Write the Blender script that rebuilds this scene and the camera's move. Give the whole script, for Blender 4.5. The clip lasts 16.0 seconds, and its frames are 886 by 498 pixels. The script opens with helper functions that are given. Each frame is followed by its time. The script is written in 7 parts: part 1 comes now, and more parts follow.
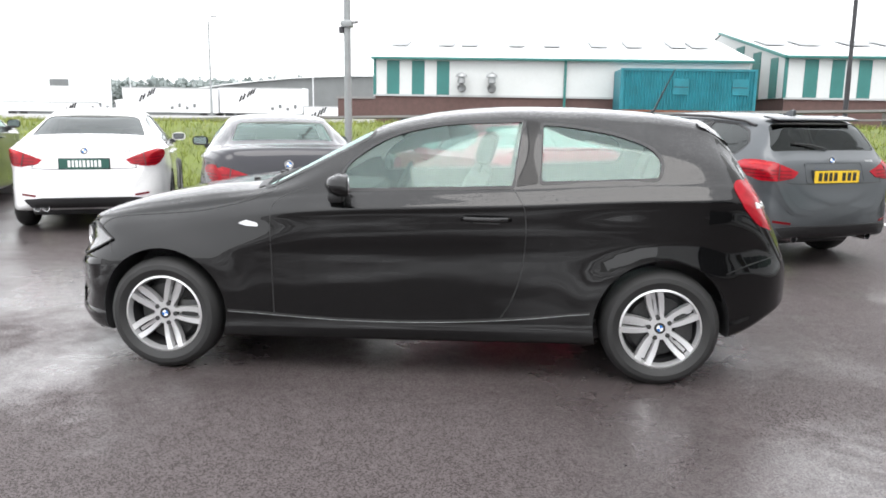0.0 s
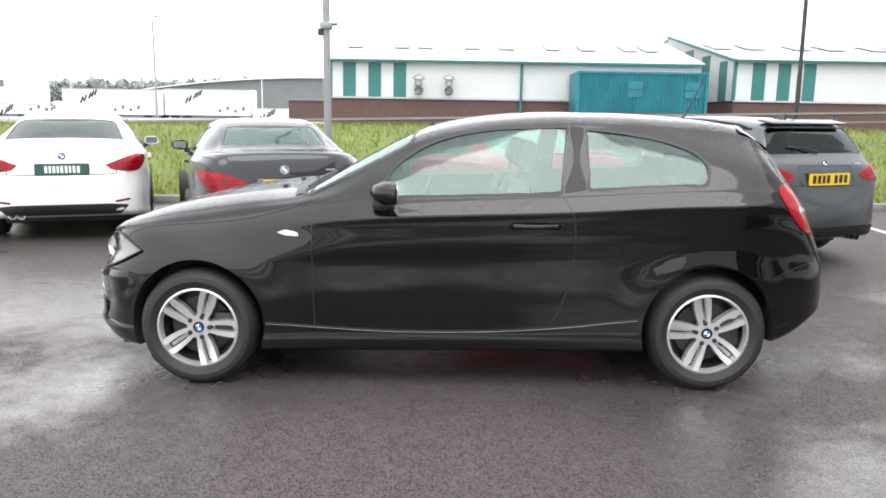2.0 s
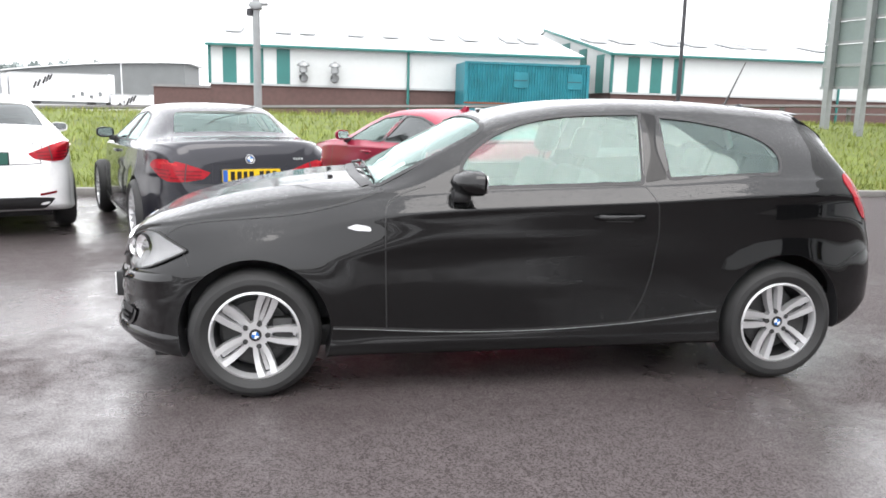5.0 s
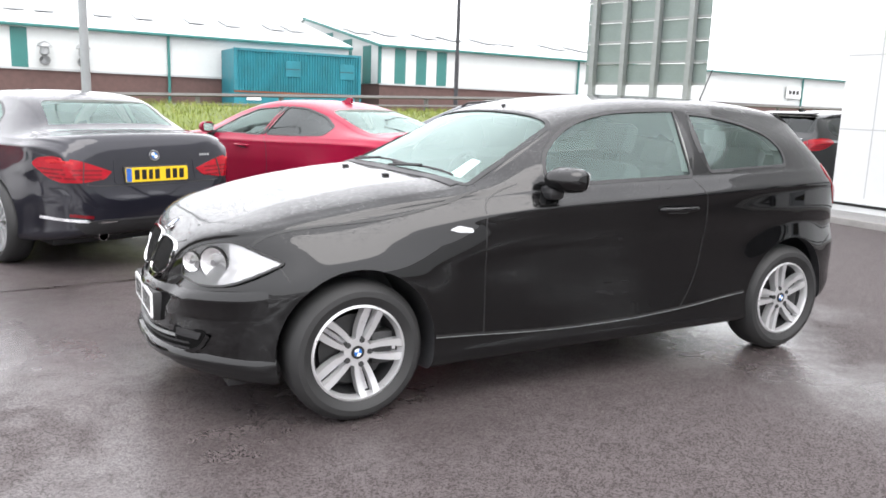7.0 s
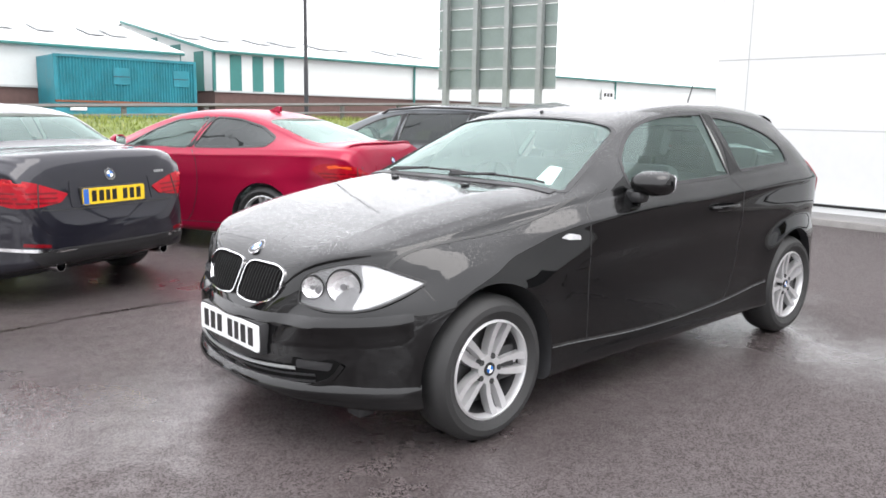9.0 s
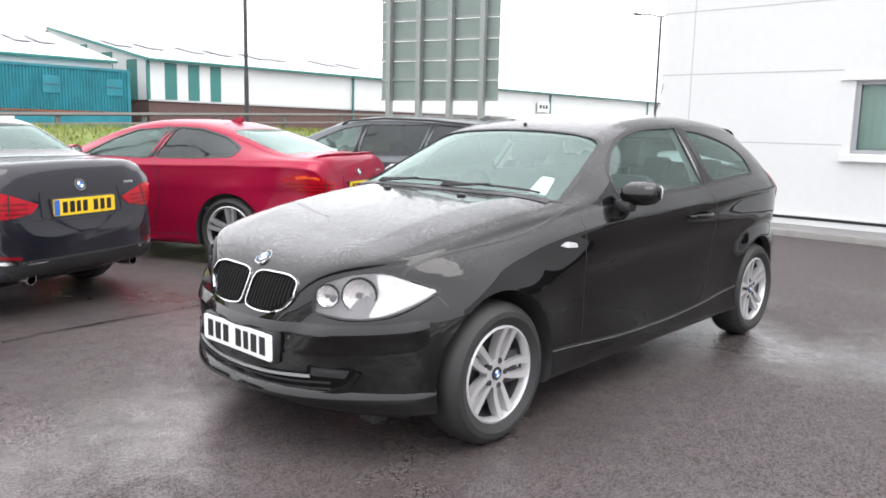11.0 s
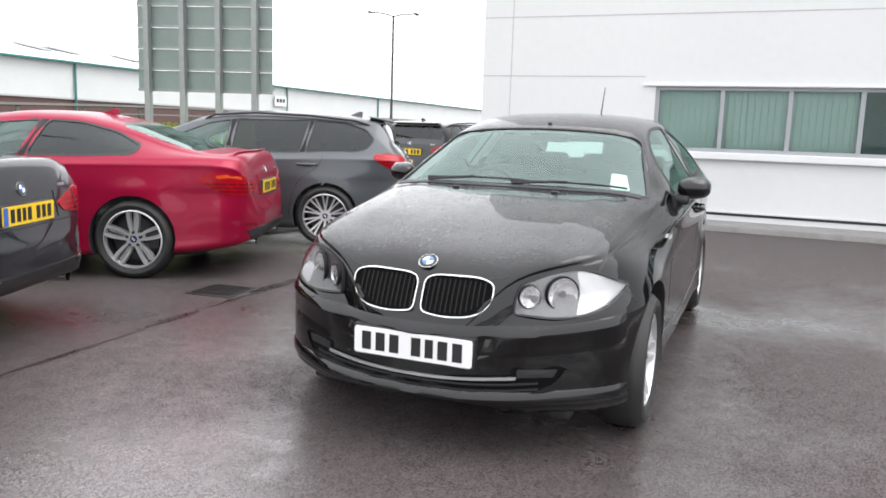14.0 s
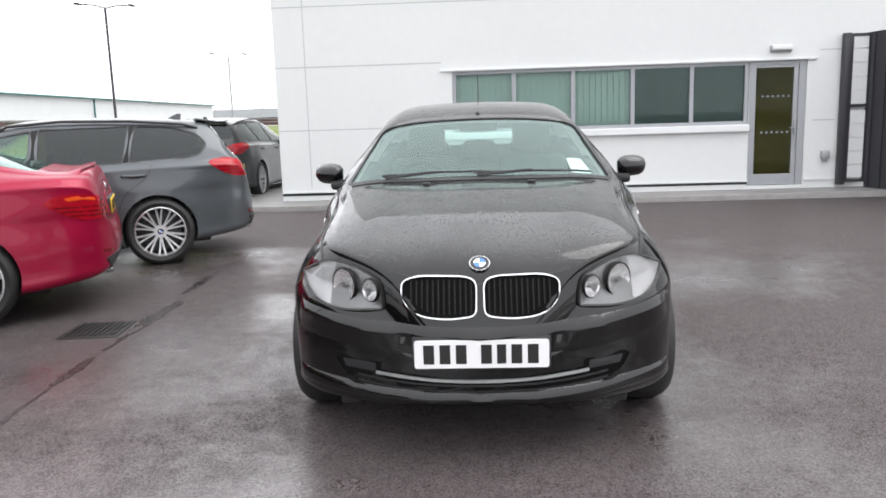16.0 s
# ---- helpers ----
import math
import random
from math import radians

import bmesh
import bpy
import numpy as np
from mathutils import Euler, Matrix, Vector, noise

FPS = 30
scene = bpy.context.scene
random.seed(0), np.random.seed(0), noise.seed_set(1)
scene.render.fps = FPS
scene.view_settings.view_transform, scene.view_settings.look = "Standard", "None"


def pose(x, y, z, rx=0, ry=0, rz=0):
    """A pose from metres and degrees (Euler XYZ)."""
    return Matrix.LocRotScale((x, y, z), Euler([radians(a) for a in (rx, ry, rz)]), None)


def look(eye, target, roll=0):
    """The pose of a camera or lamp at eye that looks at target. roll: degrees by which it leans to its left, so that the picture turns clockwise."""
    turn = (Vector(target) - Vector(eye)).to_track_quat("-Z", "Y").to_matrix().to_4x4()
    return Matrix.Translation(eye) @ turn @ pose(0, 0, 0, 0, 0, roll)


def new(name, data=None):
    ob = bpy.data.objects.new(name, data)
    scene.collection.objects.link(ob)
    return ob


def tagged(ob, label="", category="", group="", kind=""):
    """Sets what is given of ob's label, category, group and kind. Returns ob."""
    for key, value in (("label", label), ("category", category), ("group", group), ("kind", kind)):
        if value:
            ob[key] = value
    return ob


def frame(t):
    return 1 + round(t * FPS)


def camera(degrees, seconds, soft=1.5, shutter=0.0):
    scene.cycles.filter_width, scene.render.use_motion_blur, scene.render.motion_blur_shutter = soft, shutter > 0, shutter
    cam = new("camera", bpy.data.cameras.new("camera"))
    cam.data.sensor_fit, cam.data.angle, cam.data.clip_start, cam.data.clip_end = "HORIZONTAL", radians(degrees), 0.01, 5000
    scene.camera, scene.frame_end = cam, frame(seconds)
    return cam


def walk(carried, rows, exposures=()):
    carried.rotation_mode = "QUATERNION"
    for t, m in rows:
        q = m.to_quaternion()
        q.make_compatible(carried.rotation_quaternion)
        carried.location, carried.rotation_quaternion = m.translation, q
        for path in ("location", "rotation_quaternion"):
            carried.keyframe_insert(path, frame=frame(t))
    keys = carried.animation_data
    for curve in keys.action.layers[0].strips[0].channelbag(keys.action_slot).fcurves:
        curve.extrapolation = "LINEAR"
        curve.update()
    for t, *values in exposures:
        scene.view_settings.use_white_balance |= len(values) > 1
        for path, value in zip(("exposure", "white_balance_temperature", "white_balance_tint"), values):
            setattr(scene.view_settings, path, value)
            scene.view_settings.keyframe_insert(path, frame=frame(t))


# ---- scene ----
# camera and its path: seconds, eye, target, roll
cam = camera(59.5, 16.0, soft=1.7)
ROWS = [
    (0, (1.839, -4.813, 1.399), (1.683, -2.849, 1.055), 0.6),
    (0.5, (1.638, -4.743, 1.409), (1.54, -2.774, 1.072), 0.0),
    (1, (1.451, -4.737, 1.415), (1.436, -2.765, 1.081), -0.4),
    (1.5, (1.35, -4.739, 1.413), (1.355, -2.768, 1.076), -0.6),
    (2, (1.321, -4.751, 1.413), (1.3, -2.78, 1.075), 0.6),
    (2.5, (1.306, -4.745, 1.412), (1.298, -2.774, 1.072), 0.1),
    (3, (1.282, -4.757, 1.409), (1.28, -2.785, 1.071), 0.0),
    (3.5, (1.198, -4.733, 1.401), (1.237, -2.762, 1.064), 0.8),
    (4, (0.958, -4.655, 1.394), (1.056, -2.686, 1.052), 0.8),
    (6.5, (-0.863, -3.94, 1.352), (-0.069, -2.142, 0.979), 2.2),
    (7, (-1.205, -3.765, 1.357), (-0.265, -2.038, 0.99), 1.9),
    (7.5, (-1.449, -3.571, 1.336), (-0.382, -1.918, 0.976), 1.6),
    (8, (-1.76, -3.38, 1.354), (-0.581, -1.804, 0.998), 1.6),
    (8.5, (-1.98, -3.187, 1.333), (-0.754, -1.645, 0.983), 1.6),
    (9, (-2.188, -2.979, 1.341), (-0.877, -1.508, 0.998), 0.9),
    (11.5, (-2.528, -2.733, 1.342), (-1.083, -1.386, 1.033), 1.6),
    (12, (-2.671, -2.513, 1.339), (-1.197, -1.196, 1.035), 2.3),
    (12.5, (-2.95, -2.271, 1.345), (-1.384, -1.062, 1.05), 3.3),
    (13, (-3.168, -1.958, 1.314), (-1.496, -0.898, 1.031), 2.7),
    (13.5, (-3.39, -1.61, 1.331), (-1.638, -0.692, 1.037), 2.4),
    (14, (-3.499, -1.263, 1.313), (-1.673, -0.507, 1.005), 1.9),
    (14.5, (-3.579, -0.909, 1.332), (-1.697, -0.317, 1.008), 2.5),
    (15, (-3.653, -0.558, 1.342), (-1.719, -0.177, 1.002), 1.1),
    (15.5, (-3.618, -0.276, 1.351), (-1.659, -0.035, 1.029), -0.6),
    (16, (-3.625, -0.018, 1.342), (-1.656, 0.087, 1.008), -1.8),
]
walk(cam, [(t, look(eye, target, roll)) for t, eye, target, roll in ROWS],
     [(0, 0.95, 6500, 10.5), (4, 0.98, 6500, 11), (6.5, 1.2, 6500, 12.5), (8.5, 1.17, 6500, 12.5), (11.5, 0.98, 6500, 12.5), (13, 0.88, 6500, 12), (14.5, 0.86, 6500, 11.5), (16, 0.82, 6500, 11.5)])

# ---- overcast light ----
world = bpy.data.worlds.new("overcast")
scene.world = world
world.use_nodes = True
wn = world.node_tree
sky = wn.nodes.new("ShaderNodeTexSky")
sky.sky_type, sky.sun_disc = "NISHITA", False
sky.sun_elevation, sky.sun_rotation = radians(48), radians(200)
sky.air_density, sky.dust_density = 1.0, 1.0
pale = wn.nodes.new("ShaderNodeHueSaturation")
pale.inputs["Saturation"].default_value = 0.12
wn.links.new(sky.outputs[0], pale.inputs["Color"])
cloud = wn.nodes.new("ShaderNodeMix")
cloud.data_type = "RGBA"
cloud.inputs["Factor"].default_value = 0.8
tcw = wn.nodes.new("ShaderNodeTexCoord")
sepw = wn.nodes.new("ShaderNodeSeparateXYZ")
wn.links.new(tcw.outputs["Generated"], sepw.inputs[0])
rise = wn.nodes.new("ShaderNodeMapRange")  # an overcast sky is brighter overhead
rise.inputs["To Min"].default_value, rise.inputs["To Max"].default_value = 11.5, 16.5
wn.links.new(sepw.outputs["Z"], rise.inputs["Value"])
veil = wn.nodes.new("ShaderNodeMix")
veil.data_type, veil.blend_type = "RGBA", "MULTIPLY"
veil.inputs["Factor"].default_value = 1.0
veil.inputs["A"].default_value = (0.97, 0.99, 1.02, 1)
wn.links.new(rise.outputs[0], veil.inputs["B"])
wn.links.new(veil.outputs["Result"], cloud.inputs["B"])
wn.links.new(pale.outputs[0], cloud.inputs["A"])
wn.links.new(cloud.outputs["Result"], wn.nodes["Background"].inputs["Color"])
wn.nodes["Background"].inputs["Strength"].default_value = 0.11
sun = new("sun", bpy.data.lights.new("sun", "SUN"))
sun.data.energy, sun.data.angle, sun.data.color = 0.8, radians(40), (1.0, 0.97, 0.93)
sun.matrix_world = look((0, 0, 30), (-6, 17, 0))


# ---- materials ----
def material(name, base, rough=0.5, metal=0.0, vary=0.15, scale=6.0, bump=0.0, bump_scale=80.0, coat=0.0, spec=0.5, wear=0.0):
    """A painted or raw surface: its colour varies at two scales, its roughness with it."""
    m = bpy.data.materials.new(name)
    m.use_nodes = True
    nt = m.node_tree
    p = nt.nodes["Principled BSDF"]
    p.inputs["Metallic"].default_value = metal
    p.inputs["Specular IOR Level"].default_value = spec
    p.inputs["Coat Weight"].default_value = coat
    p.inputs["Coat Roughness"].default_value = 0.04
    tc = nt.nodes.new("ShaderNodeTexCoord")
    n1 = nt.nodes.new("ShaderNodeTexNoise")
    n1.inputs["Scale"].default_value, n1.inputs["Detail"].default_value = scale, 6
    n2 = nt.nodes.new("ShaderNodeTexNoise")
    n2.inputs["Scale"].default_value, n2.inputs["Detail"].default_value = scale * 14, 3
    mixn = nt.nodes.new("ShaderNodeMath")
    mixn.operation = "MULTIPLY_ADD"
    mixn.inputs[1].default_value = 0.6
    half = nt.nodes.new("ShaderNodeMath")
    half.operation, half.inputs[1].default_value = "MULTIPLY", 0.4
    for n in (n1, n2):
        nt.links.new(tc.outputs["Object"], n.inputs["Vector"])
    nt.links.new(n2.outputs["Fac"], half.inputs[0])
    nt.links.new(n1.outputs["Fac"], mixn.inputs[0])
    nt.links.new(half.outputs[0], mixn.inputs[2])
    ramp = nt.nodes.new("ShaderNodeValToRGB")
    ramp.color_ramp.elements[0].position, ramp.color_ramp.elements[1].position = 0.3, 0.7
    ramp.color_ramp.elements[0].color = [c * (1 - vary) for c in base] + [1]
    ramp.color_ramp.elements[1].color = [min(1, c * (1 + vary)) for c in base] + [1]
    nt.links.new(mixn.outputs[0], ramp.inputs[0])
    nt.links.new(ramp.outputs[0], p.inputs["Base Color"])
    rr = nt.nodes.new("ShaderNodeMapRange")
    rr.inputs["From Min"].default_value, rr.inputs["From Max"].default_value = 0.3, 0.7
    rr.inputs["To Min"].default_value, rr.inputs["To Max"].default_value = max(0.0, rough - 0.12 * rough - wear), min(1, rough + 0.12 * rough + wear)
    nt.links.new(mixn.outputs[0], rr.inputs["Value"])
    nt.links.new(rr.outputs[0], p.inputs["Roughness"])
    if bump:
        n3 = nt.nodes.new("ShaderNodeTexNoise")
        n3.inputs["Scale"].default_value, n3.inputs["Detail"].default_value = bump_scale, 4
        nt.links.new(tc.outputs["Object"], n3.inputs["Vector"])
        b = nt.nodes.new("ShaderNodeBump")
        b.inputs["Strength"].default_value, b.inputs["Distance"].default_value = bump, 0.01
        nt.links.new(n3.outputs["Fac"], b.inputs["Height"])
        nt.links.new(b.outputs[0], p.inputs["Normal"])
    return m


def car_paint(name, base, metal=0.0, rough=0.3, beads=0.5, film_rough=0.10, coat=1.0, ior=1.5):
    """Clear-coated car paint with rain beads standing on the faces that look up."""
    m = material(name, base, rough, metal, 0.06, 2.0, coat=1.0, spec=0.0 if metal == 0 and base[0] < 0.1 else 0.12)
    nt = m.node_tree
    p = nt.nodes["Principled BSDF"]
    p.inputs["Coat Roughness"].default_value = 0.03
    p.inputs["Coat Weight"].default_value, p.inputs["Coat IOR"].default_value = coat, ior
    tc = nt.nodes.new("ShaderNodeTexCoord")
    geo = nt.nodes.new("ShaderNodeNewGeometry")
    sep = nt.nodes.new("ShaderNodeSeparateXYZ")
    nt.links.new(geo.outputs["Normal"], sep.inputs[0])
    up = nt.nodes.new("ShaderNodeMapRange")
    up.inputs["From Min"].default_value, up.inputs["From Max"].default_value = 0.5, 0.9
    nt.links.new(sep.outputs["Z"], up.inputs["Value"])
    height = None
    for s, cut in ((48.0, 0.30), (120.0, 0.34)):
        v = nt.nodes.new("ShaderNodeTexVoronoi")
        v.inputs["Scale"].default_value = s
        nt.links.new(tc.outputs["Object"], v.inputs["Vector"])
        drop = nt.nodes.new("ShaderNodeMapRange")
        drop.interpolation_type = "SMOOTHSTEP"
        drop.inputs["From Min"].default_value, drop.inputs["From Max"].default_value = cut, 0.0
        nt.links.new(v.outputs["Distance"], drop.inputs["Value"])
        if height is None:
            height = drop.outputs[0]
        else:
            add = nt.nodes.new("ShaderNodeMath")
            nt.links.new(height, add.inputs[0])
            nt.links.new(drop.outputs[0], add.inputs[1])
            height = add.outputs[0]
    patch = nt.nodes.new("ShaderNodeTexNoise")
    patch.inputs["Scale"].default_value, patch.inputs["Detail"].default_value = 3.5, 9.0
    nt.links.new(tc.outputs["Object"], patch.inputs["Vector"])
    pm = nt.nodes.new("ShaderNodeMapRange")
    pm.inputs["From Min"].default_value, pm.inputs["From Max"].default_value = 0.25, 0.62
    nt.links.new(patch.outputs["Fac"], pm.inputs["Value"])
    both = nt.nodes.new("ShaderNodeMath")
    both.operation = "MULTIPLY"
    nt.links.new(up.outputs[0], both.inputs[0])
    nt.links.new(pm.outputs[0], both.inputs[1])
    amount = nt.nodes.new("ShaderNodeMath")
    amount.operation = "MULTIPLY"
    nt.links.new(both.outputs[0], amount.inputs[0])
    nt.links.new(height, amount.inputs[1])
    b = nt.nodes.new("ShaderNodeBump")
    b.inputs["Strength"].default_value, b.inputs["Distance"].default_value = beads, 0.003
    nt.links.new(amount.outputs[0], b.inputs["Height"])
    nt.links.new(b.outputs[0], p.inputs["Coat Normal"])
    nt.links.new(b.outputs[0], p.inputs["Normal"])
    film = nt.nodes.new("ShaderNodeMapRange")  # the finest beads blur the gloss
    film.inputs["To Min"].default_value, film.inputs["To Max"].default_value = 0.03, film_rough
    nt.links.new(both.outputs[0], film.inputs["Value"])
    nt.links.new(film.outputs[0], p.inputs["Coat Roughness"])
    if metal == 0 and base[0] < 0.1:
        haze = nt.nodes.new("ShaderNodeMapRange")  # and scatter the sky
        haze.inputs["To Max"].default_value = 0.14
        nt.links.new(both.outputs[0], haze.inputs["Value"])
        nt.links.new(haze.outputs[0], p.inputs["Specular IOR Level"])
    return m


def glass(name, tint, gloss=0.0, milky=0.0, shine=(0.86, 1.0, 0.96)):
    """A pane: tinted see-through with a mirror on top."""
    m = bpy.data.materials.new(name)
    m.use_nodes = True
    nt = m.node_tree
    nt.nodes.remove(nt.nodes["Principled BSDF"])
    t = nt.nodes.new("ShaderNodeBsdfTransparent")
    t.inputs[0].default_value = (*tint, 1)
    g = nt.nodes.new("ShaderNodeBsdfGlossy")
    g.inputs["Roughness"].default_value = 0.02
    g.inputs["Color"].default_value = (*shine, 1)
    fr = nt.nodes.new("ShaderNodeFresnel")
    fr.inputs["IOR"].default_value = 1.52
    add = nt.nodes.new("ShaderNodeMath")
    add.use_clamp = True
    add.inputs[1].default_value = gloss
    nt.links.new(fr.outputs[0], add.inputs[0])
    base = t
    if milky:
        d = nt.nodes.new("ShaderNodeBsdfDiffuse")
        d.inputs[0].default_value = (0.75, 0.82, 0.8, 1)
        tc = nt.nodes.new("ShaderNodeTexCoord")
        v = nt.nodes.new("ShaderNodeTexNoise")
        v.inputs["Scale"].default_value, v.inputs["Detail"].default_value = 9, 8
        nt.links.new(tc.outputs["Object"], v.inputs["Vector"])
        mr = nt.nodes.new("ShaderNodeMapRange")
        mr.inputs["From Min"].default_value, mr.inputs["From Max"].default_value = 0.35, 0.75
        mr.inputs["To Max"].default_value = milky * 2
        nt.links.new(v.outputs["Fac"], mr.inputs["Value"])
        base = nt.nodes.new("ShaderNodeMixShader")
        nt.links.new(mr.outputs[0], base.inputs[0])
        nt.links.new(t.outputs[0], base.inputs[1])
        nt.links.new(d.outputs[0], base.inputs[2])
    mx = nt.nodes.new("ShaderNodeMixShader")
    nt.links.new(add.outputs[0], mx.inputs[0])
    nt.links.new(base.outputs[0], mx.inputs[1])
    nt.links.new(g.outputs[0], mx.inputs[2])
    nt.links.new(mx.outputs[0], nt.nodes["Material Output"].inputs["Surface"])
    return m


def wet_asphalt(name, tone=0.05):
    """Coarse asphalt under a broken film of rain water."""
    m = bpy.data.materials.new(name)
    m.use_nodes = True
    nt = m.node_tree
    p = nt.nodes["Principled BSDF"]
    p.inputs["Specular IOR Level"].default_value = 0.18
    tc = nt.nodes.new("ShaderNodeTexCoord")

    def tex(kind, scale, detail=4):
        n = nt.nodes.new(kind)
        n.inputs["Scale"].default_value = scale
        if "Detail" in n.inputs:
            n.inputs["Detail"].default_value = detail
        nt.links.new(tc.outputs["Object"], n.inputs["Vector"])
        return n

    def span(src, a, b, lo, hi):
        r = nt.nodes.new("ShaderNodeMapRange")
        for k, v in (("From Min", a), ("From Max", b), ("To Min", lo), ("To Max", hi)):
            r.inputs[k].default_value = v
        nt.links.new(src, r.inputs["Value"])
        return r.outputs[0]

    def calc(op, a, b):
        n = nt.nodes.new("ShaderNodeMath")
        n.operation = op
        for i, s in enumerate((a, b)):
            if isinstance(s, (int, float)):
                n.inputs[i].default_value = s
            else:
                nt.links.new(s, n.inputs[i])
        return n.outputs[0]

    stones = tex("ShaderNodeTexVoronoi", 150.0)
    grit = tex("ShaderNodeTexNoise", 190.0, 2)
    patch = tex("ShaderNodeTexNoise", 0.55, 5)
    fine = tex("ShaderNodeTexNoise", 9.0, 6)
    ramp = nt.nodes.new("ShaderNodeValToRGB")
    e = ramp.color_ramp.elements
    e[0].position, e[0].color = 0.10, (tone * 0.62, tone * 0.47, tone * 0.475, 1)
    e[1].position, e[1].color = 0.98, (tone * 2.9, tone * 2.5, tone * 2.5, 1)
    e2 = ramp.color_ramp.elements.new(0.82)
    e2.color = (tone * 1.12, tone * 0.86, tone * 0.87, 1)
    sepc = nt.nodes.new("ShaderNodeSeparateColor")
    nt.links.new(stones.outputs["Color"], sepc.inputs[0])
    mixed = calc("ADD", calc("MULTIPLY", grit.outputs["Fac"], 0.3), calc("MULTIPLY", sepc.outputs[0], 0.8))
    nt.links.new(mixed, ramp.inputs[0])
    dark = nt.nodes.new("ShaderNodeMix")
    dark.data_type, dark.blend_type = "RGBA", "MULTIPLY"
    dark.inputs["Factor"].default_value = 1.0
    nt.links.new(ramp.outputs[0], dark.inputs["A"])
    shade = nt.nodes.new("ShaderNodeCombineColor")
    tone_map = span(fine.outputs["Fac"], 0.3, 0.7, 0.94, 1.12)
    for i in range(3):
        nt.links.new(tone_map, shade.inputs[i])
    nt.links.new(shade.outputs[0], dark.inputs["B"])
    nt.links.new(dark.outputs["Result"], p.inputs["Base Color"])
    wet = calc("ADD", span(patch.outputs["Fac"], 0.42, 0.62, 0.0, 1.0), span(fine.outputs["Fac"], 0.35, 0.65, -0.15, 0.15))
    place = nt.nodes.new("ShaderNodeSeparateXYZ")  # the side by the white building has drained
    nt.links.new(tc.outputs["Object"], place.inputs[0])
    wet = calc("ADD", wet, span(place.outputs[0], 4.0, 6.5, 0.1, -1.1))
    here = nt.nodes.new("ShaderNodeCombineXYZ")
    nt.links.new(place.outputs[0], here.inputs[0])
    nt.links.new(place.outputs[1], here.inputs[1])
    for (cx, cy), reach, gain in (((3.4, -2.6), 1.8, 0.35), ((0.9, -1.9), 1.7, -0.7), ((2.6, -3.8), 1.5, 0.3), ((6.0, -3.5), 4.5, -1.0), ((4.5, -5.5), 3.0, -0.5)):  # standing wet and drained places
        gap = nt.nodes.new("ShaderNodeVectorMath")
        gap.operation = "DISTANCE"
        gap.inputs[1].default_value = (cx, cy, 0)
        nt.links.new(here.outputs[0], gap.inputs[0])
        wet = calc("ADD", wet, span(gap.outputs["Value"], 0.3 * reach, reach, gain, 0.0))
    nt.links.new(span(wet, 0.0, 1.0, 0.65, 0.26), p.inputs["Roughness"])
    p.inputs["Coat Roughness"].default_value = 0.12
    nt.links.new(span(wet, 0.0, 1.0, 0.05, 1.0), p.inputs["Coat Weight"])
    nt.links.new(span(wet, 0.0, 1.0, 0.24, 0.07), p.inputs["Coat Roughness"])
    b = nt.nodes.new("ShaderNodeBump")
    b.inputs["Distance"].default_value = 0.004
    nt.links.new(span(wet, 0.0, 1.0, 0.55, 0.25), b.inputs["Strength"])
    nt.links.new(calc("ADD", stones.outputs["Distance"], grit.outputs["Fac"]), b.inputs["Height"])
    nt.links.new(b.outputs[0], p.inputs["Normal"])
    b2 = nt.nodes.new("ShaderNodeBump")
    b2.inputs["Strength"].default_value, b2.inputs["Distance"].default_value = 0.15, 0.004
    nt.links.new(calc("ADD", stones.outputs["Distance"], fine.outputs["Fac"]), b2.inputs["Height"])
    nt.links.new(b2.outputs[0], p.inputs["Coat Normal"])
    return m


ASPHALT = wet_asphalt("wet_asphalt", 0.036)
BLACK_PAINT = car_paint("black_paint", (0.0032, 0.0032, 0.0034), 0.0, 0.40, 1.1, 0.07, 1.0, 1.49)
WHITE_PAINT = car_paint("white_paint", (0.80, 0.80, 0.80), 0.0, 0.3, 0.2)
NAVY_PAINT = car_paint("navy_paint", (0.011, 0.011, 0.017), 0.3, 0.35, 0.5, 0.04, 1.0, 1.5)
RED_PAINT = car_paint("red_paint", (0.27, 0.003, 0.030), 0.35, 0.42, 0.2, 0.05, 0.5)
GREY_PAINT = car_paint("grey_paint", (0.088, 0.096, 0.103), 0.7, 0.5, 0.2, 0.06, 0.7)
DARK_PAINT = car_paint("dark_paint", (0.012, 0.013, 0.014), 0.2, 0.3, 0.4)
GREEN_PAINT = car_paint("green_grey_paint", (0.03, 0.035, 0.033), 0.4, 0.3, 0.4)
TRIM = material("black_trim", (0.014, 0.014, 0.015), 0.45, bump=0.1, bump_scale=300)
GLOSS_BLACK = material("gloss_black", (0.006, 0.006, 0.006), 0.15, spec=0.25)
GRILLE_BLACK = material("grille_black", (0.008, 0.008, 0.008), 0.6, spec=0.2)
RUBBER = material("tyre_rubber", (0.018, 0.018, 0.018), 0.6, vary=0.3, bump=0.25, bump_scale=200)
ALLOY = material("silver_alloy", (0.60, 0.60, 0.605), 0.30, 0.62, 0.06, 6.0)
REFLECTOR = material("lamp_reflector", (0.90, 0.90, 0.91), 0.22, 0.8, 0.12, 60)
LAMP_BACK = material("grey_lamp_housing", (0.20, 0.20, 0.205), 0.30, 0.6, 0.2, 20)
DARK_ALLOY = material("dark_alloy", (0.05, 0.05, 0.05), 0.5, 0.6, 0.3)
CHROME = material("chrome", (0.75, 0.75, 0.76), 0.08, 1.0, 0.03)
STEEL = material("galvanised_steel", (0.34, 0.35, 0.35), 0.5, 0.6, 0.25, 3, bump=0.1)
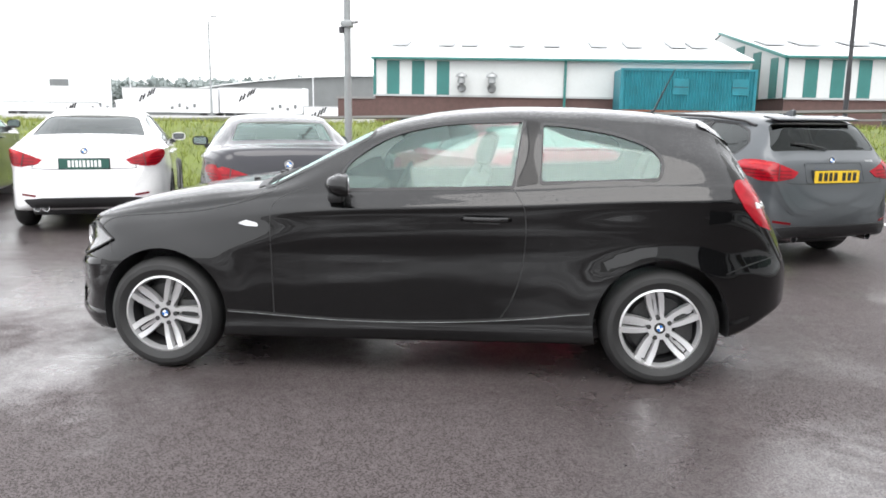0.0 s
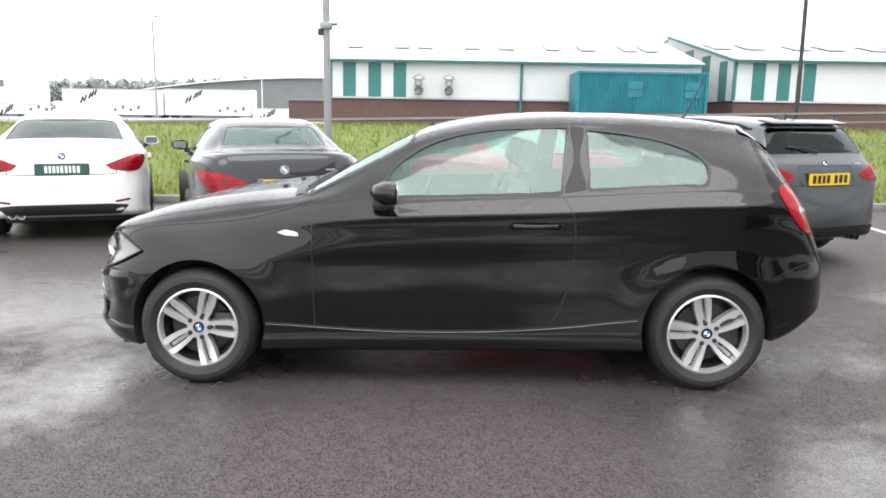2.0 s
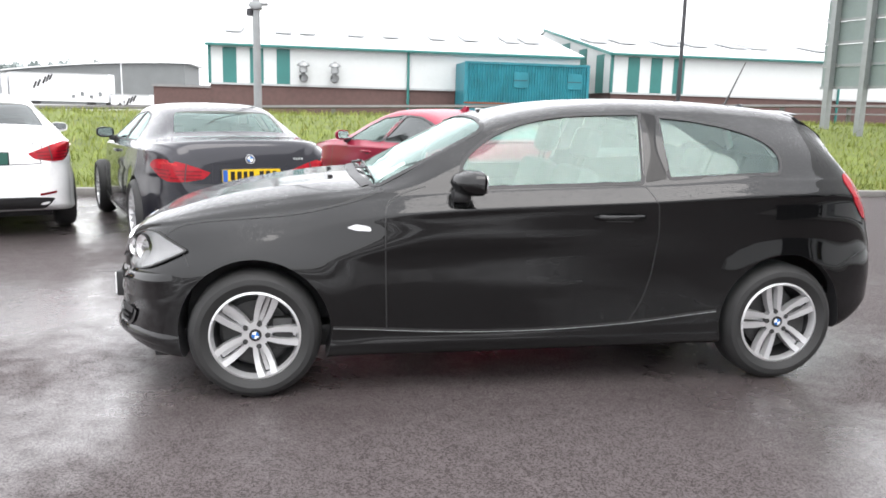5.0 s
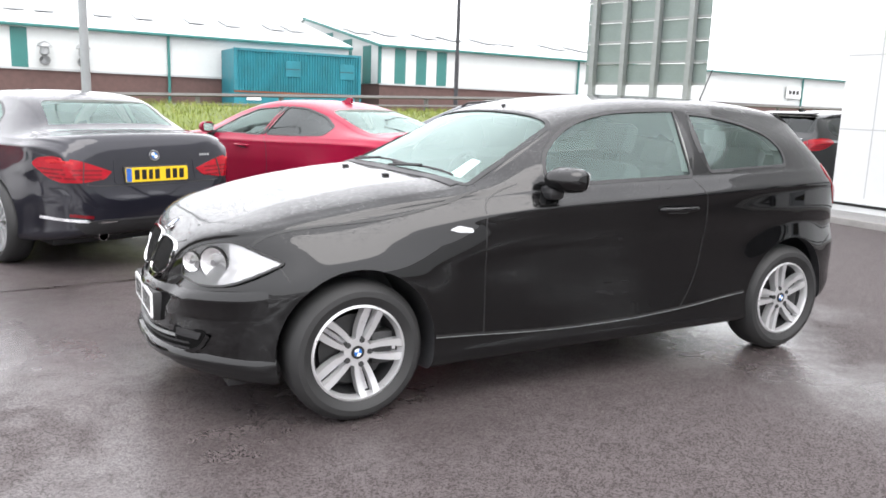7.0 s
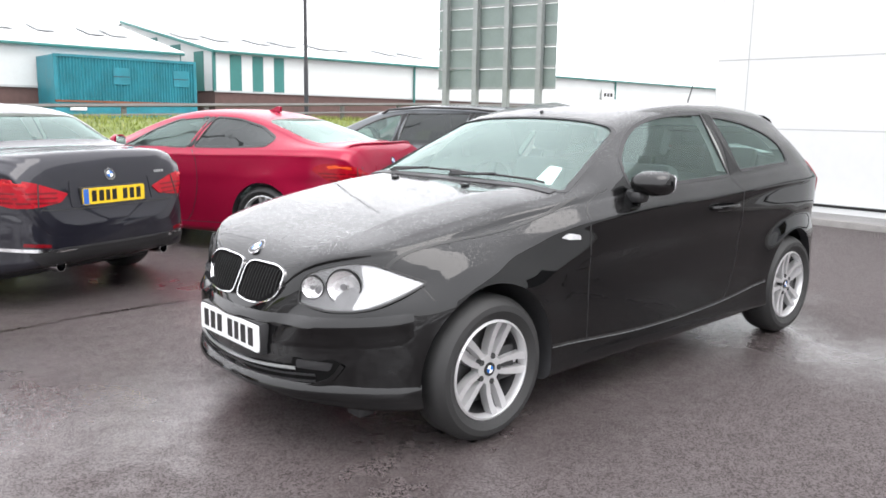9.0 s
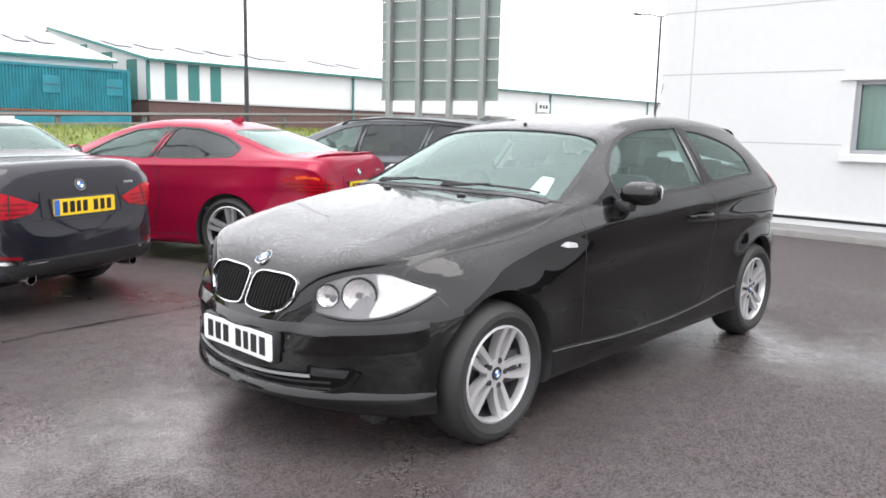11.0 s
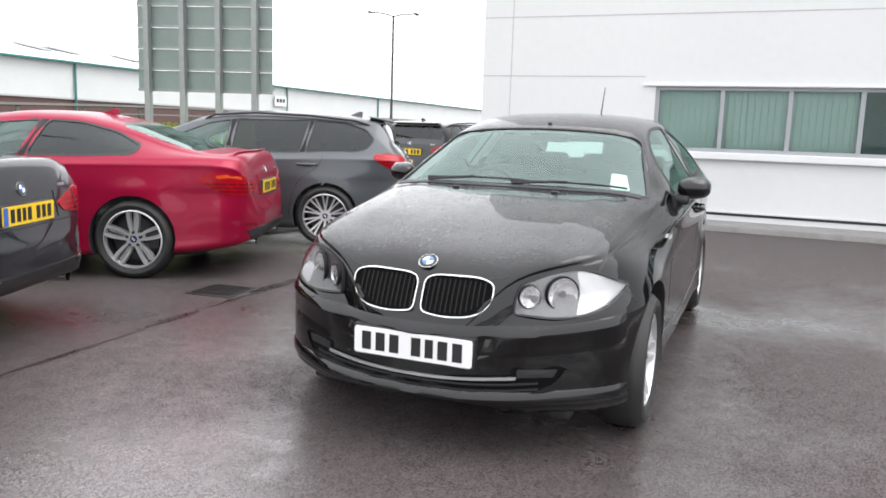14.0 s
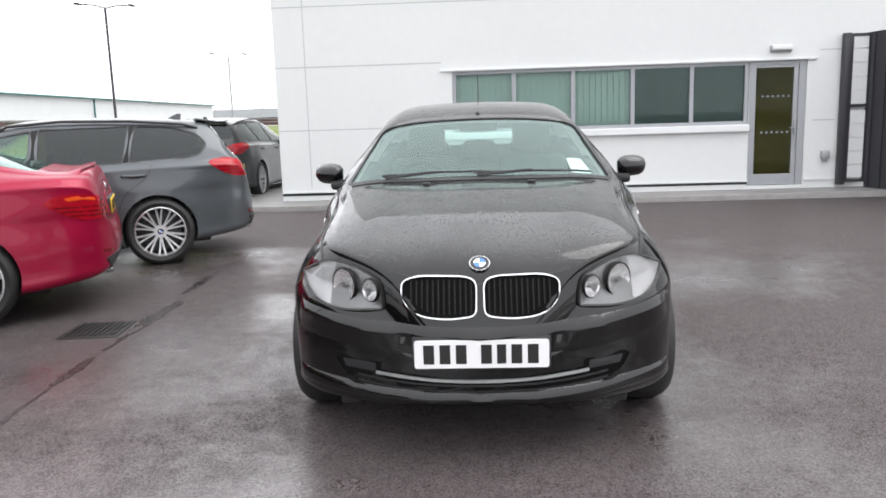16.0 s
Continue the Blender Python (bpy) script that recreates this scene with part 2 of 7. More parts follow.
CLEAR = glass("clear_glass", (0.70, 0.86, 0.82), 0.035, 0.010, (0.80, 1.0, 0.94))
WINDSCREEN = glass("windscreen_glass", (0.76, 0.92, 0.88), 0.06, 0.012, (0.80, 1.0, 0.95))
SMOKED = glass("smoked_glass", (0.06, 0.066, 0.066), 0.0, 0.0, (0.95, 1, 1))
LENS = glass("lamp_lens", (0.88, 0.88, 0.88), 0.0, 0.0, (1, 1, 1))
RED_LENS = material("red_lamp_lens", (0.30, 0.004, 0.012), 0.22, 0, 0.25, 30, coat=0.25, spec=0.2)
RED_BRIGHT = material("bright_red_lamp_lens", (0.40, 0.012, 0.016), 0.25, 0, 0.2, 40, coat=0.2, spec=0.2)
RED_DARK = material("dark_red_lamp_lens", (0.14, 0.004, 0.008), 0.2, 0, 0.2, 30, coat=0.3, spec=0.2)
AMBER_LENS = material("amber_lamp_lens", (0.60, 0.07, 0.012), 0.2, 0, 0.1, 30, coat=0.2, spec=0.2)
CLEAR_LENS = material("clear_lamp_lens", (0.60, 0.60, 0.61), 0.22, 0.5, 0.25, 25, coat=1.0)
CLOTH = material("seat_cloth", (0.055, 0.055, 0.058), 0.85, bump=0.3, bump_scale=400)
HEADLINER = material("pale_headliner", (0.42, 0.42, 0.40), 0.9, vary=0.06)
# near-black for plates on the skin that paint the shade inside openings
VOID = material("recess_shade", (0.004, 0.004, 0.004), 0.9, spec=0.1)
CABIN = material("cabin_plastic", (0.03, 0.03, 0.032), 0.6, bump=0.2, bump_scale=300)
PLATE_YELLOW = material("yellow_plate", (0.75, 0.50, 0.02), 0.35, vary=0.05)
PLATE_WHITE = material("white_plate", (0.78, 0.78, 0.78), 0.35, vary=0.04)
PLATE_GREEN = material("dark_green_plate", (0.02, 0.09, 0.07), 0.4, vary=0.1)
PLATE_BLUE = material("blue_plate_strip", (0.03, 0.12, 0.45), 0.4, vary=0.05)
INK = material("black_ink", (0.012, 0.012, 0.012), 0.4)
WHITE_INK = material("white_ink", (0.8, 0.8, 0.8), 0.4, vary=0.03)
BADGE_BLUE = material("badge_blue", (0.03, 0.16, 0.5), 0.2, coat=1.0)
PAPER = material("white_paper", (0.8, 0.8, 0.79), 0.7, vary=0.03)


# ---- mesh helpers ----
def mesh_of(bm, mats, smooth=True, angle=32):
    me = bpy.data.meshes.new("mesh")
    bmesh.ops.recalc_face_normals(bm, faces=bm.faces)
    for e in bm.edges:
        e.smooth = not (len(e.link_faces) == 2 and e.calc_face_angle(0) > radians(angle))
    for fc in bm.faces:
        fc.smooth = smooth
    bm.to_mesh(me)
    bm.free()
    for m in mats if isinstance(mats, (list, tuple)) else [mats]:
        me.materials.append(m)
    return me


def part(name, bm, mat, parent, label="", smooth=True, angle=32):
    ob = new(name, mesh_of(bm, mat, smooth, angle))
    ob.parent = parent
    return tagged(ob, label)


def thing(name, label, category, group="", kind="", m=None):
    ob = new(name)
    ob.empty_display_size = 0.1
    if m is not None:
        ob.matrix_world = m
    return tagged(ob, label, category, group, kind)


def single(name, bm, mat, label, category, group="", kind="", smooth=True, m=None):
    ob = new(name, mesh_of(bm, mat, smooth))
    if m is not None:
        ob.matrix_world = m
    return tagged(ob, label, category, group, kind)


def box(bm, x0, x1, y0, y1, z0, z1, bevel=0.0, m=None, segments=2):
    """Adds a box between two corners, with rounded edges where bevel is given."""
    r = bmesh.ops.create_cube(bm, size=1.0)
    vs = r["verts"]
    bmesh.ops.scale(bm, vec=(x1 - x0, y1 - y0, z1 - z0), verts=vs)
    bmesh.ops.translate(bm, vec=((x0 + x1) / 2, (y0 + y1) / 2, (z0 + z1) / 2), verts=vs)
    if bevel:
        es = list({e for v in vs for e in v.link_edges})
        out = bmesh.ops.bevel(bm, geom=es, offset=bevel, segments=segments, affect="EDGES", profile=0.5)
        vs = list({v for fc in out["faces"] for v in fc.verts} | {v for v in vs if v.is_valid})
    if m is not None:
        bmesh.ops.transform(bm, matrix=m, verts=vs)
    return vs


def solid_box(*a, **k):
    bm = bmesh.new()
    box(bm, *a, **k)
    return bm


def lathe(bm, profile, axis_pose, n=48, closed=True):
    """Turns a profile of (radius, along) about the local z of a pose."""
    rings = []
    for i in range(n):
        a = 2 * math.pi * i / n
        rings.append([bm.verts.new(axis_pose @ Vector((r * math.cos(a), r * math.sin(a), h))) for r, h in profile])
    k = len(profile)
    for i in range(n):
        p, q = rings[i], rings[(i + 1) % n]
        for j in range(k if closed else k - 1):
            bm.faces.new((p[j], q[j], q[(j + 1) % k], p[(j + 1) % k]))
    return rings


def disc_solid(bm, r, h0, h1, axis_pose, n=32):
    rings = lathe(bm, [(r, h0), (r, h1)], axis_pose, n, closed=False)
    bm.faces.new([q[0] for q in rings])
    bm.faces.new([q[1] for q in rings])


def tube(bm, pts, r, n=8):
    """A round bar along points, with capped ends. r: one radius or one for each point."""
    pts = [Vector(p) for p in pts]
    rad = r if isinstance(r, (list, tuple)) else [r] * len(pts)
    rings = []
    for i, p in enumerate(pts):
        d = (pts[min(i + 1, len(pts) - 1)] - pts[max(i - 1, 0)]).normalized()
        a = d.orthogonal().normalized() if abs(d.z) > 0.95 else d.cross(Vector((0, 0, 1))).normalized()
        b = d.cross(a)
        rings.append([bm.verts.new(p + rad[i] * (math.cos(2 * math.pi * k / n) * a + math.sin(2 * math.pi * k / n) * b)) for k in range(n)])
    for p, q in zip(rings, rings[1:]):
        for k in range(n):
            bm.faces.new((p[k], p[(k + 1) % n], q[(k + 1) % n], q[k]))
    bm.faces.new(rings[0])
    bm.faces.new(rings[-1])


def prism(bm, outline, at):
    """A solid from a closed outline of (a, b): at(a, b, side) gives its two ends, side 0 and 1."""
    lo = [bm.verts.new(at(a, b, 0)) for a, b in outline]
    hi = [bm.verts.new(at(a, b, 1)) for a, b in outline]
    k = len(outline)
    for i in range(k):
        bm.faces.new((lo[i], lo[(i + 1) % k], hi[(i + 1) % k], hi[i]))
    bm.faces.new(lo)
    bm.faces.new(hi)


def curve(table, x):
    """A smooth monotone curve through a table of (x, value)."""
    xs, ys = [p[0] for p in table], [p[1] for p in table]
    if x <= xs[0]:
        return ys[0]
    if x >= xs[-1]:
        return ys[-1]
    i = max(k for k in range(len(xs) - 1) if xs[k] <= x)
    d = [(ys[k + 1] - ys[k]) / (xs[k + 1] - xs[k]) for k in range(len(xs) - 1)]

    def slope(k):
        if k == 0:
            return d[0]
        if k == len(xs) - 1:
            return d[-1]
        return 0.0 if d[k - 1] * d[k] <= 0 else 2 * d[k - 1] * d[k] / (d[k - 1] + d[k])

    h = xs[i + 1] - xs[i]
    s = (x - xs[i]) / h
    return ((1 + 2 * s) * (1 - s) ** 2 * ys[i] + s * (1 - s) ** 2 * h * slope(i) + s * s * (3 - 2 * s) * ys[i + 1] + s * s * (s - 1) * h * slope(i + 1))


def rounded(points, radius=0.03, n=5):
    """Rounds the corners of a closed outline; a point may bring its own radius as a third number."""
    out, k = [], len(points)
    for i in range(k):
        p = Vector(points[i][:2])
        r = points[i][2] if len(points[i]) > 2 else radius
        a, b = Vector(points[i - 1][:2]) - p, Vector(points[(i + 1) % k][:2]) - p
        ra, rb = min(r, a.length * 0.48), min(r, b.length * 0.48)
        pa, pb = p + a.normalized() * ra, p + b.normalized() * rb
        for j in range(n + 1):
            s = j / n
            out.append(tuple((1 - s) ** 2 * pa + 2 * s * (1 - s) * p + s * s * pb))
    return out


def smooth_path(points, n=6):
    """An open path through points, rounded off."""
    pts = [Vector(p) for p in points]
    out = []
    for i in range(len(pts) - 1):
        p0, p1, p2, p3 = pts[max(i - 1, 0)], pts[i], pts[i + 1], pts[min(i + 2, len(pts) - 1)]
        for j in range(n):
            s = j / n
            out.append(0.5 * (2 * p1 + (p2 - p0) * s + (2 * p0 - 5 * p1 + 4 * p2 - p3) * s * s + (3 * p1 - p0 - 3 * p2 + p3) * s ** 3))
    return out + [pts[-1]]


# ---- cars: nose towards -x, front axle at x = 0, ground at z = 0 ----
from mathutils.bvhtree import BVHTree
from mathutils.interpolate import poly_3d_calc


class View:
    """A plane to draw outlines on: a point, its two axes and the way out of the body."""

    def __init__(self, o, u, v, n):
        self.o, self.u, self.v, self.n = Vector(o), Vector(u).normalized(), Vector(v).normalized(), Vector(n).normalized()

    def at(self, a, b, out=0.0):
        return self.o + self.u * a + self.v * b + self.n * out


LEFT = View((0, 0, 0), (1, 0, 0), (0, 0, 1), (0, -1, 0))
RIGHT = View((0, 0, 0), (1, 0, 0), (0, 0, 1), (0, 1, 0))
FRONT = View((0, 0, 0), (0, 1, 0), (0, 0, 1), (-1, 0, 0))
TOP = View((0, 0, 0), (1, 0, 0), (0, 1, 0), (0, 0, 1))


def on_skin(skin, view, a, b, lift=0.0):
    p, nrm, _, _ = skin.ray_cast(view.at(a, b, 2.2), -view.n)
    if p is None or (p - view.at(a, b, 2.2)).length > 2.6:
        p, nrm, _, _ = skin.find_nearest(view.at(a, b, 0.7))
    if nrm.dot(view.n) < 0:
        nrm = -nrm
    return p + (nrm * 0.5 + view.n * 0.5) * lift


def drape(bm, skin, view, outline, lift=0.003, thick=0.006, rings=5):
    """A thin plate in the given outline that follows the skin."""
    ca = sum(p[0] for p in outline) / len(outline)
    cb = sum(p[1] for p in outline) / len(outline)
    loops = [[bm.verts.new(on_skin(skin, view, a, b, lift - thick)) for a, b in outline]]
    for k in range(rings):
        s = 1 - k / rings
        loops.append([bm.verts.new(on_skin(skin, view, ca + (a - ca) * s, cb + (b - cb) * s, lift)) for a, b in outline])
    mid = bm.verts.new(on_skin(skin, view, ca, cb, lift))
    n = len(outline)
    for p, q in zip(loops, loops[1:]):
        for i in range(n):
            bm.faces.new((p[i], p[(i + 1) % n], q[(i + 1) % n], q[i]))
    for i in range(n):
        bm.faces.new((loops[-1][i], loops[-1][(i + 1) % n], mid))
    return bm


def ribbon(bm, skin, view, path, width, lift=0.0015, thick=0.006, closed=False):
    """A narrow strip along a path that follows the skin."""
    pts = [Vector((p[0], p[1])) for p in path]
    n = len(pts)
    rows = []
    for i, p in enumerate(pts):
        a = pts[(i - 1) % n] if closed or i else p
        b = pts[(i + 1) % n] if closed or i < n - 1 else p
        d = b - a
        d = Vector((-d.y, d.x)).normalized() * (width / 2) if d.length else Vector((width / 2, 0))
        rows.append([bm.verts.new(on_skin(skin, view, *(p + d * s), z)) for s, z in ((1, lift - thick), (1, lift), (-1, lift), (-1, lift - thick))])
    for i in range(n if closed else n - 1):
        p, q = rows[i], rows[(i + 1) % n]
        for k in range(3):
            bm.faces.new((p[k], p[k + 1], q[k + 1], q[k]))
    return bm


def nose_band(bm, skin, level, profile, end, fade, span=65.0, n=72):
    """A moulding round the nose: level(s) is its height, profile its rows of (rise, standing out), s from -end to end."""
    rows = []
    for i in range(n + 1):
        s = -end + 2 * end * i / n
        a = radians(span * s)
        v = View((0.05, 0, 0), (0, 0, 1), (0, 0, 1), (-math.cos(a), math.sin(a), 0))
        grow = fade(abs(s)) * min(1.0, (end - abs(s)) / 0.06)
        row = []
        for dz, lift in profile:
            p = on_skin(skin, v, 0, level(abs(s)) + dz)
            row.append(bm.verts.new(p + v.n * (lift * grow - (0.004 if lift == 0 else 0))))
        rows.append(row)
    for p, q in zip(rows, rows[1:]):
        for k in range(len(profile) - 1):
            bm.faces.new((p[k], p[k + 1], q[k + 1], q[k]))
    return bm


def cut_corners(pts, times=2):
    for _ in range(times):
        out = [pts[0]]
        for p, q in zip(pts, pts[1:]):
            out += [(p[0] * 0.75 + q[0] * 0.25, p[1] * 0.75 + q[1] * 0.25), (p[0] * 0.25 + q[0] * 0.75, p[1] * 0.25 + q[1] * 0.75)]
        pts = out + [pts[-1]]
    return pts


def section(S, x):
    """Half of the body's cross-section at x, from under the floor's middle up to the roof's middle."""
    w, zb, zt, ze, wr = (curve(S[k], x) for k in ("plan", "bottom", "top", "belt", "rail"))
    ze = min(ze, zt - 0.03)
    k = min(1.0, w / 0.6)
    H = ze - zb
    c = min(S.get("crease", 0.085), 0.3 * H)
    hr = zt - ze
    drop = min(S.get("round", 0.085), 0.55 * hr)
    wu = w - S.get("shelf", 0.0) * ease((-0.12 - x) / 0.2) * max(0.0, w - curve(S["plan"], x - 0.062 * ease((x + 0.745) / 0.14)))  # lamps and grille stand back above the bumper
    ku = min(1.0, wu / 0.6)
    wb = max(wu - 0.055 * ku, 0.02)
    lean = S.get("lean", 0.0) * k  # front wings and bumper roll over softly
    rear = S.get("soft_rear", 0.0) * ease((x - 2.05) / 0.4)
    f = max(S.get("soft", 0.0) * (1 - ease((x - 3.1) / 0.3)), ease((0.62 - x) / 0.5), rear)
    roll = S.get("wing_roll", 0.0) * k * (0.35 + 0.65 * ease((x + 0.55) / 0.45))  # front wings roll over into the bonnet
    fw = ease((0.85 - x) / 0.75) if roll else 0.0
    if roll:
        f = rear
    wb += (wu - 0.008 * k - roll - wb) * fw
    wr = min(wr, wb - 0.005)
    bulge = S.get("bulge", 0.012) * k
    fb = 0.0  # bumpers are widest low down
    for x0, x1 in S.get("bumpers", ((-0.22, -0.42), (3.12, 3.25))):
        q = min(1.0, max(0.0, (x - x0) / (x1 - x0)))
        fb = max(fb, q * q * (3 - 2 * q))
    fb *= k
    hood = S.get("hood_fold", 0.0) * ease((0.62 - x) / 0.2) * ease((x + 0.62) / 0.3)
    pts = [(0, zb), (0.5 * w, zb), (w - 0.06 * k, zb), (w - 0.022 * k, zb + 0.03 * H), (w - 0.012 * k + 0.004 * fb, zb + 0.075 * H), (w - 0.022 * k + 0.012 * fb, zb + 0.15 * H),
           (w - 0.018 * k + 0.014 * fb, zb + 0.40 * H), (w - 0.022 * k + 0.004 * fb, zb + 0.62 * H), (w - bulge * 0.5 - 0.008 * fb - (w - wu) * 0.1, min(zb + 0.70 * H, ze - c - 0.045 * k)), (wu - bulge * 0.5 - 0.008 * fb, ze - c - 0.03 * k), (wu - 0.010 * fb, ze - c), (wu - 0.004 * k - 0.010 * fb, ze - c + 0.012 * k),
           (wu - 0.03 * k - 0.005 * fb, ze - 0.5 * c), (wb, ze - 0.01 * k), (wb - 0.012 * k, ze), (wb + (wr - wb) * 0.5 + 0.012 * k * (1 - fw), ze + (hr - drop) * (0.52 + 0.10 * fw)),
           (wr, zt - drop), (wr - 0.02 * k, zt - drop * 0.72), (wr * 0.86, zt - drop * 0.36), (wr * 0.72, zt - drop * (0.21 - 0.13 * hood)), (wr * 0.67, zt - drop * (0.17 - 0.11 * hood)), (wr * 0.4, zt - drop * 0.05), (0, zt)]
    if lean:
        z0 = zb + (0.62 if rear else 0.42 + S.get("lean_from", 0.0)) * H
        for i in range(6, 15):
            y, z = pts[i]
            t = min(1.0, max(0.0, (z - z0) / (ze - z0)))
            if z > z0:
                pts[i] = (y + ((wu if i > 8 else w - (w - wu) * 0.1) - 0.020 * k - lean * t ** 1.6 - y) * f, z)
    if fw:
        z0 = zb + 0.52 * H
        for i in range(6, 13):
            y, z = pts[i]
            if z > z0:
                edge = wu if i > 8 else w - (w - wu) * 0.1
                pts[i] = (y + (edge - 0.008 * k - roll * ((z - z0) / (ze - z0)) ** 2.4 - y) * fw, z)
    pts = cut_corners(pts)
    if "rear_bumper" in S and x > 2.95:  # the rear bumper stands out below its upper edge
        grow = S["rear_bumper"] * k * ease((x - 2.98) / 0.2)
        pts = [(y + grow * ease((0.675 - z) / 0.03) * min(1.0, y / 0.5), z) for y, z in pts]
    flare = S.get("flare", 0.0)  # lips round the wheel arches
    if flare:
        out = []
        for y, z in pts:
            for hx in (0.0, S["wheelbase"]):
                if z < ze and y > 0.5:
                    y += flare * ease((S["arch"] + S.get("flare_reach", 0.15) - math.hypot(x - hx, z - S["R"] - 0.012)) / S.get("flare_reach", 0.15))
            out.append((y, z))
        pts = out
    return pts


def ease(q):
    q = min(1.0, max(0.0, q))
    return q * q * (3 - 2 * q)


def loft(bm, rings):
    loops = []
    for x, half in rings:
        loop = [(y, z) for y, z in half] + [(-y, z) for y, z in reversed(half[1:-1])]
        loops.append([bm.verts.new((x, y, z)) for y, z in loop])
    n = len(loops[0])
    for p, q in zip(loops, loops[1:]):
        for i in range(n):
            bm.faces.new((p[i], p[(i + 1) % n], q[(i + 1) % n], q[i]))
    bm.faces.new(loops[0])
    bm.faces.new(loops[-1])
    bmesh.ops.recalc_face_normals(bm, faces=bm.faces)


def temp_object(bm):
    me = bpy.data.meshes.new("cutter")
    bmesh.ops.recalc_face_normals(bm, faces=bm.faces)
    bm.to_mesh(me)
    bm.free()
    return new("cutter", me)


def carve(bm, cutters):
    """The solid less the cutters, as a new bmesh."""
    base = temp_object(bm)
    tools = [temp_object(c) for c in cutters]
    for t in tools:
        mod = base.modifiers.new("cut", "BOOLEAN")
        mod.operation, mod.object, mod.solver = "DIFFERENCE", t, "EXACT"
    done = base.evaluated_get(bpy.context.evaluated_depsgraph_get()).to_mesh()
    out = bmesh.new()
    out.from_mesh(done)
    for o in [base, *tools]:
        me = o.data
        bpy.data.objects.remove(o)
        bpy.data.meshes.remove(me)
    return out


def spoke_bar(bm, a0, r0, w0, a1, r1, w1, d0, d1, thick=0.02):
    """One tapered spoke in the wheel's plane (x, z), facing -y; d: depth of its face."""
    def quad(a, r, w, d):
        c = Vector((math.cos(a) * r, 0, math.sin(a) * r))
        t = Vector((-math.sin(a), 0, math.cos(a)))
        return [c + t * w / 2 + Vector((0, d + thick, 0)), c + t * w * 0.42 + Vector((0, d, 0)), c - t * w * 0.42 + Vector((0, d, 0)), c - t * w / 2 + Vector((0, d + thick, 0))]
    rows = []
    for s in (0, 0.35, 0.7, 1):
        q = quad(a0 + (a1 - a0) * s, r0 + (r1 - r0) * s, w0 + (w1 - w0) * s, d0 + (d1 - d0) * s + 0.006 * math.sin(math.pi * s))
        rows.append([bm.verts.new(p) for p in q])
    for p, q in zip(rows, rows[1:]):
        for k in range(4):
            bm.faces.new((p[k], p[(k + 1) % 4], q[(k + 1) % 4], q[k]))
    bm.faces.new(rows[0])
    bm.faces.new(rows[-1])


